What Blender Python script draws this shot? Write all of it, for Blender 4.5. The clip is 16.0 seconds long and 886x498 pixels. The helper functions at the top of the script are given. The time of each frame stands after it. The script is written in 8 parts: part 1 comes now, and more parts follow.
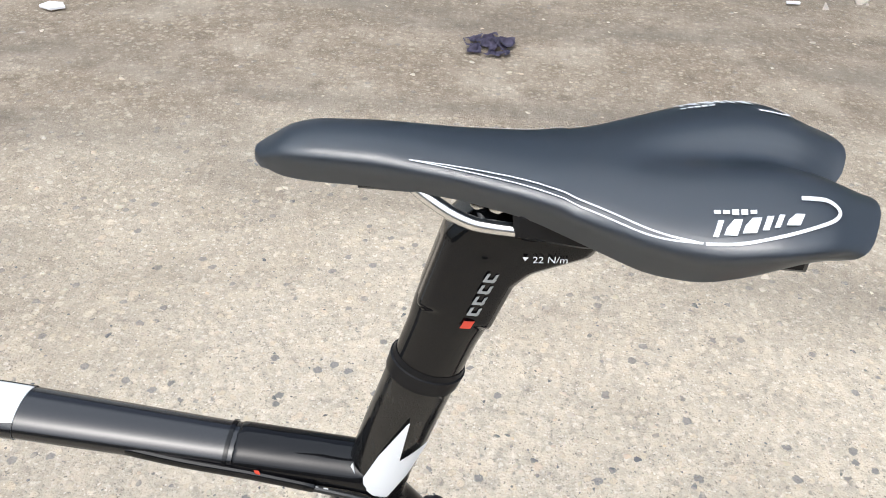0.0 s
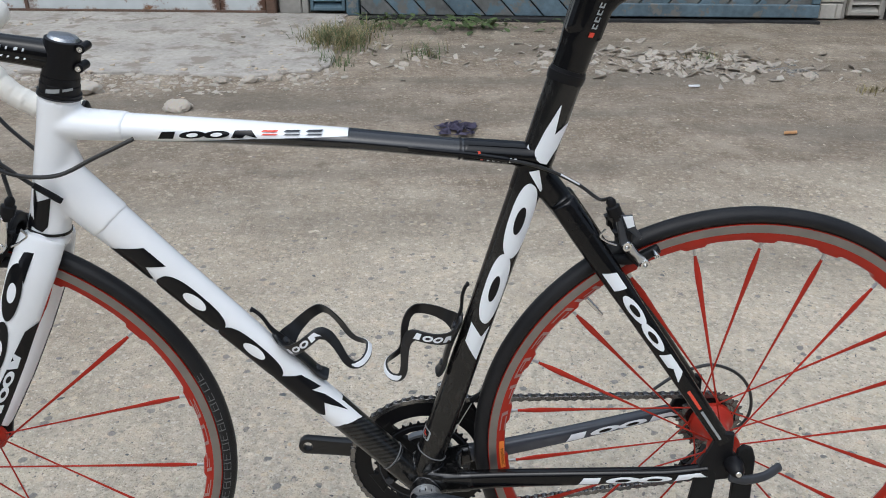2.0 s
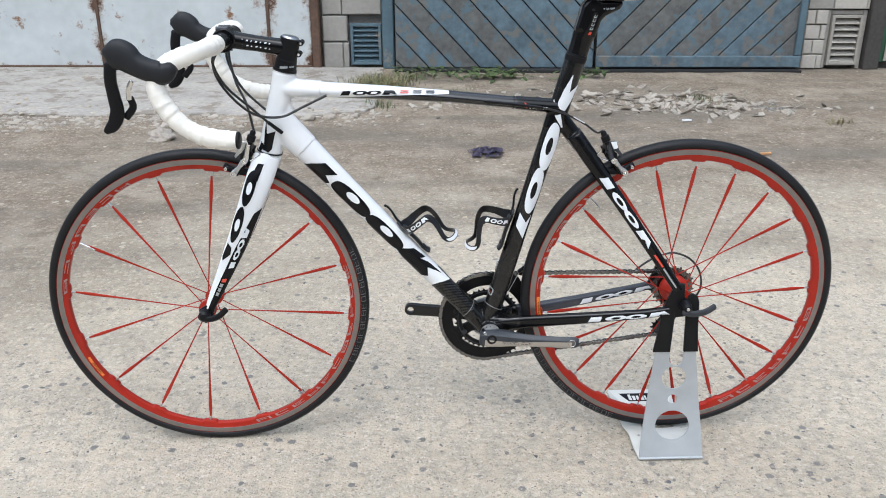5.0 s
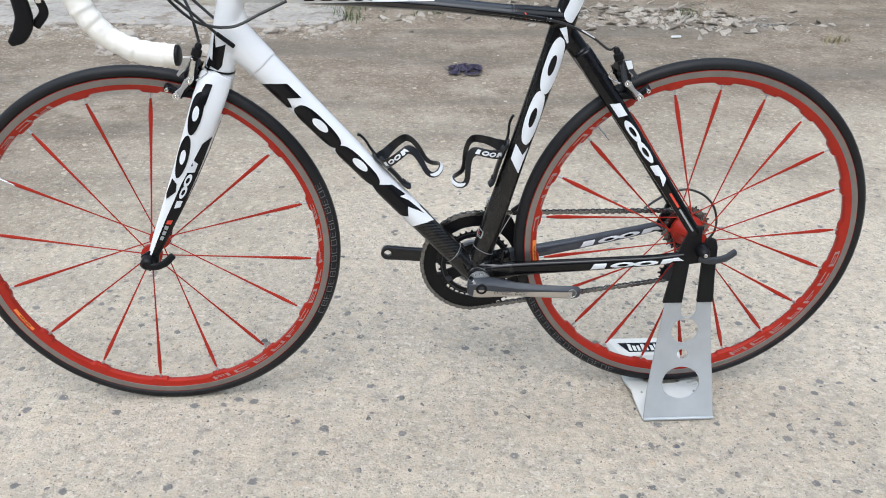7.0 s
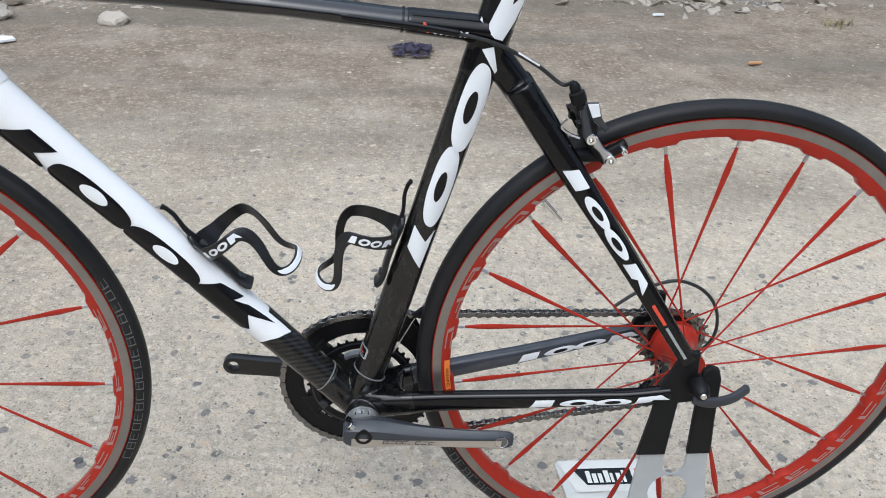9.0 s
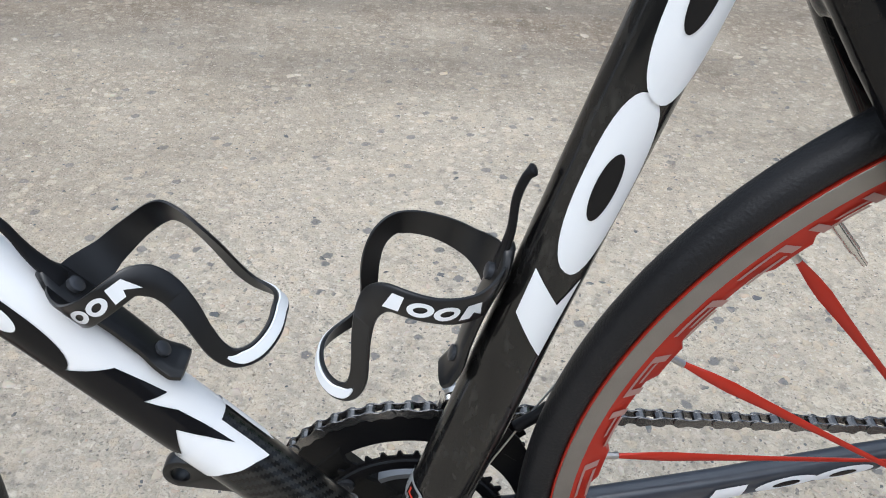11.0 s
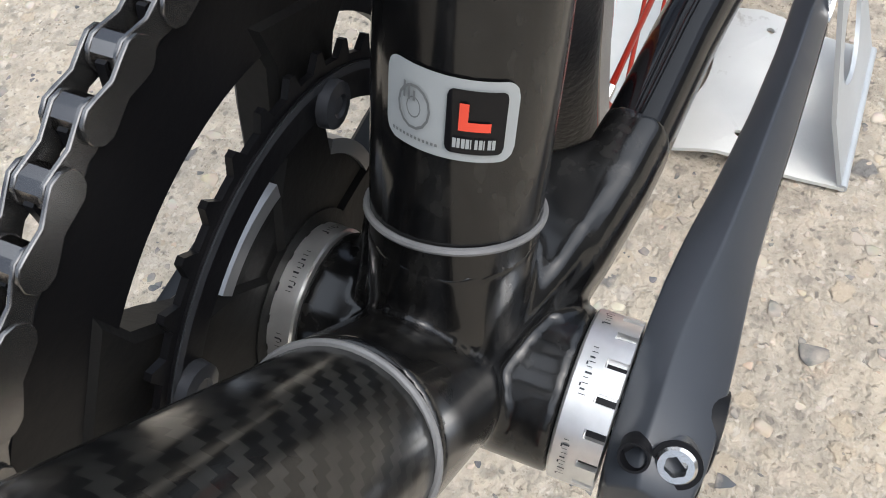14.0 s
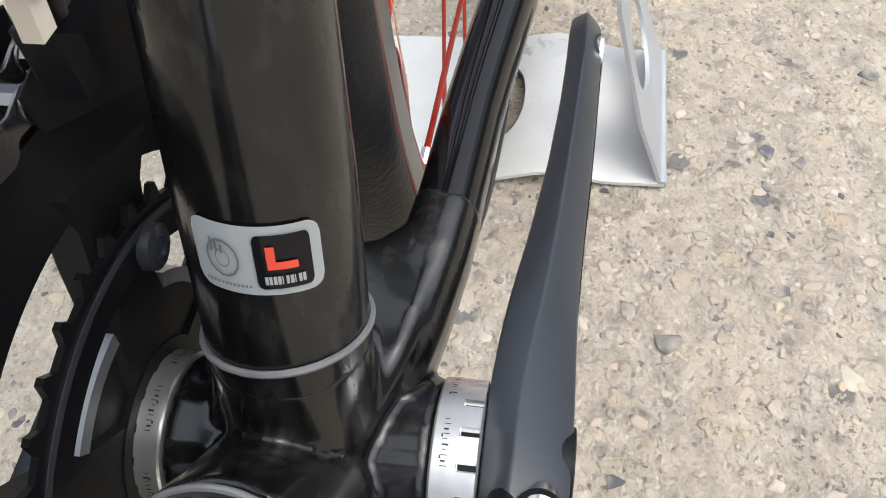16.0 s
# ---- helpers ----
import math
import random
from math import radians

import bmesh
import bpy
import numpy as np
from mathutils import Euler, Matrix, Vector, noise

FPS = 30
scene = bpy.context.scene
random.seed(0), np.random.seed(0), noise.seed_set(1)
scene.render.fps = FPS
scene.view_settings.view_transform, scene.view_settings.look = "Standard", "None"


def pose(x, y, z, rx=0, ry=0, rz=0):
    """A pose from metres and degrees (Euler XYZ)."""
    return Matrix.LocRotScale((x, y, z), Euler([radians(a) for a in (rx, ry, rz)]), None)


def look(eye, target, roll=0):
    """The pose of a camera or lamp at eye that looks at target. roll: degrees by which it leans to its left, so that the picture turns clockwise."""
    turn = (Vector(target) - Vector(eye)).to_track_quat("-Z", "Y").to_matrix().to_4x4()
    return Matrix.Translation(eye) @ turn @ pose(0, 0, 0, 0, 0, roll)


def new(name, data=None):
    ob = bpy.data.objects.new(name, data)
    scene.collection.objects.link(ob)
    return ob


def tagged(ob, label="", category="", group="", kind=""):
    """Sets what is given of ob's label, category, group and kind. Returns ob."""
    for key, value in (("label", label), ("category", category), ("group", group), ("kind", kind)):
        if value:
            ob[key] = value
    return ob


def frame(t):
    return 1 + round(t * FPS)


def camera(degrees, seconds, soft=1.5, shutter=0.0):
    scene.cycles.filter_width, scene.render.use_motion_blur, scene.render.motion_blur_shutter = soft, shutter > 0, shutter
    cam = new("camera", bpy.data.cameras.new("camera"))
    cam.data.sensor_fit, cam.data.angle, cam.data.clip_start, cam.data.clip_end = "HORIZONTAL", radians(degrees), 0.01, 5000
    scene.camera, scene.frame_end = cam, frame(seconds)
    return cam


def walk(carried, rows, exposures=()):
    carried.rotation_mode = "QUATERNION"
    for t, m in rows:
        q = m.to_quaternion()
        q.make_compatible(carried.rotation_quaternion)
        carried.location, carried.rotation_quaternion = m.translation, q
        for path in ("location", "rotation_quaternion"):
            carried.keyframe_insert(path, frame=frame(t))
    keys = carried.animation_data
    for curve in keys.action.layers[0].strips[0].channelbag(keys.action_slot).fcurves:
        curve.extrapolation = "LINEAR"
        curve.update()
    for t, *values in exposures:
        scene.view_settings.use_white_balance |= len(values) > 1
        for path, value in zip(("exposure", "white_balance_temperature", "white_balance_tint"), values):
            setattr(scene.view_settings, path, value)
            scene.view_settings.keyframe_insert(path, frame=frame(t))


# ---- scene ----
cam = camera(55.1, 16.0, soft=1.0)
PATH = [
    (0, (-0.208, -0.345, 1.188), (-0.266, 1.257, -0.009), 3.7),
    (0.5, (-0.275, -0.41, 1.151), (-0.231, 1.23, 0.006), 2.8),
    (1, (-0.361, -0.551, 1.119), (-0.18, 1.153, 0.088), 3.3),
    (1.5, (-0.386, -0.704, 1.106), (-0.228, 1.04, 0.14), 1.7),
    (2, (-0.41, -0.943, 1.088), (-0.322, 0.855, 0.218), 0.5),
    (2.5, (-0.449, -1.107, 1.099), (-0.367, 0.72, 0.29), 0.1),
    (3, (-0.514, -1.315, 1.082), (-0.449, 0.506, 0.258), -1.0),
    (3.5, (-0.544, -1.458, 1.089), (-0.455, 0.362, 0.263), 0.1),
    (4, (-0.538, -1.616, 1.096), (-0.46, 0.233, 0.336), -0.6),
    (4.2, (-0.538, -1.673, 1.11), (-0.463, 0.188, 0.38), -0.6),
    (6.3, (-0.541, -1.59, 1.088), (-0.503, 0.248, 0.303), 0.3),
    (6.5, (-0.547, -1.534, 1.075), (-0.482, 0.284, 0.243), 0.7),
    (7, (-0.555, -1.429, 1.051), (-0.428, 0.348, 0.143), 0.9),
    (7.5, (-0.533, -1.311, 1.034), (-0.37, 0.454, 0.106), 1.3),
    (8, (-0.443, -1.125, 1.002), (-0.282, 0.644, 0.084), 2.3),
    (8.5, (-0.376, -0.994, 0.986), (-0.227, 0.752, 0.022), 1.2),
    (9, (-0.386, -0.857, 0.986), (-0.197, 0.872, -0.003), 3.0),
    (9.2, (-0.392, -0.776, 0.97), (-0.195, 0.945, -0.03), 3.0),
    (11.5, (-0.381, -0.325, 0.722), (-0.368, 1.243, -0.519), 2.4),
    (12, (-0.386, -0.307, 0.658), (-0.374, 1.137, -0.727), 2.2),
    (12.5, (-0.43, -0.246, 0.593), (-0.157, 1.042, -0.913), 3.3),
    (13, (-0.479, -0.153, 0.52), (0.2, 0.907, -1.034), 2.3),
    (13.5, (-0.491, -0.087, 0.486), (0.291, 0.752, -1.152), -7.6),
    (14, (-0.476, -0.053, 0.468), (0.504, 0.499, -1.186), -7.4),
    (14.5, (-0.459, -0.045, 0.459), (0.594, 0.247, -1.216), -6.8),
    (15, (-0.449, -0.045, 0.454), (0.68, 0.16, -1.184), -7.2),
    (15.5, (-0.451, -0.051, 0.462), (0.678, 0.161, -1.175), -7.8),
    (16, (-0.468, -0.063, 0.487), (0.655, 0.219, -1.144), -6.8),
]
EXPOSURES = [
    (0, 0.55, 6030, 8), (0.5, 0.47, 5980, 8), (1.0, 0.26, 5890, 8), (1.5, -0.08, 5840, 7), (2.0, -0.14, 5790, 7), (2.5, -0.13, 5740, 7), (3.0, 0.03, 5740, 7), (3.5, 0.14, 5740, 7),
    (4.0, 0.19, 5740, 7), (6.5, 0.22, 5740, 7), (9.0, 0.14, 5730, 7), (11.5, 0.22, 5760, 7), (12.5, 0.44, 5860, 7), (13.5, 0.55, 5960, 8), (14.5, 0.50, 6150, 9), (16.0, 0.53, 6150, 9)]
walk(cam, [(t, look(eye, target, roll)) for t, eye, target, roll in PATH], EXPOSURES)

# ---- world and light ----
world = bpy.data.worlds.new("sky")
scene.world = world
world.use_nodes = True
wn = world.node_tree.nodes
sky = wn.new("ShaderNodeTexSky")
sky.sky_type = "NISHITA"
sky.sun_disc = False
sky.sun_elevation, sky.sun_rotation = radians(62), radians(200)
sky.dust_density, sky.air_density, sky.ozone_density = 6.0, 1.0, 0.6
hs = wn.new("ShaderNodeHueSaturation")
hs.inputs["Saturation"].default_value = 0.6
world.node_tree.links.new(sky.outputs[0], hs.inputs["Color"])
world.node_tree.links.new(hs.outputs[0], wn["Background"].inputs["Color"])
wn["Background"].inputs["Strength"].default_value = 0.15
sun = new("sun", bpy.data.lights.new("sun", "SUN"))
sun.data.energy, sun.data.angle, sun.data.color = 1.6, radians(112), (0.95, 0.98, 1.0)
sun.matrix_world = look((-0.7, -0.9, 7.5), (0, 0, 0))


# ---- materials ----
def nodes_of(m):
    m.use_nodes = True
    return m.node_tree.nodes, m.node_tree.links, m.node_tree.nodes["Principled BSDF"]


def mat(name, base, rough=0.5, metal=0.0, vary=0.12, scale=40.0, bump=0.0, bump_scale=300.0, coat=0.0, coarse=6.0, island=0.0, stain=None, stain_at=0.62, rough_vary=0.1, spec=0.5):
    """A surface with variation at two scales, optional stains, fine relief and gloss variation."""
    m = bpy.data.materials.new(name)
    n, l, p = nodes_of(m)
    co = n.new("ShaderNodeTexCoord")
    fine, wide = n.new("ShaderNodeTexNoise"), n.new("ShaderNodeTexNoise")
    fine.inputs["Scale"].default_value, fine.inputs["Detail"].default_value = scale, 6
    wide.inputs["Scale"].default_value, wide.inputs["Detail"].default_value = coarse, 4
    for t in (fine, wide):
        l.new(co.outputs["Object"], t.inputs["Vector"])
    mix = n.new("ShaderNodeMath")
    mix.operation = "ADD"
    l.new(fine.outputs["Fac"], mix.inputs[0])
    l.new(wide.outputs["Fac"], mix.inputs[1])
    ramp = n.new("ShaderNodeMapRange")
    ramp.inputs["From Min"].default_value, ramp.inputs["From Max"].default_value = 0.6, 1.4
    ramp.inputs["To Min"].default_value, ramp.inputs["To Max"].default_value = 1 - vary, 1 + vary
    l.new(mix.outputs[0], ramp.inputs["Value"])
    fac = ramp.outputs["Result"]
    if island:
        geo, r2, mul = n.new("ShaderNodeNewGeometry"), n.new("ShaderNodeMapRange"), n.new("ShaderNodeMath")
        r2.inputs["To Min"].default_value, r2.inputs["To Max"].default_value = 1 - island, 1 + island
        mul.operation = "MULTIPLY"
        l.new(geo.outputs["Random Per Island"], r2.inputs["Value"])
        l.new(r2.outputs["Result"], mul.inputs[0])
        l.new(fac, mul.inputs[1])
        fac = mul.outputs[0]
    col = n.new("ShaderNodeVectorMath")
    col.operation = "SCALE"
    col.inputs[0].default_value = base[:3]
    l.new(fac, col.inputs["Scale"])
    out = col.outputs[0]
    if stain:
        st, sr, sm = n.new("ShaderNodeTexNoise"), n.new("ShaderNodeMapRange"), n.new("ShaderNodeMix")
        st.inputs["Scale"].default_value, st.inputs["Detail"].default_value, st.inputs["Roughness"].default_value = coarse * 1.7, 9, 0.65
        l.new(co.outputs["Object"], st.inputs["Vector"])
        sr.inputs["From Min"].default_value, sr.inputs["From Max"].default_value = stain_at, stain_at + 0.06
        l.new(st.outputs["Fac"], sr.inputs["Value"])
        sm.data_type = "RGBA"
        l.new(sr.outputs["Result"], sm.inputs["Factor"])
        l.new(out, sm.inputs["A"])
        sm.inputs["B"].default_value = (*stain, 1)
        out = sm.outputs["Result"]
    l.new(out, p.inputs["Base Color"])
    p.inputs["Metallic"].default_value = metal
    rr = n.new("ShaderNodeMapRange")
    rr.inputs["To Min"].default_value, rr.inputs["To Max"].default_value = max(0.02, rough - rough_vary), rough + rough_vary
    l.new(wide.outputs["Fac"], rr.inputs["Value"])
    l.new(rr.outputs["Result"], p.inputs["Roughness"])
    p.inputs["Specular IOR Level"].default_value = spec
    if coat:
        p.inputs["Specular IOR Level"].default_value = 0.05
        p.inputs["Coat Weight"].default_value, p.inputs["Coat Roughness"].default_value = coat, 0.06
    if bump:
        bt, b = n.new("ShaderNodeTexNoise"), n.new("ShaderNodeBump")
        bt.inputs["Scale"].default_value, bt.inputs["Detail"].default_value = bump_scale, 5
        l.new(co.outputs["Object"], bt.inputs["Vector"])
        b.inputs["Strength"].default_value, b.inputs["Distance"].default_value = bump, 0.002
        l.new(bt.outputs["Fac"], b.inputs["Height"])
        l.new(b.outputs["Normal"], p.inputs["Normal"])
    return m


def carbon_mat(name, tow=0.0021):
    """Clear-coated carbon: a two-by-two twill of slightly lighter and darker tows."""
    m = mat(name, (0.013, 0.013, 0.014), 0.3, vary=0.3, scale=20, coat=0.8)
    n, l, p = nodes_of(m)

    def calc(op, a, b=None):
        x = n.new("ShaderNodeMath")
        x.operation = op
        for i, v in enumerate((a, b)):
            if v is None:
                continue
            if isinstance(v, (int, float)):
                x.inputs[i].default_value = v
            else:
                l.new(v, x.inputs[i])
        return x.outputs[0]

    co, mp, sep = n.new("ShaderNodeTexCoord"), n.new("ShaderNodeMapping"), n.new("ShaderNodeSeparateXYZ")
    mp.inputs["Rotation"].default_value = (0, radians(48), 0)
    l.new(co.outputs["Object"], mp.inputs["Vector"])
    l.new(mp.outputs["Vector"], sep.inputs[0])
    u = calc("FLOOR", calc("MULTIPLY", sep.outputs["Z"], 1 / tow))
    w = calc("FLOOR", calc("MULTIPLY", calc("ADD", sep.outputs["X"], sep.outputs["Y"]), 0.8 / tow))
    weave = calc("LESS_THAN", calc("FLOORED_MODULO", calc("ADD", u, w), 4.0), 2.0)
    ns, rg = n.new("ShaderNodeTexNoise"), n.new("ShaderNodeMapRange")
    ns.inputs["Scale"].default_value, ns.inputs["Detail"].default_value = 60, 4
    l.new(co.outputs["Object"], ns.inputs["Vector"])
    rg.inputs["From Min"].default_value, rg.inputs["From Max"].default_value, rg.inputs["To Min"].default_value = 0.34, 0.64, 0.1
    l.new(ns.outputs["Fac"], rg.inputs["Value"])
    mix = n.new("ShaderNodeMix")
    mix.data_type = "RGBA"
    mix.inputs["A"].default_value, mix.inputs["B"].default_value = (0.006, 0.006, 0.006, 1), (0.023, 0.0225, 0.0205, 1)
    l.new(calc("MULTIPLY", weave, rg.outputs["Result"]), mix.inputs["Factor"])
    l.new(mix.outputs["Result"], p.inputs["Base Color"])
    return m


CARBON = carbon_mat("carbon_twill")
nodes_of(CARBON)[2].inputs["Coat Roughness"].default_value = 0.15


def marbled_mat(name):
    """Clear-coated marbled carbon: soft cloudy flakes, dust and fine scratches in the lacquer."""
    m = mat(name, (0.008, 0.008, 0.008), 0.35, vary=0.4, scale=60, coat=0.75)
    n, l, p = nodes_of(m)
    co, mp, a, b, r1, r2, mul, mix = (n.new("ShaderNode" + k) for k in ("TexCoord", "Mapping", "TexNoise", "TexNoise", "MapRange", "MapRange", "Math", "Mix"))
    mp.inputs["Scale"].default_value = (1.0, 1.0, 0.35)
    l.new(co.outputs["Object"], mp.inputs["Vector"])
    for t, sc in ((a, 95.0), (b, 330.0)):
        t.inputs["Scale"].default_value, t.inputs["Detail"].default_value = sc, 5
        l.new(mp.outputs["Vector"], t.inputs["Vector"])
    for r, t, lo, hi in ((r1, a, 0.42, 0.68), (r2, b, 0.35, 0.7)):
        r.inputs["From Min"].default_value, r.inputs["From Max"].default_value = lo, hi
        l.new(t.outputs["Fac"], r.inputs["Value"])
    mul.operation = "MULTIPLY"
    l.new(r1.outputs["Result"], mul.inputs[0])
    l.new(r2.outputs["Result"], mul.inputs[1])
    mix.data_type = "RGBA"
    mix.inputs["A"].default_value, mix.inputs["B"].default_value = (0.0032, 0.0032, 0.0034, 1), (0.021, 0.020, 0.018, 1)
    l.new(mul.outputs[0], mix.inputs["Factor"])
    l.new(mix.outputs["Result"], p.inputs["Base Color"])
    rr = n.new("ShaderNodeMapRange")
    rr.inputs["To Min"].default_value, rr.inputs["To Max"].default_value = 0.07, 0.22
    l.new(a.outputs["Fac"], rr.inputs["Value"])
    l.new(rr.outputs["Result"], p.inputs["Coat Roughness"])
    return m


LUG = marbled_mat("marbled_carbon")
nodes_of(LUG)[2].inputs["Coat IOR"].default_value = 1.57
BLACK = mat("black_lacquer", (0.003, 0.003, 0.0036), 0.25, vary=0.3, scale=60, coat=0.55)
GLOSS = mat("black_gloss_lacquer", (0.003, 0.003, 0.004), 0.25, vary=0.3, scale=60, coat=1.0)
nodes_of(GLOSS)[2].inputs["Coat IOR"].default_value = 1.65
nodes_of(GLOSS)[2].inputs["Coat Roughness"].default_value = 0.16
# far chainstay's black lacquer with the sky's reflection put into a grey base
SKY_SHEEN = mat("sky_sheen_lacquer", (0.045, 0.050, 0.060), 0.32, vary=0.18, scale=70, coarse=20, coat=0.9)
WHITE = mat("white_lacquer", (0.78, 0.79, 0.80), 0.25, vary=0.02, scale=30, coat=0.6)
DECAL_B = mat("black_film", (0.005, 0.005, 0.006), 0.3, vary=0.15, coat=0.4)
DECAL_W = mat("white_film", (0.72, 0.74, 0.76), 0.3, vary=0.03, coat=0.4)
GLUE = mat("glue_grey", (0.14, 0.14, 0.14), 0.5, vary=0.3, scale=90)
DECAL_G = mat("grey_film", (0.29, 0.305, 0.305), 0.4, vary=0.05)
DECAL_R = mat("red_film", (0.62, 0.06, 0.03), 0.35, vary=0.05)
DECAL_O = mat("orange_film", (0.75, 0.2, 0.03), 0.4, vary=0.06)
RED = mat("red_anodised", (0.34, 0.024, 0.013), 0.34, metal=0.15, vary=0.10, scale=30, coat=0.35)
TRACK = mat("machined_brake_track", (0.25, 0.235, 0.22), 0.32, metal=0.8, vary=0.12, scale=60, bump=0.1, bump_scale=900)
RUBBER = mat("tyre_rubber", (0.011, 0.011, 0.012), 0.45, vary=0.35, scale=25, bump=0.25, bump_scale=500, spec=0.25)
RUBBER_G = mat("tyre_print", (0.12, 0.12, 0.12), 0.7, vary=0.15)
STEEL = mat("polished_steel", (0.72, 0.71, 0.69), 0.18, metal=1.0, vary=0.06, scale=80)
CUP = mat("satin_cup_steel", (0.70, 0.70, 0.69), 0.30, metal=0.85, vary=0.10, scale=300, rough_vary=0.08)
ALU = mat("brushed_aluminium", (0.55, 0.55, 0.55), 0.3, metal=1.0, vary=0.08, scale=90, bump=0.05, bump_scale=700)
GUN = mat("dark_anodised", (0.055, 0.058, 0.065), 0.33, metal=0.4, vary=0.12, scale=50, coat=0.2)
CHAIN = mat("oily_steel", (0.20, 0.195, 0.19), 0.24, metal=0.9, vary=0.3, scale=200)
CABLE = mat("cable_housing", (0.014, 0.014, 0.014), 0.35, vary=0.15)
TAPE = mat("bar_tape", (0.80, 0.77, 0.70), 0.62, vary=0.06, scale=35, coarse=14, bump=0.5, bump_scale=140)
HOOD = mat("hood_rubber", (0.016, 0.017, 0.019), 0.5, vary=0.12, scale=40, bump=0.15, bump_scale=800, spec=0.25)
SADDLE = mat("saddle_skin", (0.026, 0.034, 0.046), 0.45, vary=0.1, scale=60, coarse=10, bump=0.03, bump_scale=1400, rough_vary=0.05, coat=1.0)
nodes_of(SADDLE)[2].inputs["Coat Roughness"].default_value = 0.30
nodes_of(SADDLE)[2].inputs["Coat IOR"].default_value = 2.3
nodes_of(SADDLE)[2].inputs["Coat Tint"].default_value = (0.82, 0.92, 1.0, 1.0)
CAGE = mat("matt_cage_carbon", (0.006, 0.006, 0.0065), 0.32, vary=0.3, scale=120, coarse=40, spec=0.5)
PLASTIC = mat("black_plastic", (0.006, 0.006, 0.007), 0.42, vary=0.15, bump=0.05, spec=0.2)
CRANK = mat("satin_anodised", (0.030, 0.034, 0.041), 0.36, vary=0.10, scale=70, coarse=20, spec=0.5)
EDGE_G = mat("machined_grey_edge", (0.22, 0.225, 0.235), 0.38, metal=0.5, vary=0.1, scale=60)
# the stand's flat base, stained, with light from above put into paler colour
STAND_LIT = mat("stand_lit_metal", (0.60, 0.60, 0.56), 0.45, vary=0.08, scale=25, coarse=12, stain=(0.40, 0.38, 0.33), stain_at=0.64, bump=0.06, bump_scale=400)
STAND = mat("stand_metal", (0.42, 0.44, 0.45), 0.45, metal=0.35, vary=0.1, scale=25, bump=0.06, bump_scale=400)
SLEEVE = mat("sleeve_rubber", (0.008, 0.008, 0.008), 0.6, vary=0.2, bump=0.1, spec=0.2)


# ---- mesh helpers ----
def put(bm, verts, faces, index=0, smooth=True):
    vs = [bm.verts.new(v) for v in verts]
    for f in faces:
        try:
            face = bm.faces.new([vs[i] for i in f])
        except ValueError:
            continue
        face.material_index, face.smooth = index, smooth
    return bm


def link(name, bm, materials, parent=None, label="", sharp=35):
    mesh = bpy.data.meshes.new(name)
    bmesh.ops.recalc_face_normals(bm, faces=bm.faces)
    bm.to_mesh(mesh)
    bm.free()
    for m in materials if isinstance(materials, (list, tuple)) else [materials]:
        mesh.materials.append(m)
    if sharp:
        mesh.set_sharp_from_angle(angle=radians(sharp))
    ob = new(name, mesh)
    if parent:
        ob.parent = parent
    if label:
        ob["label"] = label
    return ob


def part(name, bm, material, parent, label="", sharp=35):
    return link(name, bm, material, parent, label, sharp)


def again(ob, parent=None, m=None):
    """Another object on the same mesh."""
    o = new(ob.name.split(".")[0], ob.data)
    o.parent = parent or ob.parent
    if m is not None:
        o.matrix_local = m
    if "label" in ob:
        o["label"] = ob["label"]
    return o


def smooth_line(pts, per=6):
    """Catmull-Rom through points of any dimension."""
    p = np.array(pts, float)
    p = np.vstack([2 * p[0] - p[1], p, 2 * p[-1] - p[-2]])
    out = []
    for i in range(1, len(p) - 2):
        for k in range(per):
            t = k / per
            out.append(0.5 * (2 * p[i] + (p[i + 1] - p[i - 1]) * t + (2 * p[i - 1] - 5 * p[i] + 4 * p[i + 1] - p[i + 2]) * t**2 + (3 * p[i] - p[i - 1] - 3 * p[i + 1] + p[i + 2]) * t**3))
    out.append(p[-2])
    return np.array(out)


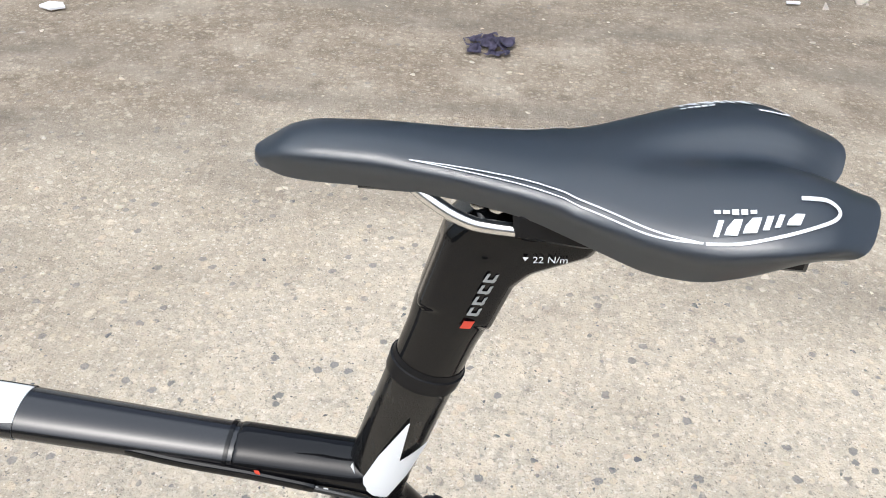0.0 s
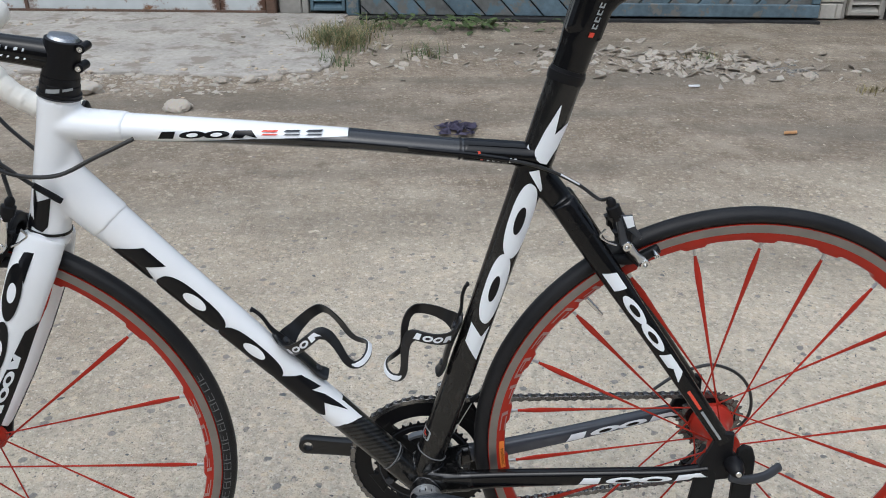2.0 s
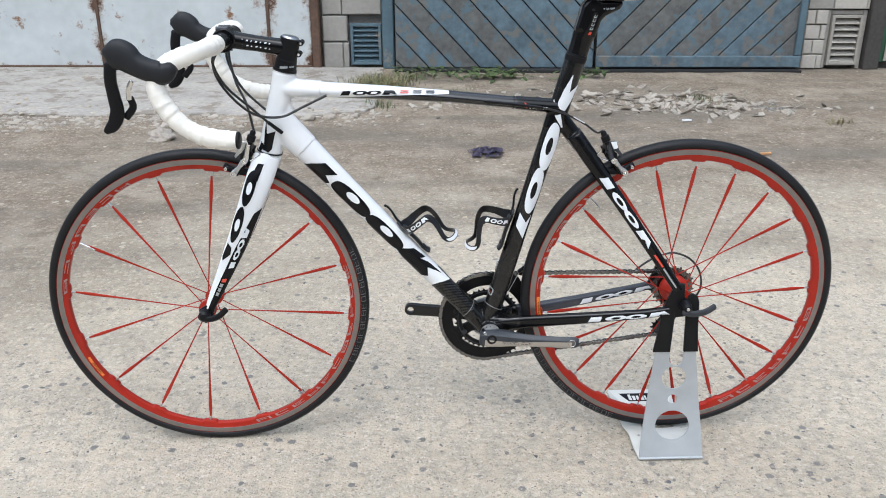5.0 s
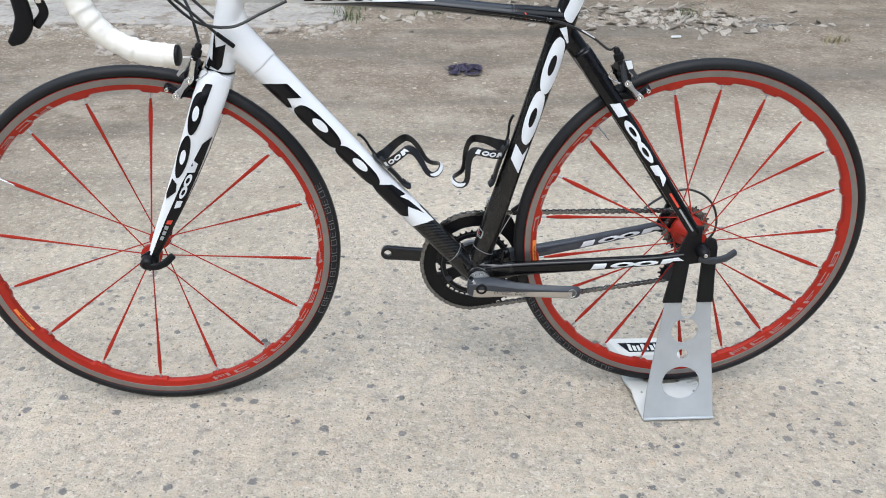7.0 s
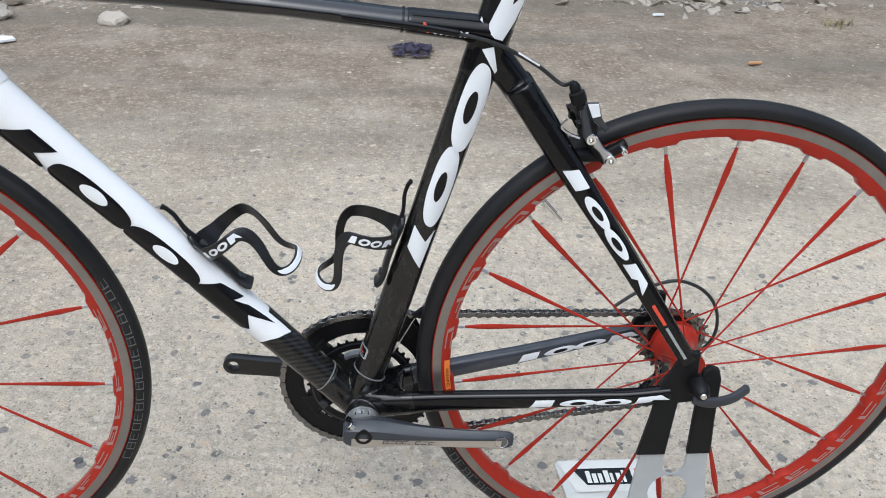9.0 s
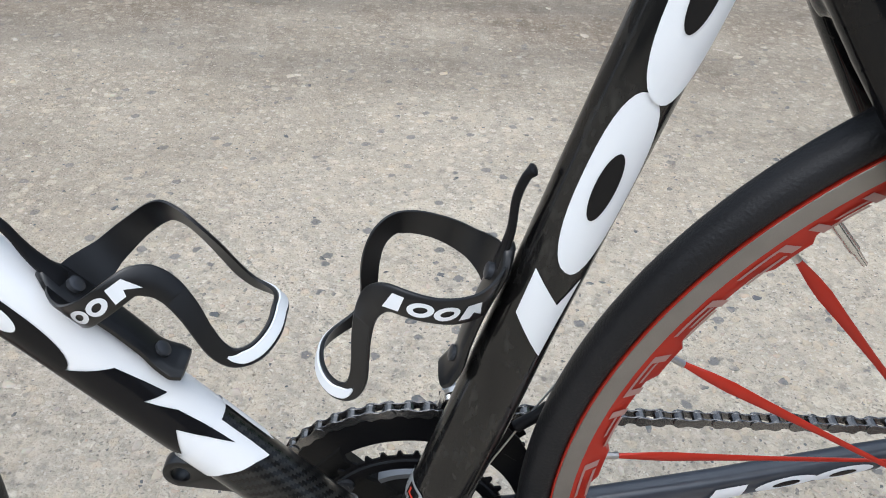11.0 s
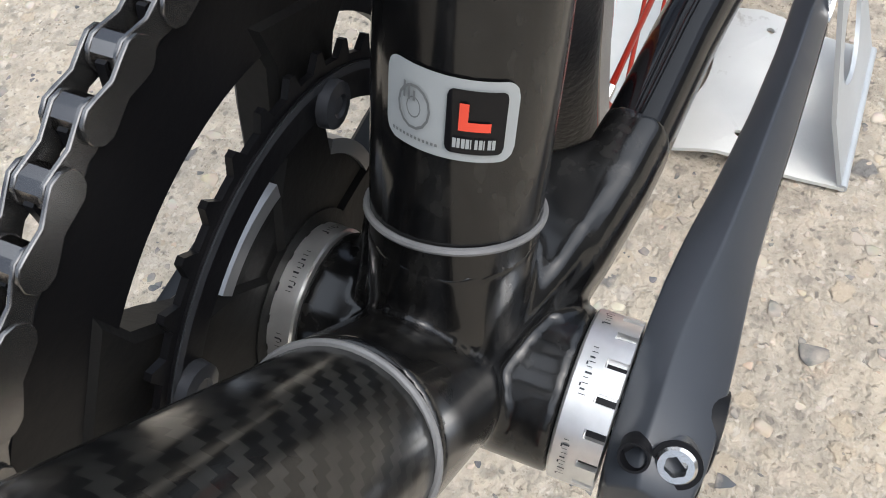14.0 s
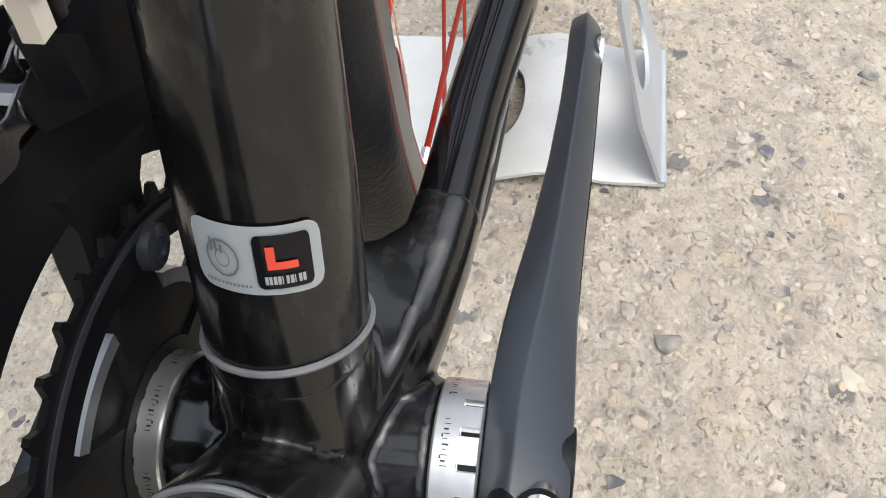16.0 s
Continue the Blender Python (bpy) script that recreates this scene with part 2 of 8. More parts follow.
def sweep(bm, pts, ra, rb=None, n=16, side=(0, 1, 0), index=0, power=2.0, caps=True, closed=False, dome=0.0):
    """A tube along pts with half-sizes ra (across, in the plane normal to side) and rb (along side), a number or one per point."""
    pts = np.array(pts, float)
    k = len(pts)
    ra = np.broadcast_to(np.array(ra, float), (k,))
    rb = ra if rb is None else np.broadcast_to(np.array(rb, float), (k,))
    tang = (np.roll(pts, -1, 0) - np.roll(pts, 1, 0)) if closed else np.gradient(pts, axis=0)
    tang /= np.linalg.norm(tang, axis=1)[:, None] + 1e-12
    s0 = np.array(side, float)
    verts, faces = [], []
    ang = np.linspace(0, 2 * math.pi, n, endpoint=False)
    ca, sa = np.cos(ang), np.sin(ang)
    ca, sa = np.sign(ca) * abs(ca) ** (2 / power), np.sign(sa) * abs(sa) ** (2 / power)
    for i in range(k):
        s = s0 - tang[i] * (s0 @ tang[i])
        s /= np.linalg.norm(s) + 1e-12
        u = np.cross(tang[i], s)
        verts += [tuple(pts[i] + ra[i] * c * u + rb[i] * d * s) for c, d in zip(ca, sa)]
    for i in range(k if closed else k - 1):
        j = (i + 1) % k
        faces += [(i * n + a, i * n + (a + 1) % n, j * n + (a + 1) % n, j * n + a) for a in range(n)]
    if caps and not closed:
        if dome:
            for i, sgn in ((0, -1), (k - 1, 1)):
                base = len(verts)
                tip = pts[i] + sgn * tang[i] * dome * min(ra[i], rb[i])
                mid = [tuple(pts[i] + (np.array(verts[i * n + a]) - pts[i]) * 0.75 + sgn * tang[i] * dome * 0.66 * min(ra[i], rb[i])) for a in range(n)]
                verts += mid + [tuple(tip)]
                faces += [(i * n + a, i * n + (a + 1) % n, base + (a + 1) % n, base + a) for a in range(n)]
                faces += [(base + a, base + (a + 1) % n, base + n) for a in range(n)]
        else:
            faces += [tuple(range(n)), tuple(range((k - 1) * n, k * n))]
    return put(bm, verts, faces, index)


def lathe(bm, prof, centre, n=48, index=0, axis="y", closed=False, arc=(0.0, 2 * math.pi)):
    """Turns (offset along axis, radius) round the axis through centre."""
    c = np.array(centre, float)
    full = arc[1] - arc[0] > 6.28
    ang = np.linspace(arc[0], arc[1], n, endpoint=not full)
    verts, faces, m = [], [], len(prof)
    for a in ang:
        for o, r in prof:
            d = {"y": (r * math.cos(a), o, r * math.sin(a)), "x": (o, r * math.cos(a), r * math.sin(a)), "z": (r * math.cos(a), r * math.sin(a), o)}[axis]
            verts.append(tuple(c + d))
    for i in range(n if full else n - 1):
        j = (i + 1) % n
        faces += [(i * m + k, i * m + (k + 1) % m, j * m + (k + 1) % m, j * m + k) for k in range(m if closed else m - 1)]
    return put(bm, verts, faces, index)


def prism(bm, poly, y0, y1, chamfer=0.0, index=0, place=None, smooth=False):
    """A flat piece: outline poly in (x, z), from y0 to y1, with chamfered rims; place maps (x, y, z)."""
    p = np.array(poly, float)
    area = 0.5 * np.sum(p[:, 0] * np.roll(p[:, 1], -1) - np.roll(p[:, 0], -1) * p[:, 1])
    if area < 0:
        p = p[::-1]
    e = np.roll(p, -1, 0) - p
    e /= np.linalg.norm(e, axis=1)[:, None] + 1e-12
    nrm = np.stack([e[:, 1], -e[:, 0]], 1)
    corner = nrm + np.roll(nrm, 1, 0)
    corner /= np.maximum((corner * nrm).sum(1), 0.35)[:, None]
    inner = p - corner * chamfer
    n = len(p)
    rings = [(inner, y0), (p, y0 + math.copysign(chamfer, y1 - y0)), (p, y1 - math.copysign(chamfer, y1 - y0)), (inner, y1)] if chamfer else [(p, y0), (p, y1)]
    verts = [(x, y, z) for ring, y in rings for x, z in ring]
    if place:
        verts = [place(*v) for v in verts]
    faces = [(r * n + i, r * n + (i + 1) % n, (r + 1) * n + (i + 1) % n, (r + 1) * n + i) for r in range(len(rings) - 1) for i in range(n)]
    faces += [tuple(range(n)), tuple(range((len(rings) - 1) * n, len(rings) * n))]
    return put(bm, verts, faces, index, smooth)


def box(bm, lo, hi, chamfer=0.0, index=0, place=None):
    (a, b, c), (d, e, f) = lo, hi
    return prism(bm, [(a, c), (d, c), (d, f), (a, f)], b, e, chamfer, index, place)


def ring_plate(bm, outer, inner, y0, y1, centre, index=0):
    """A flat ring between two closed outlines with the same number of points, given round centre in (x, z)."""
    n = len(outer)
    verts = [(centre[0] + x, y, centre[1] + z) for y in (y0, y1) for loop in (outer, inner) for x, z in loop]
    faces = []
    for i in range(n):
        j = (i + 1) % n
        faces += [(i, j, n + j, n + i), (2 * n + i, 2 * n + j, 3 * n + j, 3 * n + i), (i, j, 2 * n + j, 2 * n + i), (n + i, n + j, 3 * n + j, 3 * n + i)]
    return put(bm, verts, faces, index, False)


def ellipse(cx, cy, a, b, n=28, turn=0.0):
    c, s = math.cos(turn), math.sin(turn)
    return [(cx + a * math.cos(t) * c - b * math.sin(t) * s, cy + a * math.cos(t) * s + b * math.sin(t) * c) for t in np.linspace(0, 2 * math.pi, n, endpoint=False)]


class Tube:
    """A straight or bent frame tube near the bike's middle plane: centre points (x, y, z) and half-sizes across (rv) and sideways (ry)."""

    def __init__(self, rows):
        self.p = np.array([r[:3] for r in rows], float)
        self.rv = np.array([r[3] for r in rows], float)
        self.ry = np.array([r[4] for r in rows], float)
        self.s = np.r_[0, np.cumsum(np.linalg.norm(np.diff(self.p, axis=0), axis=1))]
        self.length = self.s[-1]

    def at(self, s):
        return np.array([np.interp(s, self.s, self.p[:, i]) for i in range(3)]), np.interp(s, self.s, self.rv), np.interp(s, self.s, self.ry)

    def point(self, s, f, off=0.0, far=False):
        c, rv, ry = self.at(s)
        a, b = self.at(min(s + 0.004, self.length))[0], self.at(max(s - 0.004, 0))[0]
        d = (a - b) / np.linalg.norm(a - b)
        v = np.array([-d[2], 0, d[0]])
        f = max(-0.999, min(0.999, f))
        g = math.sqrt(1 - f * f)
        nv, ny = f / rv, g / ry
        q = math.hypot(nv, ny)
        side = 1 if far else -1
        return c + v * (f * rv + off * nv / q) + np.array([0, side * (g * ry + off * ny / q), 0])

    def mesh(self, bm, s0=0.0, s1=None, n=28, index=0, step=0.02, caps=True, grow=0.0):
        s1 = self.length if s1 is None else s1
        ss = np.linspace(s0, s1, max(2, int((s1 - s0) / step) + 1))
        rows = [self.at(s) for s in ss]
        return sweep(bm, [r[0] for r in rows], [r[1] + grow for r in rows], [r[2] + grow for r in rows], n=n, index=index, caps=caps)


def decal(tube, poly, material, parent, off=0.0005, far=False, name="decal", label=""):
    """A thin film on a tube: outline in (s, f), f from -1 to 1 across the tube."""
    bm = bmesh.new()
    bm.faces.new([bm.verts.new((s, f, 0)) for s, f in poly])
    for axis, cuts in ((1, np.linspace(-0.95, 0.95, 15)), (0, np.arange(min(p[0] for p in poly), max(p[0] for p in poly), 0.02)[1:])):
        no = (1, 0, 0) if axis == 0 else (0, 1, 0)
        for c in cuts:
            co = (c, 0, 0) if axis == 0 else (0, c, 0)
            bmesh.ops.bisect_plane(bm, geom=bm.verts[:] + bm.edges[:] + bm.faces[:], plane_co=co, plane_no=no, dist=1e-6)
    bmesh.ops.triangulate(bm, faces=bm.faces[:])
    for v in bm.verts:
        v.co = Vector(tube.point(v.co.x, v.co.y, off, far))
    for f in bm.faces:
        f.smooth = True
    return part(name, bm, material, parent, label, sharp=0)


def marks(tube, s0, s1, f0, f1, ink, ground, parent, off=0.0005, far=False, flip=False, rise=0.0):
    """A row of four plain shapes along a tube: a slanted bar, two ovals and a chevron."""
    L, fm, h = s1 - s0, (f0 + f1) / 2, (f1 - f0) / 2

    def q(u, w):
        return (s0 + L * u, fm + h * (-w if flip else w) + rise * (u - 0.5))

    decal(tube, [q(0, -1), q(0.16, -1), q(0.19, 1), q(0.05, 1)], ink, parent, off, far)
    for u in (0.36, 0.61):
        decal(tube, [q(u + 0.135 * math.cos(a) + 0.02 * math.sin(a), math.sin(a)) for a in np.linspace(0, 6.283, 24, endpoint=False)], ink, parent, off, far)
        decal(tube, [q(u + 0.06 * math.cos(a) + 0.01 * math.sin(a), 0.5 * math.sin(a)) for a in np.linspace(0, 6.283, 18, endpoint=False)], ground, parent, off + 0.0004, far)
    decal(tube, [q(0.76, -1), q(0.88, -1), q(0.91, -0.2), q(1.03, -1), q(0.97, 1), q(0.8, 1)], ink, parent, off, far)


def film(name, verts, faces, material, parent, label=""):
    bm = bmesh.new()
    put(bm, verts, faces)
    return part(name, bm, material, parent, label, sharp=0)


# ---- ground ----
def ground_mat():
    """Trodden gravel: sandy dirt with fine aggregate, damp darker drifts and pale worn patches."""
    m = bpy.data.materials.new("trodden_gravel")
    n, l, p = nodes_of(m)
    co = n.new("ShaderNodeTexCoord")

    def noise_tex(scale, detail=6, rough=0.6):
        t = n.new("ShaderNodeTexNoise")
        t.inputs["Scale"].default_value, t.inputs["Detail"].default_value, t.inputs["Roughness"].default_value = scale, detail, rough
        l.new(co.outputs["Object"], t.inputs["Vector"])
        return t.outputs["Fac"]

    def mixc(fac, a, b):
        x = n.new("ShaderNodeMix")
        x.data_type = "RGBA"
        for key, v in (("Factor", fac), ("A", a), ("B", b)):
            if isinstance(v, tuple):
                x.inputs[key].default_value = v
            else:
                l.new(v, x.inputs[key])
        return x.outputs["Result"]

    def span(v, a, b, c=0.0, d=1.0):
        r = n.new("ShaderNodeMapRange")
        r.inputs["From Min"].default_value, r.inputs["From Max"].default_value = a, b
        r.inputs["To Min"].default_value, r.inputs["To Max"].default_value = c, d
        l.new(v, r.inputs["Value"])
        return r.outputs["Result"]

    bend, push = n.new("ShaderNodeTexNoise"), n.new("ShaderNodeVectorMath")
    bend.inputs["Scale"].default_value, bend.inputs["Detail"].default_value = 110, 4
    l.new(co.outputs["Object"], bend.inputs["Vector"])
    push.operation = "MULTIPLY_ADD"
    push.inputs[1].default_value = (0.011, 0.011, 0.011)
    l.new(bend.outputs["Color"], push.inputs[0])
    l.new(co.outputs["Object"], push.inputs[2])

    def cells(scale, rnd=1.0):
        v = n.new("ShaderNodeTexVoronoi")
        v.inputs["Scale"].default_value, v.inputs["Randomness"].default_value = scale, rnd
        l.new(push.outputs[0], v.inputs["Vector"])
        return v

    sep = n.new("ShaderNodeSeparateXYZ")
    l.new(co.outputs["Object"], sep.inputs[0])
    # near the camera's side pale bound gravel, further off darker wheel-worn dirt
    wob = n.new("ShaderNodeMath")
    wob.operation = "MULTIPLY_ADD"
    l.new(noise_tex(0.9, 5), wob.inputs[0])
    wob.inputs[1].default_value = 2.6
    l.new(sep.outputs["Y"], wob.inputs[2])
    # the wheel-worn dirt swings in closer under the front of the yard
    swing, reach = n.new("ShaderNodeMapRange"), n.new("ShaderNodeMath")
    swing.inputs["From Min"].default_value, swing.inputs["From Max"].default_value = -0.7, -2.2
    swing.inputs["To Min"].default_value, swing.inputs["To Max"].default_value = 0.0, 0.75
    l.new(sep.outputs["X"], swing.inputs["Value"])
    reach.operation = "ADD"
    l.new(wob.outputs[0], reach.inputs[0])
    l.new(swing.outputs["Result"], reach.inputs[1])
    far = span(reach.outputs[0], 1.9, 3.3)
    pale = mixc(span(noise_tex(55, 8, 0.7), 0.35, 0.65), (0.37, 0.335, 0.285, 1), (0.58, 0.535, 0.468, 1))
    pale = mixc(span(noise_tex(14, 7, 0.7), 0.46, 0.66, 0, 0.85), pale, (0.60, 0.535, 0.44, 1))
    pale = mixc(span(noise_tex(30, 6, 0.7), 0.52, 0.66, 0, 0.75), pale, (0.30, 0.275, 0.245, 1))
    dirt = mixc(span(noise_tex(26, 10, 0.78), 0.32, 0.68), (0.130, 0.103, 0.079, 1), (0.285, 0.245, 0.20, 1))
    dirt = mixc(span(noise_tex(3.2, 8, 0.65), 0.45, 0.64, 0, 0.75), dirt, (0.34, 0.302, 0.257, 1))
    dirt = mixc(span(noise_tex(7.5, 8, 0.7), 0.52, 0.66, 0, 0.75), dirt, (0.135, 0.108, 0.085, 1))
    base = mixc(far, pale, dirt)
    # small aggregate, two sizes, each grain with its own tone
    for scale, edge, amount in ((430, 0.36, 0.3), (190, 0.34, 0.72), (80, 0.32, 0.5)):
        v = cells(scale)
        tone = n.new("ShaderNodeValToRGB")
        tone.color_ramp.interpolation = "LINEAR"
        els = tone.color_ramp.elements
        els[0].position, els[0].color = 0.0, (0.10, 0.097, 0.094, 1)
        els[1].position, els[1].color = 1.0, (0.74, 0.71, 0.65, 1)
        for pos, c in ((0.15, (0.22, 0.205, 0.19, 1)), (0.4, (0.52, 0.485, 0.43, 1)), (0.6, (0.44, 0.37, 0.29, 1)), (0.8, (0.6, 0.57, 0.52, 1))):
            els.new(pos).color = c
        r = n.new("ShaderNodeSeparateColor")
        l.new(v.outputs["Color"], r.inputs[0])
        l.new(r.outputs[0], tone.inputs["Fac"])
        inside = span(v.outputs["Distance"], edge - 0.05, edge + 0.14, 1.0, 0.0)
        pick = span(r.outputs[1], 0.45, 0.5)
        f = n.new("ShaderNodeMath")
        f.operation = "MULTIPLY"
        l.new(inside, f.inputs[0])
        l.new(pick, f.inputs[1])
        f2 = n.new("ShaderNodeMath")
        f2.operation = "MULTIPLY"
        l.new(f.outputs[0], f2.inputs[0])
        l.new(span(far, 0, 1, amount, amount * 0.35), f2.inputs[1])
        base = mixc(f2.outputs[0], base, tone.outputs["Color"])
    # larger bedded clasts with crisp broken outlines, few of them dark slate
    proud = None
    for scale, edge, lo_pick, hi_pick, tones, amount in ((46, 0.31, 0.50, 0.52, ((0.42, 0.38, 0.325), (0.55, 0.47, 0.36), (0.66, 0.62, 0.55), (0.50, 0.41, 0.31), (0.60, 0.57, 0.53)), 0.62), (27, 0.27, 0.62, 0.64, ((0.47, 0.43, 0.37), (0.62, 0.56, 0.47), (0.40, 0.36, 0.31), (0.64, 0.60, 0.54), (0.56, 0.45, 0.35)), 0.55), (34, 0.29, 0.88, 0.885, ((0.13, 0.135, 0.145), (0.19, 0.195, 0.205), (0.15, 0.15, 0.155), (0.24, 0.235, 0.23), (0.17, 0.175, 0.185)), 0.88)):
        v = cells(scale)
        r = n.new("ShaderNodeSeparateColor")
        l.new(v.outputs["Color"], r.inputs[0])
        tone = n.new("ShaderNodeValToRGB")
        els = tone.color_ramp.elements
        els[0].position, els[0].color = 0.0, (*tones[0], 1)
        els[1].position, els[1].color = 1.0, (*tones[4], 1)
        for i in (1, 2, 3):
            els.new(i / 4).color = (*tones[i], 1)
        l.new(r.outputs[2], tone.inputs["Fac"])
        f = n.new("ShaderNodeMath")
        f.operation = "MULTIPLY"
        l.new(span(v.outputs["Distance"], edge - 0.03, edge + 0.05, 1.0, 0.0), f.inputs[0])
        l.new(span(r.outputs[0], lo_pick, hi_pick), f.inputs[1])
        f2 = n.new("ShaderNodeMath")
        f2.operation = "MULTIPLY"
        l.new(f.outputs[0], f2.inputs[0])
        l.new(span(far, 0, 1, amount, amount * 0.45), f2.inputs[1])
        base = mixc(f2.outputs[0], base, tone.outputs["Color"])
        if proud is None:
            proud = f.outputs[0]
        else:
            top = n.new("ShaderNodeMath")
            top.operation = "MAXIMUM"
            l.new(proud, top.inputs[0])
            l.new(f.outputs[0], top.inputs[1])
            proud = top.outputs[0]
    # crumbly pits in loose drifts, their shade painted dark, and hairline cracks
    pit_shade = n.new("ShaderNodeMath")
    pit_shade.operation = "MULTIPLY"
    l.new(span(noise_tex(210, 4, 0.6), 0.60, 0.66), pit_shade.inputs[0])
    l.new(span(noise_tex(11, 5, 0.6), 0.46, 0.60, 0.12, 0.8), pit_shade.inputs[1])
    base = mixc(pit_shade.outputs[0], base, (0.15, 0.125, 0.10, 1))
    wander, shove, crack = n.new("ShaderNodeTexNoise"), n.new("ShaderNodeVectorMath"), n.new("ShaderNodeTexVoronoi")
    wander.inputs["Scale"].default_value, wander.inputs["Detail"].default_value = 7.0, 6
    l.new(co.outputs["Object"], wander.inputs["Vector"])
    shove.operation = "MULTIPLY_ADD"
    shove.inputs[1].default_value = (0.22, 0.22, 0.0)
    l.new(wander.outputs["Color"], shove.inputs[0])
    l.new(co.outputs["Object"], shove.inputs[2])
    crack.feature = "DISTANCE_TO_EDGE"
    crack.inputs["Scale"].default_value = 1.7
    l.new(shove.outputs[0], crack.inputs["Vector"])
    line = n.new("ShaderNodeMath")
    line.operation = "MULTIPLY"
    l.new(span(crack.outputs["Distance"], 0.003, 0.009, 1.0, 0.0), line.inputs[0])
    l.new(span(noise_tex(2.1, 3), 0.58, 0.68, 0, 0.4), line.inputs[1])
    base = mixc(line.outputs[0], base, (0.16, 0.14, 0.12, 1))
    # damp stains and long wheel tracks
    mp = n.new("ShaderNodeMapping")
    mp.inputs["Scale"].default_value = (0.28, 1.5, 1)
    l.new(co.outputs["Object"], mp.inputs["Vector"])
    tr = n.new("ShaderNodeTexNoise")
    tr.inputs["Scale"].default_value, tr.inputs["Detail"].default_value = 1.6, 5
    l.new(mp.outputs["Vector"], tr.inputs["Vector"])
    f3 = n.new("ShaderNodeMath")
    f3.operation = "MULTIPLY"
    l.new(span(tr.outputs["Fac"], 0.47, 0.63), f3.inputs[0])
    l.new(span(far, 0, 1, 0.15, 0.55), f3.inputs[1])
    base = mixc(f3.outputs[0], base, (0.13, 0.118, 0.105, 1))
    warm = n.new("ShaderNodeVectorMath")
    warm.operation = "MULTIPLY"
    warm.inputs[1].default_value = (1.04, 1.0, 0.92)
    l.new(base, warm.inputs[0])
    l.new(warm.outputs[0], p.inputs["Base Color"])
    p.inputs["Roughness"].default_value = 0.93
    p.inputs["Specular IOR Level"].default_value = 0.25
    b1, b2 = n.new("ShaderNodeBump"), n.new("ShaderNodeBump")
    b1.inputs["Strength"].default_value, b1.inputs["Distance"].default_value = 0.85, 0.006
    b2.inputs["Strength"].default_value, b2.inputs["Distance"].default_value = 0.6, 0.0025
    l.new(noise_tex(90, 9, 0.72), b1.inputs["Height"])
    l.new(span(cells(170).outputs["Distance"], 0.0, 0.6, 1.0, 0.0), b2.inputs["Height"])
    l.new(b1.outputs["Normal"], b2.inputs["Normal"])
    b3 = n.new("ShaderNodeBump")
    b3.inputs["Strength"].default_value, b3.inputs["Distance"].default_value = 0.6, 0.0025
    l.new(proud, b3.inputs["Height"])
    l.new(b2.outputs["Normal"], b3.inputs["Normal"])
    l.new(b3.outputs["Normal"], p.inputs["Normal"])
    return m


GROUND = ground_mat()


def swell(x, y):
    """Height of the ground: level under the bike, gently uneven elsewhere."""
    v = Vector((x, y, 0))
    h = 0.010 * noise.noise(v * 1.3) + 0.005 * noise.noise(v * 5.1) + 0.0022 * noise.noise(v * 19)
    d = min(math.hypot(x - 0.02, y), math.hypot(x + 0.98, y))
    return h * min(1.0, max(0.0, (d - 0.1) / 0.8)) + (0.0012 * noise.noise(v * 45) if abs(x) < 3 and -1.5 < y < 3 else 0)


def sheet_axis(lo, hi, fine_lo, fine_hi, step):
    a = list(np.arange(fine_lo, fine_hi + 1e-6, step))
    up, g = fine_hi, step
    while up < hi:
        g *= 1.35
        up = min(up + g, hi)
        a.append(up)
    dn, g = fine_lo, step
    while dn > lo:
        g *= 1.35
        dn = max(dn - g, lo)
        a.insert(0, dn)
    return a


bm = bmesh.new()
gx, gy = sheet_axis(-900, 900, -2.4, 2.2, 0.02), sheet_axis(-900, 900, -1.0, 4.6, 0.02)
gv = [(x, y, swell(x, y)) for y in gy for x in gx]
nx = len(gx)
gf = [(j * nx + i, j * nx + i + 1, (j + 1) * nx + i + 1, (j + 1) * nx + i) for j in range(len(gy) - 1) for i in range(nx - 1)]
mesh = bpy.data.meshes.new("ground")
mesh.from_pydata(gv, [], gf)
mesh.materials.append(GROUND)
mesh.polygons.foreach_set("use_smooth", [True] * len(gf))
bm.free()
ground = tagged(new("ground", mesh), "beige trodden gravel and dirt yard", "ground", kind="structure")


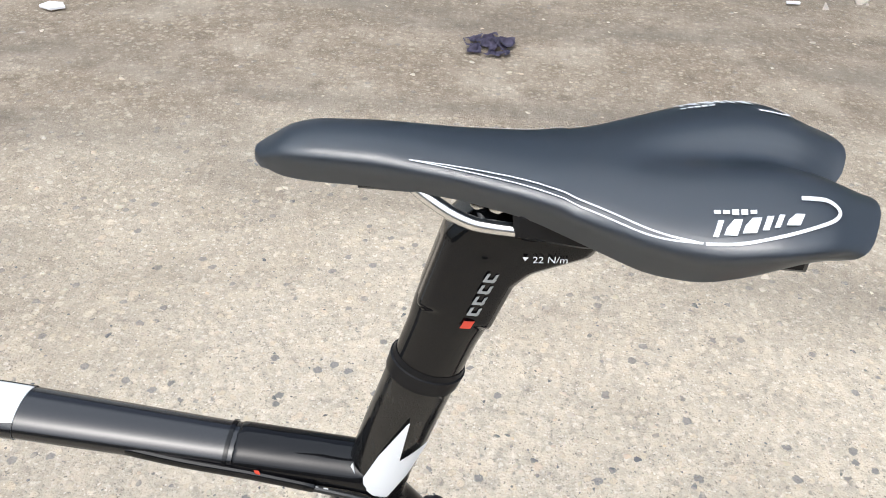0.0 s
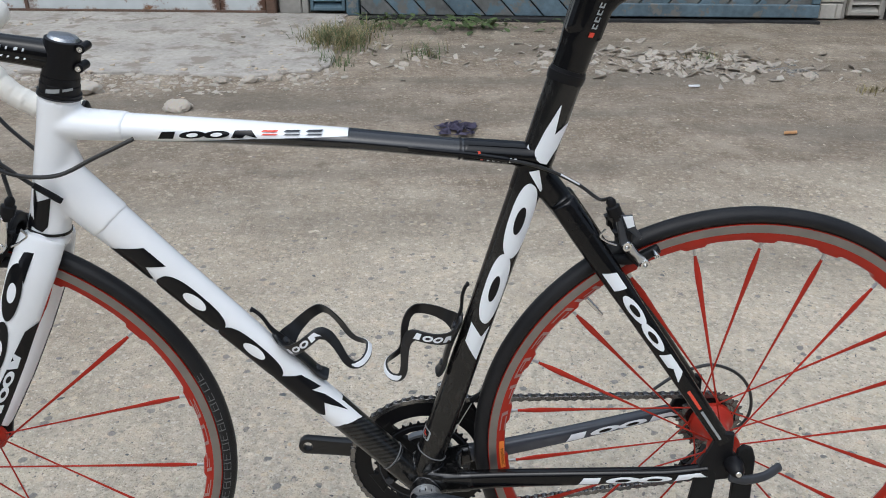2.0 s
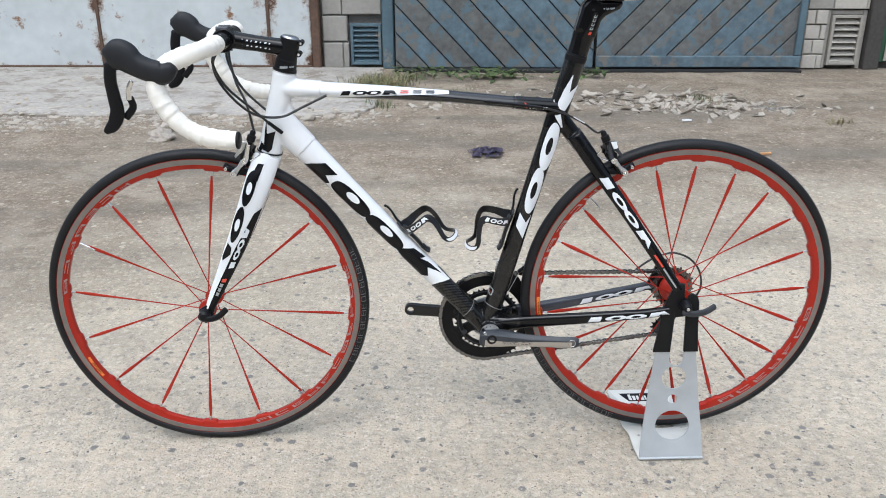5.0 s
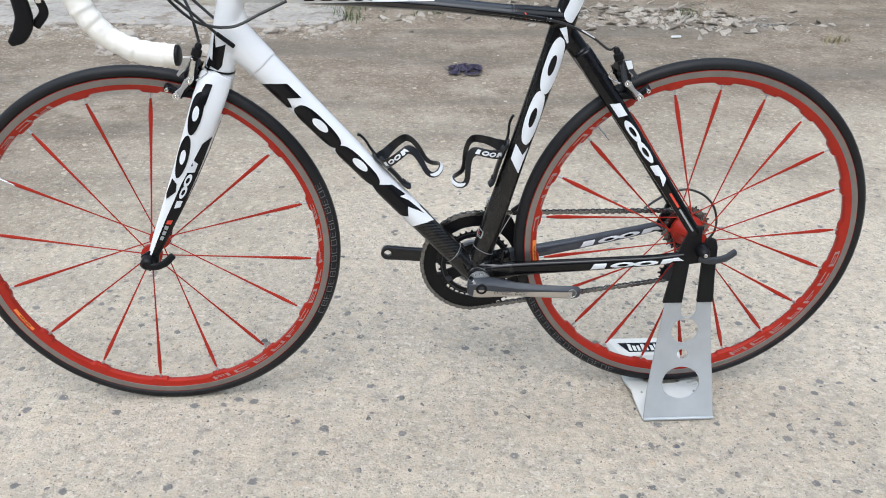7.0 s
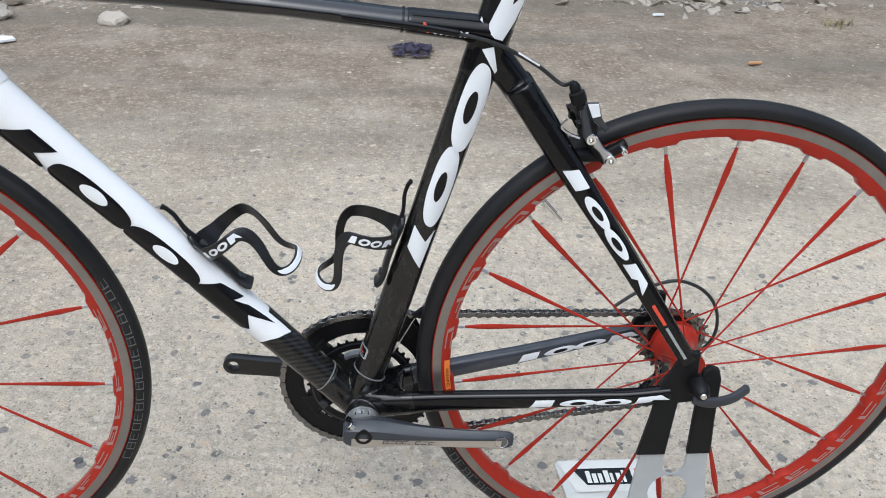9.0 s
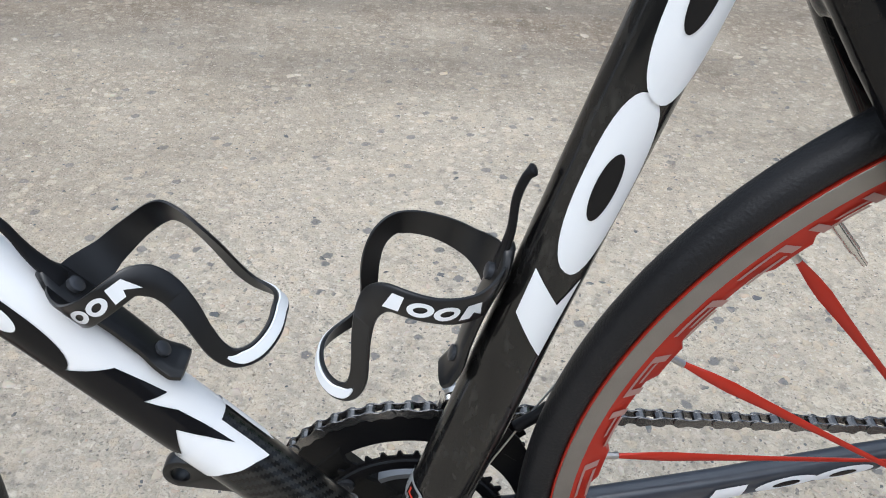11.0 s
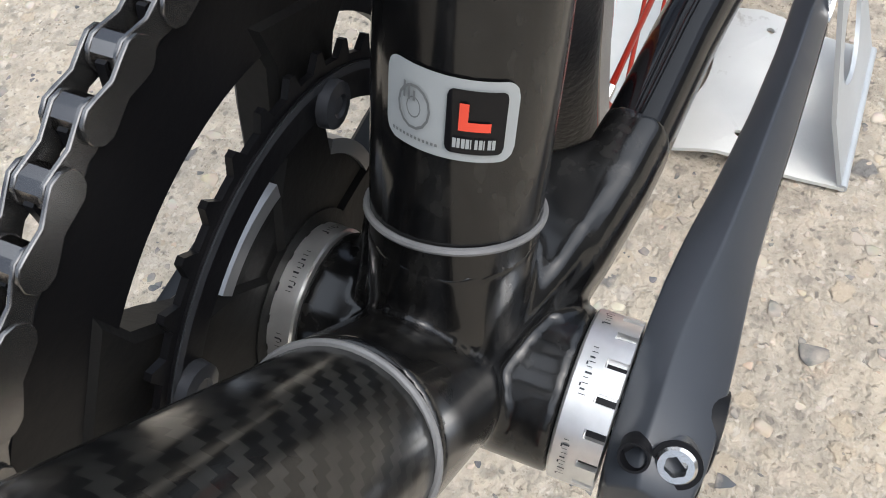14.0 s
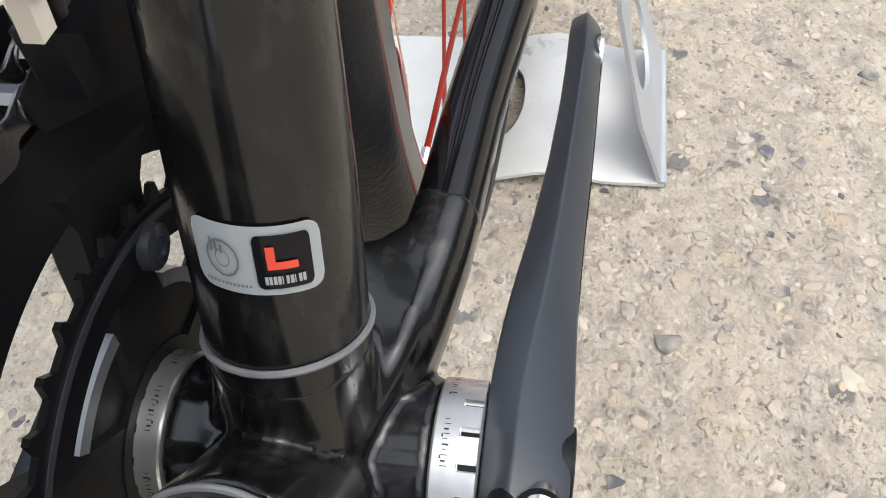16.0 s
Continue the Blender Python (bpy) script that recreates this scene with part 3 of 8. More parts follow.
def stone_mat(name, tones, rough=0.85):
    m = bpy.data.materials.new(name)
    n, l, p = nodes_of(m)
    geo, ramp, co, t, mx = (n.new("ShaderNode" + k) for k in ("NewGeometry", "ValToRGB", "TexCoord", "TexNoise", "Mix"))
    els = ramp.color_ramp.elements
    els[0].position, els[0].color = 0.0, (*tones[0], 1)
    els[1].position, els[1].color = 1.0, (*tones[-1], 1)
    for i, c in enumerate(tones[1:-1]):
        els.new((i + 1) / (len(tones) - 1)).color = (*c, 1)
    l.new(geo.outputs["Random Per Island"], ramp.inputs["Fac"])
    t.inputs["Scale"].default_value, t.inputs["Detail"].default_value = 120, 7
    l.new(co.outputs["Object"], t.inputs["Vector"])
    mx.data_type, mx.blend_type = "RGBA", "OVERLAY"
    mx.inputs["Factor"].default_value = 0.7
    l.new(ramp.outputs["Color"], mx.inputs["A"])
    l.new(t.outputs["Color"], mx.inputs["B"])
    sat = n.new("ShaderNodeMix")
    sat.data_type = "RGBA"
    sat.inputs["Factor"].default_value = 0.72
    bw = n.new("ShaderNodeRGBToBW")
    l.new(mx.outputs["Result"], bw.inputs[0])
    l.new(mx.outputs["Result"], sat.inputs["A"])
    l.new(ramp.outputs["Color"], sat.inputs["B"])
    dust, dr, dm = n.new("ShaderNodeTexNoise"), n.new("ShaderNodeMapRange"), n.new("ShaderNodeMix")
    dust.inputs["Scale"].default_value, dust.inputs["Detail"].default_value = 60, 8
    l.new(co.outputs["Object"], dust.inputs["Vector"])
    dr.inputs["From Min"].default_value, dr.inputs["From Max"].default_value, dr.inputs["To Max"].default_value = 0.42, 0.66, 0.85
    l.new(dust.outputs["Fac"], dr.inputs["Value"])
    dm.data_type = "RGBA"
    l.new(dr.outputs["Result"], dm.inputs["Factor"])
    l.new(sat.outputs["Result"], dm.inputs["A"])
    dm.inputs["B"].default_value = (0.40, 0.365, 0.315, 1)
    warm = n.new("ShaderNodeVectorMath")
    warm.operation = "MULTIPLY"
    warm.inputs[1].default_value = (1.0, 0.955, 0.89)
    l.new(dm.outputs["Result"], warm.inputs[0])
    l.new(warm.outputs[0], p.inputs["Base Color"])
    p.inputs["Roughness"].default_value = rough
    b = n.new("ShaderNodeBump")
    b.inputs["Strength"].default_value, b.inputs["Distance"].default_value = 0.5, 0.002
    l.new(t.outputs["Fac"], b.inputs["Height"])
    l.new(b.outputs["Normal"], p.inputs["Normal"])
    return m


GRAVEL = stone_mat("gravel_stones", [(0.15, 0.15, 0.155), (0.28, 0.26, 0.235), (0.50, 0.445, 0.365), (0.46, 0.39, 0.30), (0.56, 0.51, 0.43), (0.45, 0.41, 0.35), (0.52, 0.42, 0.31), (0.38, 0.34, 0.29), (0.53, 0.49, 0.42)])
SLATE = stone_mat("dark_stones", [(0.075, 0.08, 0.088), (0.11, 0.115, 0.125), (0.15, 0.15, 0.155)])
PALE = stone_mat("pale_rubble", [(0.27, 0.25, 0.225), (0.35, 0.33, 0.30), (0.42, 0.40, 0.37), (0.22, 0.205, 0.19)])


def unit_stones(kinds, rng):
    """Some rounded, chipped unit stones as (verts, faces)."""
    out = []
    for _ in range(kinds):
        b = bmesh.new()
        bmesh.ops.create_icosphere(b, subdivisions=2, radius=1)
        o = Vector((rng.random() * 50, rng.random() * 50, rng.random() * 50))
        for v in b.verts:
            k = 1 + 0.45 * noise.noise(v.co * 1.1 + o) + 0.2 * noise.noise(v.co * 2.9 + o)
            v.co *= k
        for _ in range(9):
            a, tilt, lim = rng.random() * 6.283, rng.uniform(-0.5, 0.9), rng.uniform(0.45, 0.8)
            pn = Vector((math.cos(a), math.sin(a), tilt)).normalized()
            for v in b.verts:
                over = v.co.dot(pn) - lim
                if over > 0:
                    v.co -= pn * over
        for v in b.verts:
            v.co.z = max(-0.4, min(0.5, v.co.z))
        b.verts.ensure_lookup_table()
        out.append((np.array([v.co[:] for v in b.verts]), np.array([[v.index for v in f.verts] for f in b.faces])))
        b.free()
    return out


def scatter(name, material, count, pick, size, rng, label, category, sink=0.25, tall=0.5, kinds=None):
    """Many loose or half-buried stones as one piece of stuff. pick gives (x, y) or None; size gives a half-length."""
    kinds = kinds or STONES
    vs, fs, base = [], [], 0
    made = 0
    while made < count:
        xy = pick(rng)
        if xy is None:
            continue
        made += 1
        v, f = kinds[rng.randrange(len(kinds))]
        r, a, q = size(rng), rng.random() * 6.283, 0.6 + 0.4 * rng.random()
        c, s = math.cos(a), math.sin(a)
        w = v * (r, r * q, r * tall)
        w = np.stack([w[:, 0] * c - w[:, 1] * s + xy[0], w[:, 0] * s + w[:, 1] * c + xy[1], w[:, 2] + swell(*xy) - r * tall * sink * (0.3 + rng.random())], 1)
        vs.append(w)
        fs.append(f + base)
        base += len(v)
    me = bpy.data.meshes.new(name)
    me.from_pydata(np.concatenate(vs).tolist(), [], np.concatenate(fs).tolist())
    me.materials.append(material)
    me.polygons.foreach_set("use_smooth", [kinds is STONES] * len(me.polygons))
    return tagged(new(name, me), label, category, kind="stuff")


rng = random.Random(7)
STONES = unit_stones(26, rng)


def shard_kinds(kinds, rng):
    """Flat angular shards with broken outlines, each tilted its own way."""
    out = []
    for _ in range(kinds):
        b = bmesh.new()
        k = rng.randrange(4, 7)
        poly = [(math.cos(a) * (0.7 + 0.5 * rng.random()), math.sin(a) * (0.6 + 0.5 * rng.random())) for a in sorted(2 * math.pi * (i + 0.7 * rng.random()) / k for i in range(k))]
        prism(b, poly, -0.5, 0.5, 0.0, 0, lambda x, y, z: (x, z, y))
        tx, ty = rng.gauss(0, 1.6), rng.gauss(0, 1.6)
        for v in b.verts:
            v.co.z += tx * v.co.x + ty * v.co.y
        bmesh.ops.triangulate(b, faces=b.faces[:])
        b.verts.ensure_lookup_table()
        b.verts.index_update()
        out.append((np.array([v.co[:] for v in b.verts]), np.array([[v.index for v in f.verts] for f in b.faces])))
        b.free()
    return out


SHARDS = shard_kinds(20, random.Random(31))


def near_pick(r):
    x, y = r.uniform(-1.7, 1.2), r.uniform(-0.75, 1.7)
    return (x, y) if r.random() < 1.25 - 0.5 * max(0, y) else None


def close_pick(r):
    return (r.uniform(-0.75, 0.35), r.uniform(-0.5, 0.75))


def far_pick(r):
    return (r.uniform(-3.6, 3.6), r.uniform(1.2, 4.7))


scatter("gravel_stones", GRAVEL, 11000, close_pick, lambda r: 0.0014 + 0.0070 * r.random() ** 3.4, rng, "small beige and grey stones bedded in the gravel", "gravel", 0.6, 0.5)
scatter("gravel_stones", GRAVEL, 7500, near_pick, lambda r: 0.0030 + 0.0115 * r.random() ** 3.4, rng, "small beige and grey stones bedded in the gravel", "gravel", 0.75, 0.5)
scatter("gravel_stones", GRAVEL, 1700, far_pick, lambda r: 0.003 + 0.014 * r.random() ** 5, rng, "loose pale stones on the dirt track", "gravel", 0.3, 0.6)
scatter("dark_stones", SLATE, 900, near_pick, lambda r: 0.0040 + 0.0105 * r.random() ** 2.2, rng, "flat dark grey stones bedded in the gravel", "gravel", 0.75, 0.4)
scatter("dark_stones", SLATE, 110, close_pick, lambda r: 0.009 + 0.009 * r.random() ** 1.6, rng, "broad flat slate pieces bedded in the gravel", "gravel", 1.0, 0.30)
scatter("gravel_stones", SLATE, 5000, near_pick, lambda r: 0.0016 + 0.0032 * r.random() ** 2, rng, "dark grey grit strewn over the gravel", "gravel", 0.4, 0.5)
scatter("dark_stones", SLATE, 260, close_pick, lambda r: 0.0040 + 0.010 * r.random() ** 1.7, rng, "flat dark grey stones bedded in the gravel", "gravel", 0.8, 0.4)

# ---- the row of garages behind ----
WALL_Y, WALL_TURN = 4.93, -3.0
GM = pose(0, WALL_Y, 0, 0, 0, WALL_TURN)


def gplace(x, y, z):
    return tuple(GM @ Vector((x, y, z)))


SHEET = mat("rusty_white_sheet", (0.50, 0.53, 0.53), 0.5, vary=0.12, scale=12, coarse=2.6, stain=(0.20, 0.10, 0.045), stain_at=0.60, bump=0.1, bump_scale=60)


def rust_on(m, foot, seams):
    """Rust with ragged edges eating in from the sheet's foot and its seams."""
    n, l, p = nodes_of(m)
    old = p.inputs["Base Color"].links[0].from_socket
    co, sep = n.new("ShaderNodeTexCoord"), n.new("ShaderNodeSeparateXYZ")
    l.new(co.outputs["Object"], sep.inputs[0])

    def calc(op, a, b):
        x = n.new("ShaderNodeMath")
        x.operation = op
        for i, v in enumerate((a, b)):
            if isinstance(v, (int, float)):
                x.inputs[i].default_value = v
            else:
                l.new(v, x.inputs[i])
        return x.outputs[0]

    near = calc("DIVIDE", sep.outputs["Z"], foot)
    for s in seams:
        d = calc("ABSOLUTE", calc("SUBTRACT", sep.outputs["X"], s), 0.0)
        near = calc("MINIMUM", near, calc("DIVIDE", d, 0.085))
    t = n.new("ShaderNodeTexNoise")
    t.inputs["Scale"].default_value, t.inputs["Detail"].default_value, t.inputs["Roughness"].default_value = 7.0, 10, 0.72
    l.new(co.outputs["Object"], t.inputs["Vector"])
    v = calc("SUBTRACT", calc("MULTIPLY", t.outputs["Fac"], 1.0), calc("MULTIPLY", near, 0.16))
    r = n.new("ShaderNodeMapRange")
    r.inputs["From Min"].default_value, r.inputs["From Max"].default_value = 0.40, 0.52
    l.new(v, r.inputs["Value"])
    c = n.new("ShaderNodeValToRGB")
    c.color_ramp.elements[0].color, c.color_ramp.elements[1].color = (0.30, 0.16, 0.07, 1), (0.085, 0.040, 0.022, 1)
    l.new(r.outputs["Result"], c.inputs["Fac"])
    mx = n.new("ShaderNodeMix")
    mx.data_type = "RGBA"
    l.new(r.outputs["Result"], mx.inputs["Factor"])
    l.new(old, mx.inputs["A"])
    l.new(c.outputs["Color"], mx.inputs["B"])
    l.new(mx.outputs["Result"], p.inputs["Base Color"])


rust_on(SHEET, 0.045, (-2.957, -1.657, -1.335))

RUST = mat("rusty_iron", (0.10, 0.06, 0.04), 0.8, vary=0.4, scale=40, coarse=8, bump=0.4)
BLOCK = mat("weathered_block", (0.31, 0.295, 0.265), 0.9, vary=0.15, scale=35, coarse=5, bump=0.6, bump_scale=90, island=0.18)
PALE_BRICK = mat("pale_silicate_brick", (0.46, 0.435, 0.385), 0.9, vary=0.15, scale=40, coarse=6, bump=0.5, bump_scale=90, island=0.12, stain=(0.30, 0.26, 0.21), stain_at=0.66)
MORTAR = mat("mortar", (0.2, 0.19, 0.175), 0.95, vary=0.2, scale=60, bump=0.6)
BLUE_IRON = mat("blue_painted_iron", (0.085, 0.135, 0.165), 0.55, vary=0.2, scale=25, coarse=4, stain=(0.2, 0.19, 0.17), stain_at=0.6)
BLUE_WOOD = mat("weathered_blue_boards", (0.098, 0.142, 0.170), 0.75, vary=0.4, scale=26, coarse=5.5, stain=(0.15, 0.145, 0.13), stain_at=0.53, bump=0.5, bump_scale=60, island=0.2)
GREY_WOOD = mat("weathered_grey_boards", (0.118, 0.120, 0.114), 0.85, vary=0.4, scale=26, coarse=5.5, stain=(0.10, 0.15, 0.18), stain_at=0.54, bump=0.5, bump_scale=60, island=0.25)
DARKPOST = mat("dark_iron_post", (0.055, 0.05, 0.045), 0.8, vary=0.35, scale=40, bump=0.3)
# near-black colour that paints the shade in and under the gate
GAP_SHADE = mat("gap_shade", (0.02, 0.02, 0.02), 0.9, vary=0.3)
LOUVRE = mat("cream_painted_iron", (0.33, 0.31, 0.27), 0.6, vary=0.12, scale=15, stain=(0.17, 0.12, 0.08), stain_at=0.63)
GREEN = mat("green_painted_boards", (0.035, 0.10, 0.055), 0.6, vary=0.25, scale=15)
CONCRETE = mat("worn_concrete", (0.35, 0.325, 0.29), 0.92, vary=0.3, scale=38, coarse=3.4, stain=(0.235, 0.205, 0.17), stain_at=0.53, bump=0.7, bump_scale=120)
ROOF = mat("roofing_felt", (0.08, 0.08, 0.08), 0.9, vary=0.2)

bm = bmesh.new()
box(bm, (-5.0, 0.10, -0.05), (5.0, 0.32, 2.45), 0, 0, gplace)
wall = tagged(part("wall_garages", bm, MORTAR, None), "grey mortar wall behind the garage fronts", "wall", kind="structure")
bm = bmesh.new()
box(bm, (-5.1, -0.25, 2.47), (5.1, 3.2, 2.56), 0.01, 0, gplace)
tagged(part("roof", bm, ROOF, None), "dark felt garage roof with a plain edge", "roof", kind="structure")

# unseen plain wall behind the camera, added to darken the bike's reflections
bm = bmesh.new()
box(bm, (-16.0, -7.2, -0.05), (16.0, -6.6, 2.7), 0.01)
tagged(part("wall_unseen", bm, BLOCK, None), "unseen plain block wall added to darken reflections", "wall", kind="structure")

# white sheet-iron door with two leaves and rusty seams
door = tagged(new("garage_door"), "white sheet-iron garage door, rusty along seams and foot", "door")
door.matrix_world = GM


def gpart(name, bm, material, parent, label=""):
    return part(name, bm, material, parent, label)


for x0, x1 in ((-4.9, -2.965), (-2.95, -1.665), (-1.65, -1.335)):
    bm = bmesh.new()
    box(bm, (x0, 0.0, 0.02), (x1, 0.03, 2.1), 0.004)
    gpart("door_leaf", bm, SHEET, door)
for x in (-2.957, -1.657):
    bm = bmesh.new()
    box(bm, (x - 0.012, -0.012, 0.02), (x + 0.012, 0.02, 2.1), 0.003)
    gpart("seam_strip", bm, RUST, door, "rusty iron strip over the seam")
bm = bmesh.new()
box(bm, (-4.9, -0.018, 0.0), (-1.335, 0.03, 0.028), 0.004)
gpart("foot_rail", bm, RUST, door, "rusty iron foot rail")
bm = bmesh.new()
box(bm, (-1.33, -0.03, 0.0), (-1.265, 0.06, 2.15), 0.006)
gpart("door_post", bm, RUST, door, "rust-brown iron door post")

# block pier with a blue louvred vent
pier = tagged(new("block_pier"), "pier of grey weathered concrete blocks", "pier")
pier.matrix_world = GM
for row in range(11):
    z = 0.0 + row * 0.2
    for x0, x1 in ((-1.25, -1.06), (-1.055, -0.80)) if row % 2 else ((-1.25, -1.10), (-1.095, -0.80)):
        if row in (0, 1) and x0 > -1.11:
            x1 = min(x1, -1.05)
            if x1 - x0 < 0.03:
                continue
        bm = bmesh.new()
        box(bm, (x0, 0.02 + 0.006 * (row % 3), z + 0.004), (x1, 0.099, z + 0.194), 0.007)
        gpart("block", bm, BLOCK, pier)


def louvre(x0, x1, z0, z1, slats, material, label):
    v = tagged(new("louvred_vent"), label, "vent")
    v.matrix_world = GM
    b = bmesh.new()
    w = 0.022
    for lo, hi in (((x0, 0, z0), (x0 + w, 0.05, z1)), ((x1 - w, 0, z0), (x1, 0.05, z1)), ((x0 + w, 0, z1 - w), (x1 - w, 0.05, z1)), ((x0 + w, 0, z0), (x1 - w, 0.05, z0 + w))):
        box(b, lo, hi, 0.003)
    gpart("vent_frame", b, material, v)
    pitch = (z1 - z0 - 2 * w) / slats
    for i in range(slats):
        z = z0 + w + pitch * i
        b = bmesh.new()
        prism(b, [(0.002, z + 0.004), (0.008, z), (0.05, z + pitch * 0.75), (0.044, z + pitch * 0.8)], x0 + w, x1 - w, 0, 0, lambda x, y, z: (y, x, z))
        gpart("slat", b, material, v)
    return v


louvre(-1.035, -0.80, 0.03, 0.34, 7, BLUE_IRON, "blue-grey louvred iron vent beside the gate")
bm = bmesh.new()
box(bm, (-0.79, -0.02, 0.0), (-0.70, 0.09, 2.2), 0.008, 0, gplace)
tagged(part("gate_post", bm, BLUE_IRON, None), "blue painted iron gate post", "post")

# board gate: two leaves with slanting boards


def clip_poly(poly, lo, hi, axis):
    out = poly
    for lim, keep in ((lo, 1), (hi, -1)):
        res = []
        for i, p in enumerate(out):
            q = out[(i + 1) % len(out)]
            pin, qin = keep * (p[axis] - lim) >= 0, keep * (q[axis] - lim) >= 0
            if pin:
                res.append(p)
            if pin != qin:
                t = (lim - p[axis]) / (q[axis] - p[axis])
                res.append((p[0] + t * (q[0] - p[0]), p[1] + t * (q[1] - p[1])))
        out = res
        if not out:
            return []
    return out


def leaf(x0, x1, z0, z1, lean, rail, label):
    g = tagged(new("gate_leaf"), label, "gate")
    g.matrix_world = GM @ pose(0, -0.09, 0)
    # added sheet whose near-black colour gives the board gaps their shade
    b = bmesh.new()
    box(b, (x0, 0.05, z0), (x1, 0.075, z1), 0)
    gpart("backing", b, GAP_SHADE, g, "near-black sheet painting the shade in the board gaps")
    pitch, run = 0.195, (z1 - z0) * 0.95
    x = x0 - run - 0.3
    while x < x1 + run:
        a, w = x, pitch - 0.012
        poly = [(a, z0), (a + w, z0), (a + w + lean * run, z1), (a + lean * run, z1)]
        poly = clip_poly(clip_poly(poly, x0 + 0.005, x1 - 0.005, 0), z0, z1, 1)
        if len(poly) > 2:
            b = bmesh.new()
            prism(b, poly, 0.012 + 0.008 * rng.random(), 0.049, 0.003)
            gpart("board", b, BLUE_WOOD if rng.random() < (0.75 if lean > 0 else 0.35) else GREY_WOOD, g)
        x += pitch
    if rail:
        b = bmesh.new()
        box(b, (x0, -0.025, z0 + 0.0), (x1, 0.010, z0 + 0.085), 0.006)
        gpart("rail", b, BLUE_WOOD, g, "blue bottom rail with chipped paint")
        b = bmesh.new()
        box(b, (x1 - 0.05, -0.02, z0 + 0.09), (x1, 0.010, z1), 0.005)
        gpart("stile", b, BLUE_IRON, g)
    return g


leaf(-0.69, 0.815, 0.022, 2.1, -1, False, "grey-blue gate leaf of slanting weathered boards")
leaf(0.83, 2.36, 0.03, 2.1, 1, True, "blue gate leaf of slanting weathered boards")
# strip added under the gate, coloured near-black as the shade of the gap
bm = bmesh.new()
box(bm, (-0.69, -0.16, -0.05), (2.36, 0.085, 0.016), 0, 0, gplace)
tagged(part("threshold", bm, GAP_SHADE, None), "near-black strip painting the shade of the gap under the gate", "threshold", kind="structure")

pier = tagged(new("brick_pier"), "pier of pale bricks and broken brown edges", "pier")
pier.matrix_world = GM
for row in range(20):
    z = row * 0.11
    spans = ((2.41, 2.475), (2.48, 2.565)) if row % 2 else ((2.41, 2.52), (2.525, 2.565))
    if row > 3:
        spans = ((2.41, 2.47), (2.475, 2.715), (2.72, 2.865)) if row % 2 else ((2.41, 2.595), (2.60, 2.84), (2.845, 2.865))
    for x0, x1 in spans:
        bm = bmesh.new()
        d = 0.012 * rng.random()
        box(bm, (x0, 0.0 + d, z + 0.004), (x1, 0.099, z + 0.106), 0.006)
        gpart("brick", bm, BLOCK if rng.random() < 0.15 else PALE_BRICK, pier)
louvre(2.60, 2.83, 0.03, 0.40, 7, LOUVRE, "cream louvred iron vent in a dark surround")
bm = bmesh.new()
box(bm, (2.57, 0.03, 0.0), (2.596, 0.099, 0.434), 0.004, 0, gplace)
box(bm, (2.834, 0.03, 0.0), (2.865, 0.099, 0.434), 0.004, 0, gplace)
box(bm, (2.60, 0.03, 0.404), (2.83, 0.099, 0.434), 0.004, 0, gplace)
tagged(part("wall_panel", bm, BLOCK, None), "grey plastered surround of the vent", "wall", kind="structure")
bm = bmesh.new()
box(bm, (2.87, -0.03, 0.0), (2.985, 0.09, 2.2), 0.008, 0, gplace)
tagged(part("gate_post", bm, DARKPOST, None), "dark brown iron gate post", "post")
door = tagged(new("green_door"), "dark green door with a cream plate at its foot", "door")
door.matrix_world = GM
for i in range(9):
    bm = bmesh.new()
    box(bm, (2.99 + 0.2 * i, 0.02, 0.05), (3.185 + 0.2 * i, 0.06, 2.1), 0.004)
    gpart("board", bm, GREEN, door)
bm = bmesh.new()
box(bm, (3.03, 0.0, 0.06), (4.9, 0.018, 0.26), 0.004)
gpart("plate", bm, LOUVRE, door, "cream sheet-iron plate")

# broken concrete apron before the white door
bm = bmesh.new()
edge = [(-5.0, 3.42), (-3.6, 3.38), (-3.0, 3.44), (-2.4, 3.36), (-2.05, 3.42), (-1.7, 3.36), (-1.45, 3.34), (-1.2, 3.30), (-1.02, 3.36), (-0.86, 3.42), (-0.78, 3.62), (-0.80, 3.9), (-0.72, 4.2), (-0.80, 4.55), (-0.78, 4.96), (-5.0, 5.2)]
rough_edge = []
for i, p in enumerate(edge):
    q = edge[(i + 1) % len(edge)]
    k = 8 if i < 14 else 1
    for t in np.arange(k) / k:
        x, y = p[0] + (q[0] - p[0]) * t, p[1] + (q[1] - p[1]) * t
        j = 0.035 if i < 14 else 0
        rough_edge.append((x + j * noise.noise(Vector((x * 9, y * 9, 1))), y + j * noise.noise(Vector((x * 9, y * 9, 5)))))
prism(bm, rough_edge, -0.05, 0.014, 0.006, 0, lambda x, y, z: (x, z, y + 0.006 * noise.noise(Vector((x * 3, z * 3, 0)))))
tagged(part("apron", bm, CONCRETE, None), "worn grey concrete apron with a broken edge", "apron", kind="structure")


def strip_pick(r):
    x = r.uniform(-3.2, -0.75)
    return (x, 3.42 - 0.40 * r.random() ** 1.3 + 0.05 * math.sin(x * 5))


def pile_pick(r):
    a, b = r.gauss(0, 0.38), r.gauss(0, 0.17)
    return (1.05 + a, 3.62 + b - 0.12 * a)


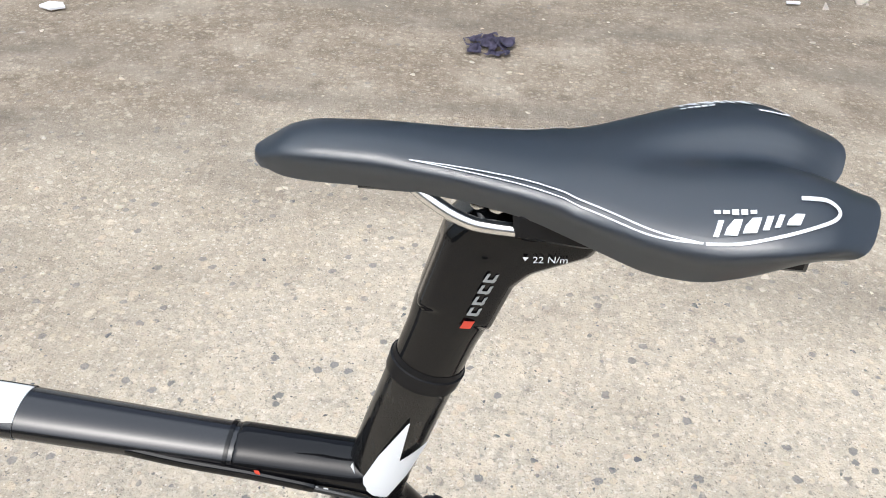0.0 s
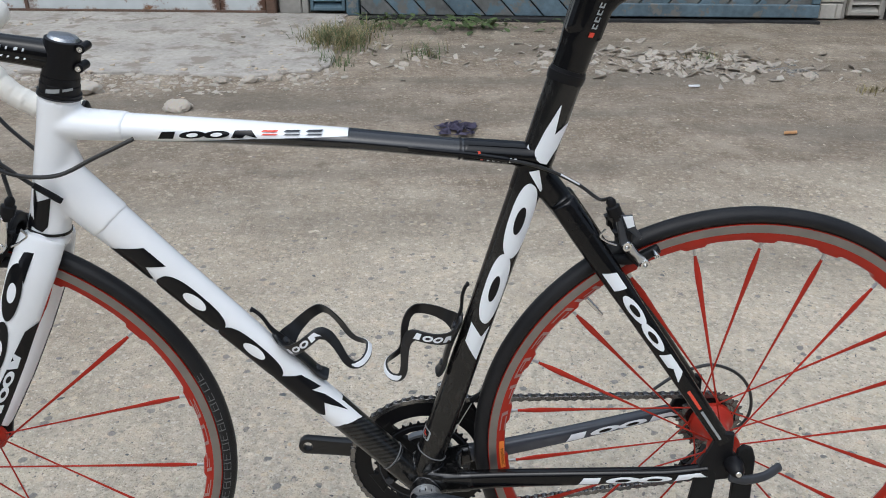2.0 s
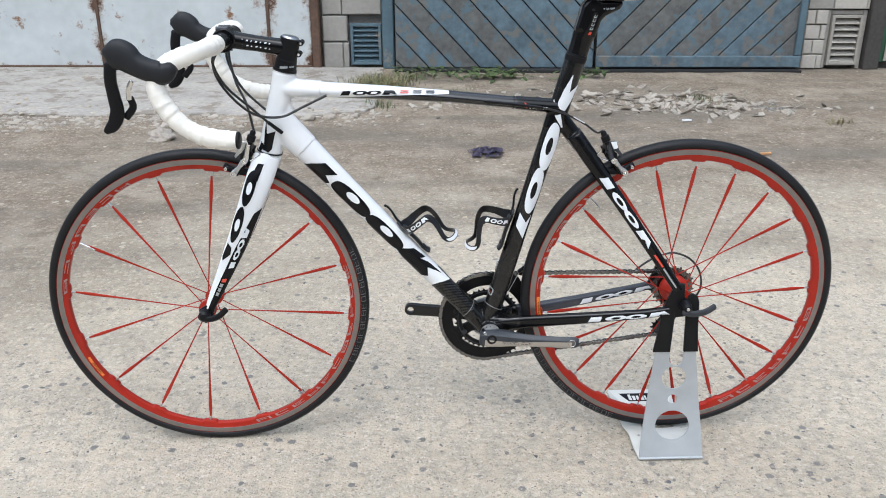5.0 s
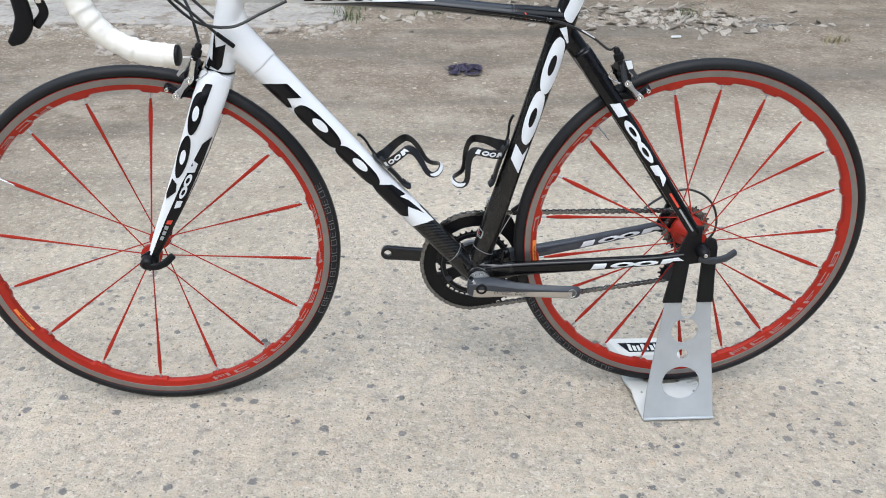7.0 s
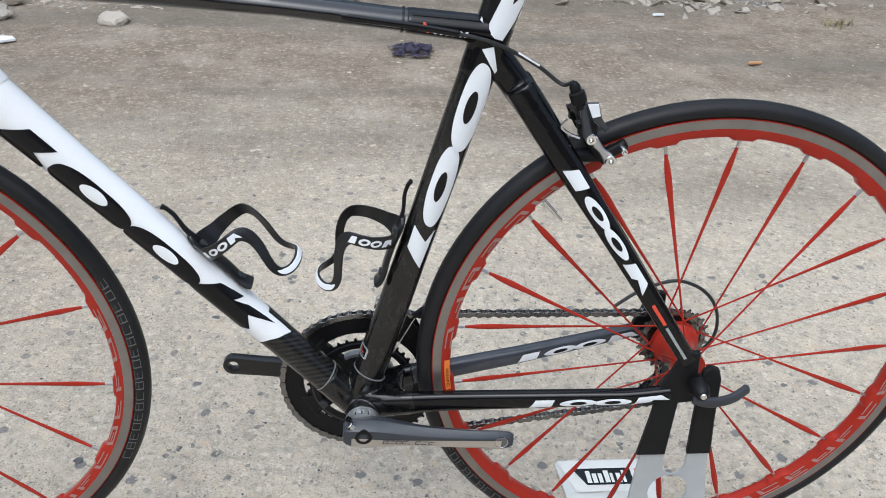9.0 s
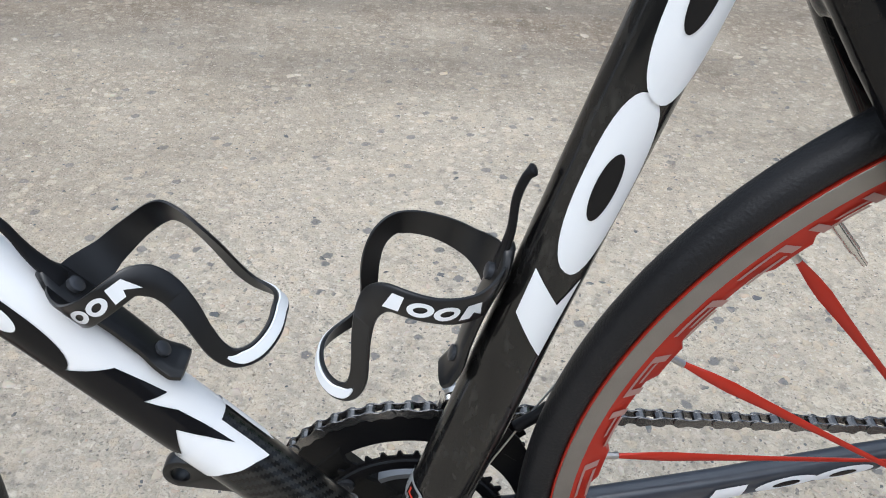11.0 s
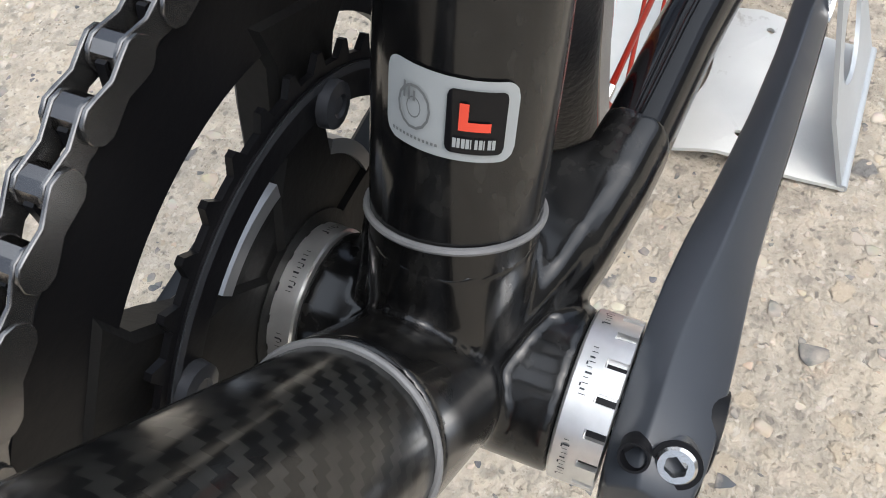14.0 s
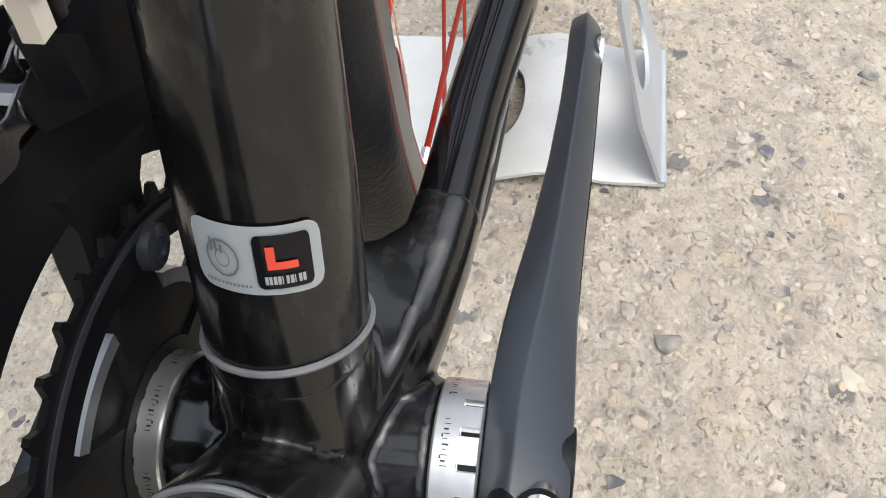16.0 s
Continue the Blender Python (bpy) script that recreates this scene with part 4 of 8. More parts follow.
scatter("rubble", PALE, 1300, strip_pick, lambda r: 0.005 + 0.034 * r.random() ** 4, rng, "broken concrete lumps along the apron's edge", "rubble", 0.3, 0.75)
scatter("gravel_stones", GRAVEL, 900, lambda r: (r.uniform(-3.4, -0.85), 3.4 + 1.4 * r.random() ** 1.8), lambda r: 0.012 + 0.010 * r.random() ** 3, rng, "loose grit lying on the concrete apron", "gravel", -1.2, 0.5)
scatter("rubble", PALE, 620, pile_pick, lambda r: 0.008 + 0.040 * r.random() ** 2.0, rng, "pile of flat broken tile shards", "rubble", -0.6, 0.16, SHARDS)
scatter("rubble", PALE, 90, lambda r: (-0.3 + r.gauss(0, 0.35), 3.7 + r.gauss(0, 0.22)), lambda r: 0.012 + 0.03 * r.random() ** 2, rng, "flat broken tile shards", "rubble", -0.2, 0.16, SHARDS)
scatter("rubble", SLATE, 26, lambda r: (1.62 + r.gauss(0, 0.07), 3.42 + r.gauss(0, 0.04)), lambda r: 0.02 + 0.02 * r.random(), rng, "small heap of dark shards", "rubble", 0.1, 0.4)


def lump(x, y, r, label, seed, squash=0.7, material=PALE):
    b = bmesh.new()
    bmesh.ops.create_icosphere(b, subdivisions=4, radius=r)
    o = Vector((seed * 7.3, seed * 3.1, 0))
    for v in b.verts:
        k = 1 + 0.45 * noise.noise(v.co / r * 1.1 + o) + 0.14 * noise.noise(v.co / r * 3.3 + o) + 0.05 * noise.noise(v.co / r * 9 + o)
        v.co = Vector((v.co.x * k * 1.2, v.co.y * k, max(-0.3 * r, v.co.z * k * squash)))
    ob = tagged(part("rock", b, material, None, label), category="rock")
    ob.location = (x, y, swell(x, y) + 0.22 * r)
    return ob


for i, (x, y, r) in enumerate(((-1.89, 3.03, 0.055), (-1.90, 2.80, 0.06), (-1.17, 3.22, 0.038), (-1.05, 3.26, 0.03), (-1.40, 2.74, 0.05), (-1.30, 3.2, 0.03), (-0.9, 3.3, 0.022))):
    lump(x, y, r, "broken lump of pale concrete on the dirt", i + 1)
bm = bmesh.new()
prism(bm, [(-1.79, 2.46), (-1.74, 2.44), (-1.70, 2.47), (-1.72, 2.50), (-1.77, 2.50)], 0.0, 0.012, 0.002, 0, lambda x, y, z: (x, z, y))
tagged(part("plaster_chip", bm, WHITE, None), "flat white plaster chip lying on the dirt", "chip")
bm = bmesh.new()
prism(bm, [(0.985, 3.08), (1.04, 3.085), (1.04, 3.098), (0.985, 3.095)], 0.003, 0.012, 0.001, 0, lambda x, y, z: (x, z, y))
tagged(part("white_stick", bm, WHITE, None), "thin white stick lying on the dirt", "stick")
bm = bmesh.new()
prism(bm, [(1.15, 2.34), (1.21, 2.35), (1.215, 2.366), (1.16, 2.36)], 0.003, 0.012, 0.001, 0, lambda x, y, z: (x, z, y))
tagged(part("wood_chip", bm, mat("orange_wood", (0.5, 0.27, 0.12), 0.7), None), "orange wood chip lying on the dirt", "chip")

# crumpled rag
RAG = mat("rag_cloth", (0.085, 0.075, 0.12), 0.9, vary=0.35, scale=60, coarse=20, bump=0.3)
bm = bmesh.new()
N = 44
rv = []
for j in range(N):
    for i in range(N):
        u, v = i / (N - 1) * 2 - 1, j / (N - 1) * 2 - 1
        r = 1 - 0.28 * noise.noise(Vector((u * 1.4, v * 1.4, 4))) - 0.30 * max(0.0, abs(math.sin(2 * math.atan2(v, u))) - 0.3) + 0.12 * math.sin(5 * math.atan2(v, u))
        x, y = u * 0.088 * r + 0.02 * noise.noise(Vector((u * 3, v * 3, 0))), v * 0.085 * r + 0.03 * noise.noise(Vector((u * 3, v * 3, 9)))
        h = 0.012 + 0.028 * (noise.noise(Vector((u * 2.6, v * 2.2, 2))) ** 2 * 2.2 + abs(noise.noise(Vector((u * 5, v * 5, 3)))) * 0.5) * max(0, 1 - max(abs(u), abs(v)) ** 3)
        rv.append((x, y, h))
rf = [(j * N + i, j * N + i + 1, (j + 1) * N + i + 1, (j + 1) * N + i) for j in range(N - 1) for i in range(N - 1) if noise.noise(Vector((i * 0.17, j * 0.17, 8))) < 0.30]
put(bm, rv, rf)
bmesh.ops.solidify(bm, geom=bm.faces[:], thickness=0.0025)
rag = tagged(part("rag", bm, RAG, None, sharp=60), "crumpled torn dark violet rag on the dirt", "rag")
rag.location = (-0.19, 2.43, swell(-0.19, 2.43))


# ---- grass and weeds ----
LEAFM = mat("weed_leaf", (0.075, 0.11, 0.035), 0.6, vary=0.3, scale=30, island=0.35)
DRYM = mat("dry_grass", (0.24, 0.20, 0.10), 0.7, vary=0.3, scale=30, island=0.35)


def tuft(cx, cy, spread_x, spread_y, blades, height, material, label, seed, dry=0.3):
    r = random.Random(seed)
    b = bmesh.new()
    for _ in range(blades):
        x, y = cx + r.gauss(0, spread_x), cy + r.gauss(0, spread_y)
        h, a, bend = height * (0.3 + 0.9 * r.random()), r.random() * 6.283, 0.3 + 0.9 * r.random()
        w = 0.0016 + 0.0018 * r.random()
        d, s = (math.cos(a), math.sin(a)), (-math.sin(a), math.cos(a))
        z0, rows = swell(x, y) - 0.004, []
        for k in range(5):
            t = k / 4
            o, ww = bend * h * t * t, w * (1 - t * 0.85)
            c = (x + d[0] * o, y + d[1] * o, z0 + h * t * (1 - 0.25 * bend * t))
            rows += [(c[0] - s[0] * ww, c[1] - s[1] * ww, c[2]), (c[0] + s[0] * ww, c[1] + s[1] * ww, c[2])]
        put(b, rows, [(2 * k, 2 * k + 1, 2 * k + 3, 2 * k + 2) for k in range(4)], 1 if r.random() < dry else 0)
    return tagged(part("grass_tuft", b, [material, DRYM], None, sharp=0), label, "grass", kind="stuff")


def weed(cx, cy, spread, leaves, size, seed, label):
    r = random.Random(seed)
    b = bmesh.new()
    for _ in range(leaves):
        x, y, a = cx + r.gauss(0, spread), cy + r.gauss(0, spread * 0.5), r.random() * 6.283
        z, L, t = swell(x, y) + 0.01 + 0.05 * r.random(), size * (0.5 + r.random()), r.uniform(-0.3, 0.7)
        d, s = (math.cos(a), math.sin(a)), (-math.sin(a), math.cos(a))
        pts = []
        for k, w in ((0, 0.05), (0.35, 0.3), (0.7, 0.26), (1.0, 0.02)):
            for sg in (-1, 0, 1):
                pts.append((x + d[0] * L * k + s[0] * sg * w * L, y + d[1] * L * k + s[1] * sg * w * L, z + L * k * t - 0.3 * L * k * k + abs(sg) * 0.06 * L))
        put(b, pts, [(3 * i + j, 3 * i + j + 1, 3 * i + j + 4, 3 * i + j + 3) for i in range(3) for j in range(2)])
    return tagged(part("weed", b, LEAFM, None, sharp=0), label, "weed", kind="stuff")


tuft(-0.80, 4.15, 0.09, 0.14, 1900, 0.10, LEAFM, "dense half-dry grass at the apron's corner", 1, 0.65)
tuft(-0.60, 4.5, 0.08, 0.06, 160, 0.06, LEAFM, "green grass before the gate", 2, 0.35)
tuft(-0.78, 3.6, 0.05, 0.07, 90, 0.08, LEAFM, "small grass tuft on the apron's edge", 3, 0.3)
tuft(-0.30, 3.78, 0.06, 0.06, 90, 0.09, LEAFM, "small grass tuft among shards", 4, 0.3)
tuft(1.85, 2.99, 0.05, 0.03, 60, 0.06, DRYM, "small dry tuft on the dirt", 5, 0.7)
tuft(1.25, 3.66, 0.05, 0.04, 60, 0.06, LEAFM, "small green tuft among shards", 6, 0.3)
weed(0.02, 4.5, 0.18, 160, 0.045, 7, "low green weeds before the gate")
weed(0.72, 4.5, 0.05, 45, 0.05, 8, "small leafy weed before the gate")
weed(-0.45, 4.62, 0.15, 90, 0.04, 9, "low green weeds before the gate")

# ---- the bicycle ----
bike = tagged(new("road_bicycle"), "white and black carbon road bicycle with red wheels on a stand", "bicycle")
FA, RA, BB = (-0.9835, 0.3365), (0.0195, 0.3455), (-0.386, 0.269)


def head_x(z):
    return -0.792 + (z - 0.83) * 0.252


def seat_x(z):
    return -0.3925 + (z - 0.269) * 0.2876


# frame tubes
HT = Tube([(head_x(0.662), 0, 0.662, 0.0235, 0.0235), (head_x(0.70), 0, 0.70, 0.0215, 0.0215), (head_x(0.80), 0, 0.80, 0.0205, 0.0205), (head_x(0.829), 0, 0.829, 0.022, 0.022)])
TT = Tube([(-0.795, 0, 0.796, 0.017, 0.021), (-0.74, 0, 0.7925, 0.0150, 0.021), (-0.60, 0, 0.7845, 0.0130, 0.0205), (-0.476, 0, 0.7755, 0.0115, 0.0195), (-0.35, 0, 0.7625, 0.0115, 0.0175), (-0.255, 0, 0.7535, 0.0135, 0.0175)])
DT = Tube([(-0.815, 0, 0.735, 0.029, 0.022), (-0.76, 0, 0.6744, 0.0265, 0.0215), (-0.70, 0, 0.6082, 0.0235, 0.021), (-0.60, 0, 0.498, 0.021, 0.0205), (-0.489, 0, 0.3756, 0.0195, 0.0205), (-0.392, 0, 0.2686, 0.0195, 0.0205)])
ST = Tube([(seat_x(0.262), -0.001, 0.262, 0.0205, 0.0190), (seat_x(0.36), -0.003, 0.36, 0.0200, 0.0182), (seat_x(0.42), -0.0040, 0.42, 0.0192, 0.0164), (seat_x(0.50), -0.002, 0.50, 0.0185, 0.0162), (seat_x(0.72), 0, 0.72, 0.0195, 0.0165), (seat_x(0.80), 0, 0.80, 0.0205, 0.0165), (seat_x(0.853), 0, 0.853, 0.0205, 0.0165)])

bm = bmesh.new()
HT.mesh(bm)
head_tube = part("head_tube", bm, WHITE, bike, "white lacquered head tube")
bm = bmesh.new()
TT.mesh(bm, 0, 0.321)
TT.mesh(bm, 0.3213, None, index=1)
top_tube = part("top_tube", bm, [WHITE, GLOSS], bike, "top tube, white at the front and glossy black behind")
bm = bmesh.new()
DT.mesh(bm, 0, 0.452)
DT.mesh(bm, 0.4525, None, index=1)
down_tube = part("down_tube", bm, [WHITE, CARBON], bike, "thick down tube, white above and carbon weave below")
bm = bmesh.new()
ST.mesh(bm)
seat_tube = part("seat_tube", bm, LUG, bike, "black carbon seat tube reaching up to the seatpost")


def blend(name, adders, material, parent, voxel=0.0022, rounds=10, label=""):
    """A lump of overlapping tubes melted into one smooth moulded lug."""
    b = bmesh.new()
    for add in adders:
        add(b)
    ob = part(name, b, material, parent, label, sharp=0)
    r = ob.modifiers.new("melt", "REMESH")
    r.mode, r.voxel_size, r.use_smooth_shade = "VOXEL", voxel, True
    s = ob.modifiers.new("soften", "SMOOTH")
    s.factor, s.iterations = 0.5, rounds
    return ob


blend("head_lug", [
    lambda b: HT.mesh(b, 0.004, HT.length - 0.003, grow=0.0012, n=32),
    lambda b: TT.mesh(b, 0, 0.072, grow=0.0018),
    lambda b: DT.mesh(b, 0.0, 0.082, grow=0.0016),
    lambda b: sweep(b, [(-0.80, 0, 0.775), (-0.79, 0, 0.745)], 0.012, 0.012, n=16)], WHITE, bike, 0.0025, 10, "white moulded head lug")

# bottom bracket cluster
def stay_path(side):
    return [(-0.372, side * 0.018, 0.279), (-0.345, side * 0.0255, 0.2870), (-0.322, side * 0.0290, 0.2915), (-0.28, side * 0.0320, 0.2955), (-0.18, side * 0.0455, 0.307), (-0.06, side * 0.0635, 0.323), (-0.012, side * 0.0675, 0.332)]


CS = {s: Tube([(*p, rv, ry) for p, rv, ry in zip(stay_path(s), (0.0170, 0.0160, 0.0142, 0.0132, 0.012, 0.0098, 0.009), (0.0105, 0.0100, 0.0092, 0.0090, 0.0088, 0.0085, 0.008))]) for s in (-1, 1)}
blend("bracket_shell", [
    lambda b: lathe(b, [(-0.0345, 0.0), (-0.0345, 0.0215), (0.0345, 0.0215), (0.0345, 0.0)], (BB[0], 0, BB[1]), 40),
    lambda b: DT.mesh(b, DT.length - 0.060, None, grow=0.0010, n=32),
    lambda b: ST.mesh(b, 0, 0.0590, grow=0.0002, n=32),
    lambda b: sweep(b, [CS[-1].at(s)[0] for s in (0, 0.02, 0.04, 0.0545)], [CS[-1].at(s)[1] + 0.0004 for s in (0, 0.02, 0.04, 0.0545)], [CS[-1].at(s)[2] + 0.0004 for s in (0, 0.02, 0.04, 0.0545)], n=24, power=2.8),
    lambda b: sweep(b, [CS[1].at(s)[0] for s in (0, 0.02, 0.04, 0.0545)], [CS[1].at(s)[1] + 0.0004 for s in (0, 0.02, 0.04, 0.0545)], [CS[1].at(s)[2] + 0.0004 for s in (0, 0.02, 0.04, 0.0545)], n=24, power=2.8),
    lambda b: prism(b, [(-0.392, -0.020), (-0.369, -0.0275), (-0.345, -0.0325), (-0.326, -0.0345), (-0.326, -0.0290), (-0.331, -0.0205), (-0.338, -0.0125), (-0.3405, 0.0), (-0.338, 0.0125), (-0.331, 0.0205), (-0.326, 0.0290), (-0.326, 0.0345), (-0.345, 0.0325), (-0.369, 0.0275), (-0.392, 0.020)], 0.272, 0.3045, 0.003, 0, lambda x, y, z: (x, z, y - 0.10 * max(0.0, -0.326 - x) if y > 0.29 else y)),
    ], LUG, bike, 0.0012, 4, "black moulded bottom bracket shell")
# pale glue lines where the tubes enter the lugs
for tube, s in ((DT, DT.length - 0.0605), (ST, 0.0622)):
    bm = bmesh.new()
    pts = []
    for a in np.linspace(0, 2 * math.pi, 60, endpoint=False):
        c, rv, ry = tube.at(s + (0.0038 * math.sin(a) - 0.0008 * math.cos(a) if tube is ST else -0.003 * math.sin(a)))
        d = np.array([tube.p[-1][0] - tube.p[0][0], 0, tube.p[-1][2] - tube.p[0][2]])
        d /= np.linalg.norm(d)
        v = np.array([-d[2], 0, d[0]])
        pts.append(c + v * (rv + 0.0004) * math.sin(a) + np.array([0, (ry + 0.0004) * math.cos(a), 0]))
    sweep(bm, pts, 0.0009, 0.0009, n=8, closed=True, side=(0.3, 0.2, 0.9))
    part("glue_line", bm, GLUE, bike, "pale grey glue line round the tube")

# chainstays, seatstays, dropouts
for s in (-1, 1):
    bm = bmesh.new()
    cut = np.linspace(0.050, CS[s].length, 18)
    sweep(bm, [CS[s].at(u)[0] for u in cut], [CS[s].at(u)[1] for u in cut], [CS[s].at(u)[2] for u in cut], n=28, power=2.7)
    cs = part("chainstay", bm, BLACK if s < 0 else SKY_SHEEN, bike, "black carbon chainstay" if s < 0 else "black carbon chainstay, greyed to paint in the sky's reflection")
    L = CS[s].length
    marks(CS[s], 0.195, 0.362, -0.50, 0.38, DECAL_W, BLACK, cs, off=0.0016, far=False)
SS = {s: Tube([(-0.222, s * 0.012, 0.698, 0.016, 0.012), (-0.195, s * 0.020, 0.660, 0.0165, 0.012), (-0.167, s * 0.030, 0.6205, 0.0150, 0.0105), (-0.12, s * 0.042, 0.5545, 0.0128, 0.009), (-0.068, s * 0.052, 0.4815, 0.0118, 0.0085), (0.004, s * 0.0655, 0.378, 0.0105, 0.008)]) for s in (-1, 1)}
for s in (-1, 1):
    bm = bmesh.new()
    SS[s].mesh(bm, 0.03, None, n=24)
    ss = part("seatstay", bm, BLACK, bike, "black carbon seatstay")
    if s < 0:
        marks(SS[s], 0.098, 0.275, -0.52, 0.52, DECAL_W, BLACK, ss)
        decal(SS[s], [(0.298, -0.3), (0.33, -0.3), (0.33, 0.05), (0.298, 0.05)], DECAL_R, ss)
        decal(SS[s], [(0.334, -0.3), (0.385, -0.3), (0.385, 0.0), (0.334, 0.0)], DECAL_G, ss)
    bm = bmesh.new()
    prism(bm, [(-0.03, 0.322), (-0.005, 0.315), (0.022, 0.318), (0.032, 0.335), (0.03, 0.352), (0.018, 0.362), (0.016, 0.392), (-0.004, 0.395), (-0.012, 0.372), (-0.022, 0.345)], s * 0.0625, s * 0.0705, 0.0015)
    part("dropout", bm, PLASTIC, bike, "black rear dropout")
blend("seat_lug", [
    lambda b: ST.mesh(b, 0.462, 0.52, grow=0.0010, n=32),
    lambda b: TT.mesh(b, TT.length - 0.088, None, grow=0.0012),
    lambda b: SS[-1].mesh(b, 0, 0.055, grow=0.0004),
    lambda b: SS[1].mesh(b, 0, 0.055, grow=0.0004),
    lambda b: sweep(b, [(-0.255, 0, 0.735), (-0.205, 0, 0.672)], 0.017, 0.015, n=16)], BLACK, bike, 0.0022, 8, "black moulded seat lug")

# frame films
def oval(tube, cs, cf, a, b, material, parent, off, slant=0.0, power=2.0, n=36):
    """A rounded film centred at (cs, cf), a long and b across, sheared along the tube."""
    pts = []
    for t in np.linspace(0, 2 * math.pi, n, endpoint=False):
        c, s = math.cos(t), math.sin(t)
        c, s = math.copysign(abs(c) ** (2 / power), c), math.copysign(abs(s) ** (2 / power), s)
        pts.append((cs + a * c + slant * s, max(-0.97, min(0.97, cf + b * s))))
    return decal(tube, pts, material, parent, off)


decal(DT, [(0.100, -0.95), (0.109, -0.39), (0.128, 0.43), (0.162, 0.45), (0.146, -0.27), (0.163, -0.55), (0.158, -0.95)], DECAL_B, down_tube)
for cs, cf in ((0.2165, -0.24), (0.3150, -0.25)):
    oval(DT, cs, cf, 0.0500, 0.70, DECAL_B, down_tube, 0.0005, 0.003, 2.8)
    oval(DT, cs + 0.0005, cf + 0.24, 0.0165, 0.31, WHITE, down_tube, 0.0010, 0.002)
decal(DT, [(0.357, -0.6), (0.359, -0.37), (0.383, 0.67), (0.400, 0.78), (0.415, 0.85), (0.408, 0.45), (0.426, 0.72), (0.443, 0.79), (0.4515, 0.805), (0.4515, 0.65), (0.433, 0.33), (0.448, -0.30), (0.438, -0.95), (0.385, -0.95)], DECAL_B, down_tube)
for far in (False, True):
    decal(DT, [(0.4495, 0.955), (0.475, 0.960), (0.490, 0.955), (0.4845, 0.77), (0.480, 0.42), (0.4745, 0.05), (0.471, -0.5), (0.470, -0.95), (0.4495, -0.95)], WHITE, down_tube, 0.0009, far=far)
decal(DT, [(0.4480, 0.80), (0.466, 0.83), (0.4505, 0.64), (0.4480, 0.61)], DECAL_B, down_tube, 0.0013)
# seat tube
decal(ST, [(0.282, 0.59), (0.265, -0.35), (0.282, -0.69), (0.229, -0.59), (0.253, 0.57)], DECAL_W, seat_tube)
for cs, cf, off in ((0.335, -0.10, 0.0008), (0.431, -0.14, 0.0022)):
    oval(ST, cs, cf, 0.0490, 0.66, DECAL_W, seat_tube, off, 0.006, 2.5)
    oval(ST, cs + 0.001, cf + 0.05, 0.0185, 0.27, DECAL_B, seat_tube, off + 0.0005, 0.001)
decal(ST, [(0.494, 0.35), (0.500, -0.13), (0.476, -0.73), (0.473, -0.65)], DECAL_W, seat_tube, 0.0030)
decal(ST, [(0.508, -0.05), (0.512, 0.30), (0.520, 0.42), (0.545, 0.28), (0.578, -0.05), (0.580, -0.10), (0.545, -0.30), (0.562, -0.85), (0.530, -0.72), (0.508, -0.45)], DECAL_W, seat_tube, 0.0021)
decal(ST, [(0.510, 0.62), (0.512, 0.85), (0.524, 0.80), (0.516, 0.6)], DECAL_W, seat_tube, 0.0021)
for k, u in enumerate((0.532, 0.543, 0.554, 0.565)):
    decal(ST, [(u, -0.93), (u + 0.008, -0.93), (u + 0.008, -0.985), (u, -0.985)], DECAL_W, seat_tube, 0.0008)
# size plate at the foot of the seat tube, wrapped round its front
def st_wrap(bm, s0, s1, a0, a1, off, index, n=18, rows=5, trim=0.0):
    """A patch on the seat tube between two lengths and two angles; trim rounds its corners."""
    vs = []
    for j in range(n + 1):
        u = j / n
        a = (a0 + (a1 - a0) * u + 0.34) * 0.92 - 0.43
        reach = min(u, 1 - u) * abs(a1 - a0) * 0.019
        cut = trim - math.sqrt(max(0.0, trim * trim - (trim - reach) ** 2)) if reach < trim else 0.0
        for k in range(rows):
            s = s0 + cut + (s1 - s0 - 2 * cut) * k / (rows - 1) - 0.0026 * (a - 0.3) - 0.0013
            c, rv, ry = ST.at(s)
            v = np.array([-0.9610, 0, 0.2764])
            vs.append(c + v * (rv + off) * math.cos(a) + np.array([0, -(ry + off) * math.sin(a), 0]))
    fs = [(j * rows + k, j * rows + k + 1, (j + 1) * rows + k + 1, (j + 1) * rows + k) for j in range(n) for k in range(rows - 1)]
    return put(bm, vs, fs, index)


bm = bmesh.new()
st_wrap(bm, 0.0893, 0.1057, -0.34, 1.10, 0.0005, 0, 60, trim=0.0032)
part("size_plate", bm, DECAL_G, seat_tube, "small grey size label with a black square", 0)
bm = bmesh.new()
st_wrap(bm, 0.0912, 0.1040, 0.36, 0.96, 0.0010, 0, 40, trim=0.0014)
part("size_square", bm, DECAL_B, seat_tube, sharp=0)
bm = bmesh.new()
st_wrap(bm, 0.0962, 0.1016, 0.485, 0.575, 0.0014, 0, 6)
st_wrap(bm, 0.0962, 0.0980, 0.575, 0.80, 0.0014, 0)
part("size_letter", bm, DECAL_R, seat_tube, "red letter L", 0)
bm = bmesh.new()
for i, w in enumerate((0.034, 0.030, 0.034, 0.034, 0.012, 0.030, 0.034, 0.012, 0.034, 0.034)):
    st_wrap(bm, 0.0926, 0.0946, 0.440 + 0.043 * i, 0.440 + 0.043 * i + w, 0.0014, 0, 2)
part("size_print", bm, DECAL_G, seat_tube, sharp=0)
PRINT_G = mat("faded_print", (0.12, 0.125, 0.125), 0.45, vary=0.1)
bm = bmesh.new()
for i in range(12):
    st_wrap(bm, 0.0914, 0.0920, -0.22 + 0.044 * i, -0.194 + 0.044 * i, 0.0010, 0, 2, 2)
part("size_print", bm, PRINT_G, seat_tube, sharp=0)
